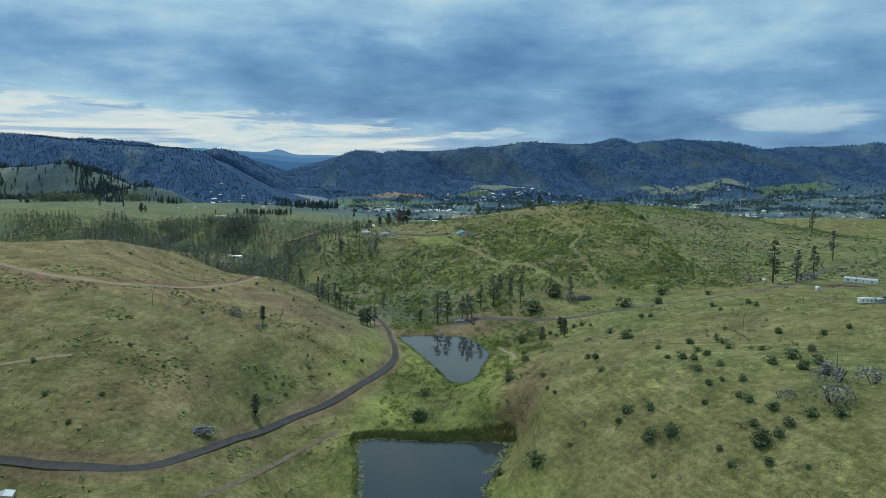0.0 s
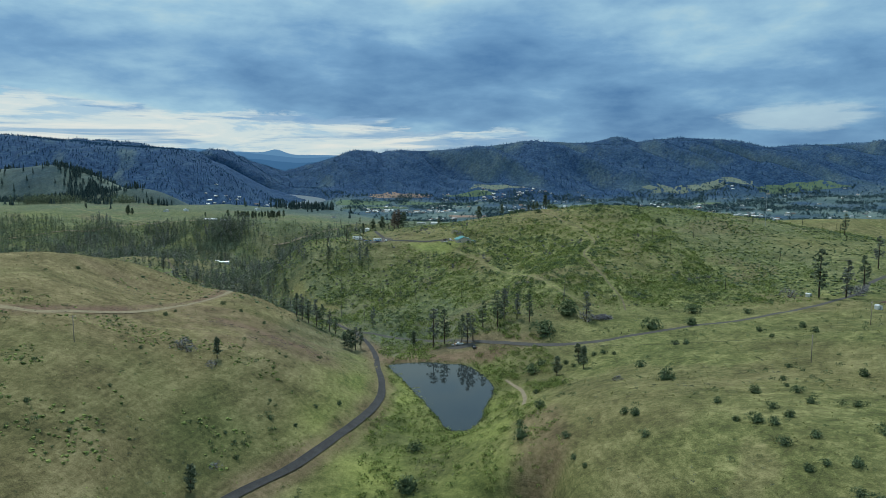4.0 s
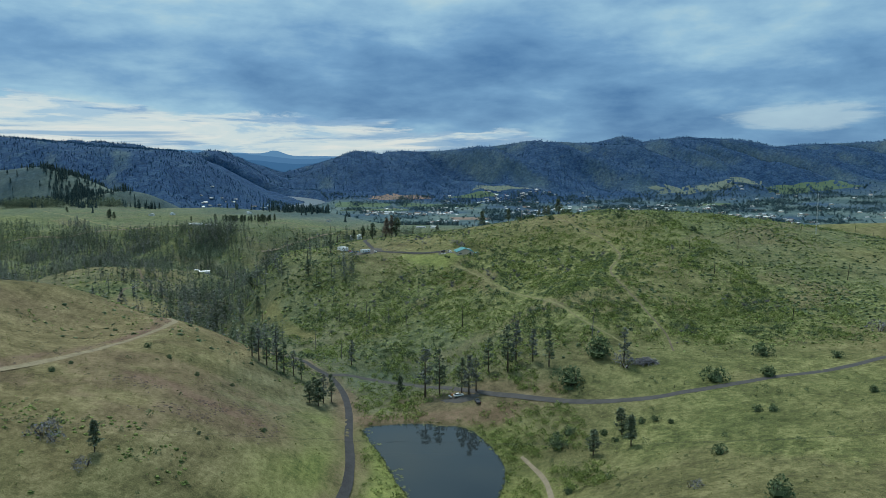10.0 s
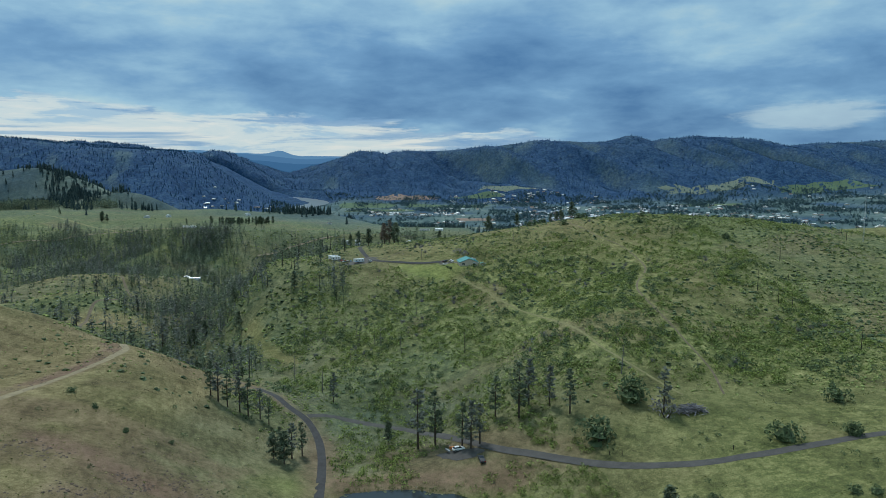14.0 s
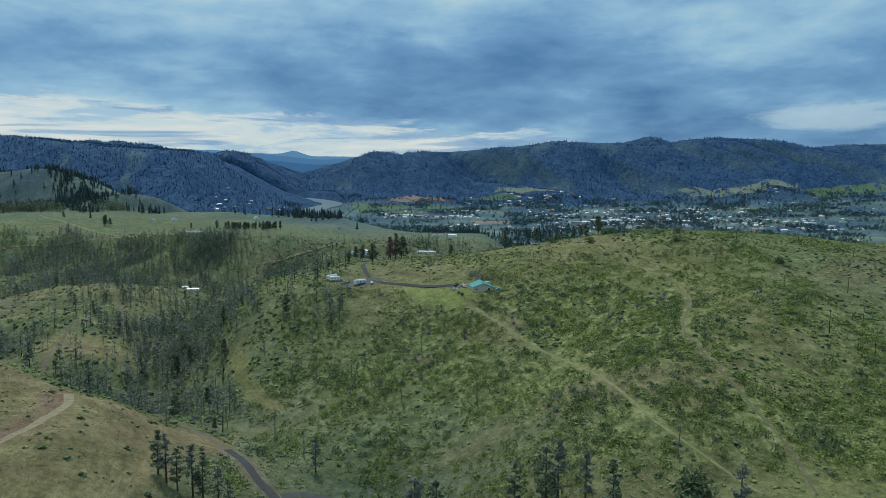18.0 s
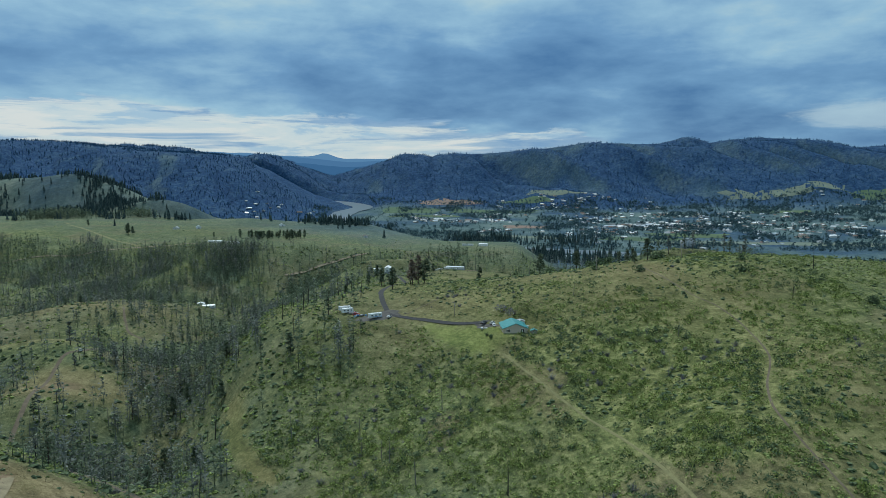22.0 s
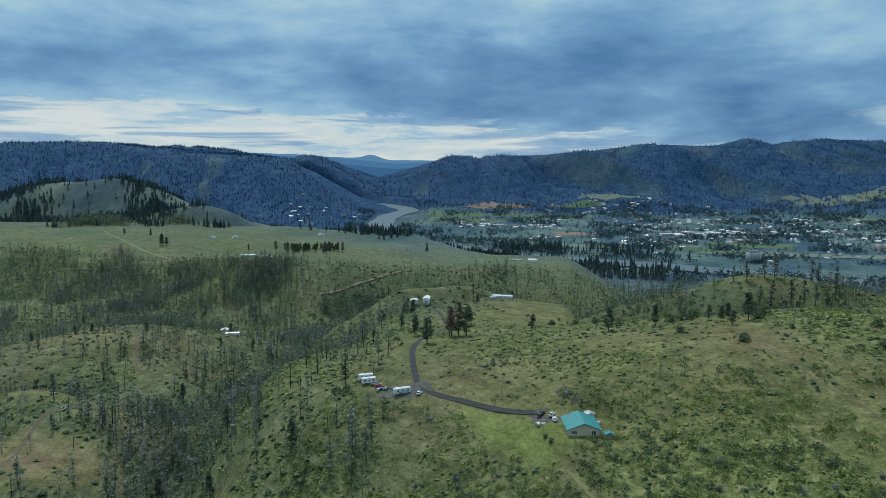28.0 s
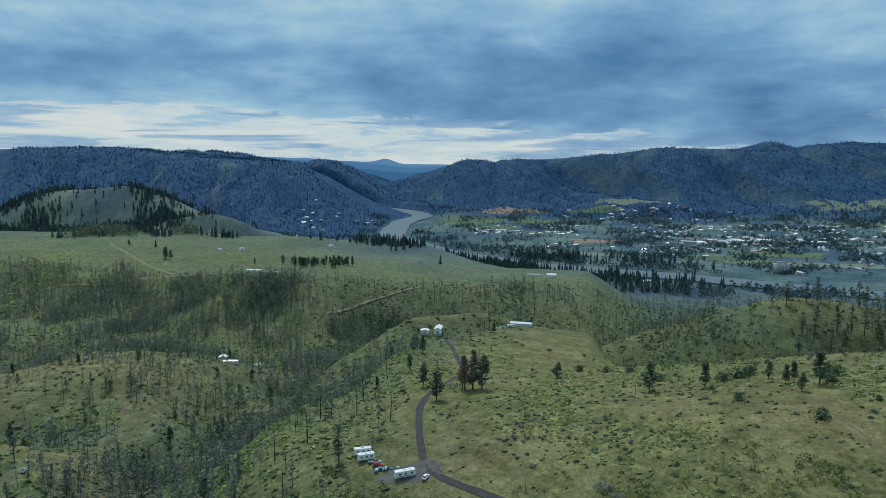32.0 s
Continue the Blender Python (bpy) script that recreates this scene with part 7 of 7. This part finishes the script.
far_houses(spots[270:])
place_all(halls, [(470, 2860, 1.2), (440, 2900, 1.0), (500, 2920, 1.3), (610, 2920, 1.2), (670, 2930, 1.1), (730, 2920, 1.3), (860, 2910, 1.0), (930, 2640, 1.0), (1010, 2600, 1.1), (1090, 2560, 1.0), (1180, 2620, 1.2), (980, 2560, 0.8), (1240, 2560, 0.9), (560, 2905, 1.3), (640, 2880, 0.9), (700, 2960, 1.1), (590, 2980, 1), (760, 2890, 0.9), (520, 2960, 0.9), (820, 2960, 1.0), (400, 2800, 0.8), (-250, 3180, 0.9), (-190, 3160, 1), (-120, 3150, 0.9), (-310, 3190, 0.8),
                  (60, 3390, 0.8), (130, 3380, 0.8), (0, 3400, 0.8), (-60, 3400, 0.7), (250, 2420, 0.6), (320, 2400, 0.5), (760, 2330, 0.6), (-900, 3300, 0.9), (-860, 3320, 0.7), (180, 2030, 0.7), (240, 2010, 0.6)], "sheds and shops of the valley town", sink=0.3)

CONCRETE = speckled("weathered_concrete", (0.36, 0.37, 0.38), 0.2, 0.2, 0.9)
elevator = thing("grain_elevator", at(540, 2236, 12), "tall pale concrete grain elevator beside the river", "elevator")
for k in range(4):
    for j in range(2):
        Geo().tube((-13.5 + 9 * k, 9 * j - 4.5, -1), (-13.5 + 9 * k, 9 * j - 4.5, 26), 4.6, 4.6, 14).make("silo", CONCRETE, elevator, True)
Geo().box((-12, -4, 26), (12, 4, 31)).make("headhouse", CONCRETE, elevator)
Geo().tube((6, 0, 31), (6, 0, 40), 0.5, 0.3, 6).make("leg_pipe", STEEL, elevator)
warehouse = shed(585, 2230, 12, 14, 30, 6, 2, OFFWHITE, STEEL, "low metal shed beside the grain elevator", "warehouse", category="warehouse")


def far_mountains():
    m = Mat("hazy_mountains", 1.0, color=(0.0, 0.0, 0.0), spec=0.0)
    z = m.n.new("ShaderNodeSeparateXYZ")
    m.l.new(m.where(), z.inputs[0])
    # self-lit backdrop: haze is painted in as a glow, paler with each further layer
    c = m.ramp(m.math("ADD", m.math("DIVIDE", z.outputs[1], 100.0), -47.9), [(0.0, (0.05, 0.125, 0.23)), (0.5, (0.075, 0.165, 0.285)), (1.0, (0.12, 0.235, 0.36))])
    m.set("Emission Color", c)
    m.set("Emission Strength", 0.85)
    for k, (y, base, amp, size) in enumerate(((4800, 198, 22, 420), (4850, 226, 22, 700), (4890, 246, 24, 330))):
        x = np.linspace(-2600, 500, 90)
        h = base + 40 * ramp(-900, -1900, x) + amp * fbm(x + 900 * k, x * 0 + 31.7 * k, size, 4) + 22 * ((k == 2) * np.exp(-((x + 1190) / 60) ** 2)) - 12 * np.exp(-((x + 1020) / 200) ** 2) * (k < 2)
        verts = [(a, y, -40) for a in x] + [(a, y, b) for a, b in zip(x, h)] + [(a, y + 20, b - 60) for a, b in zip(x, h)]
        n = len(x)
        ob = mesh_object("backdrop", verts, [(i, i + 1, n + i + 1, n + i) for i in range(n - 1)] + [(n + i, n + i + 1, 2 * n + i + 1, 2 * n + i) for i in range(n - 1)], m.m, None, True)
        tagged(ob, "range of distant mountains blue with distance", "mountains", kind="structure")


far_mountains()
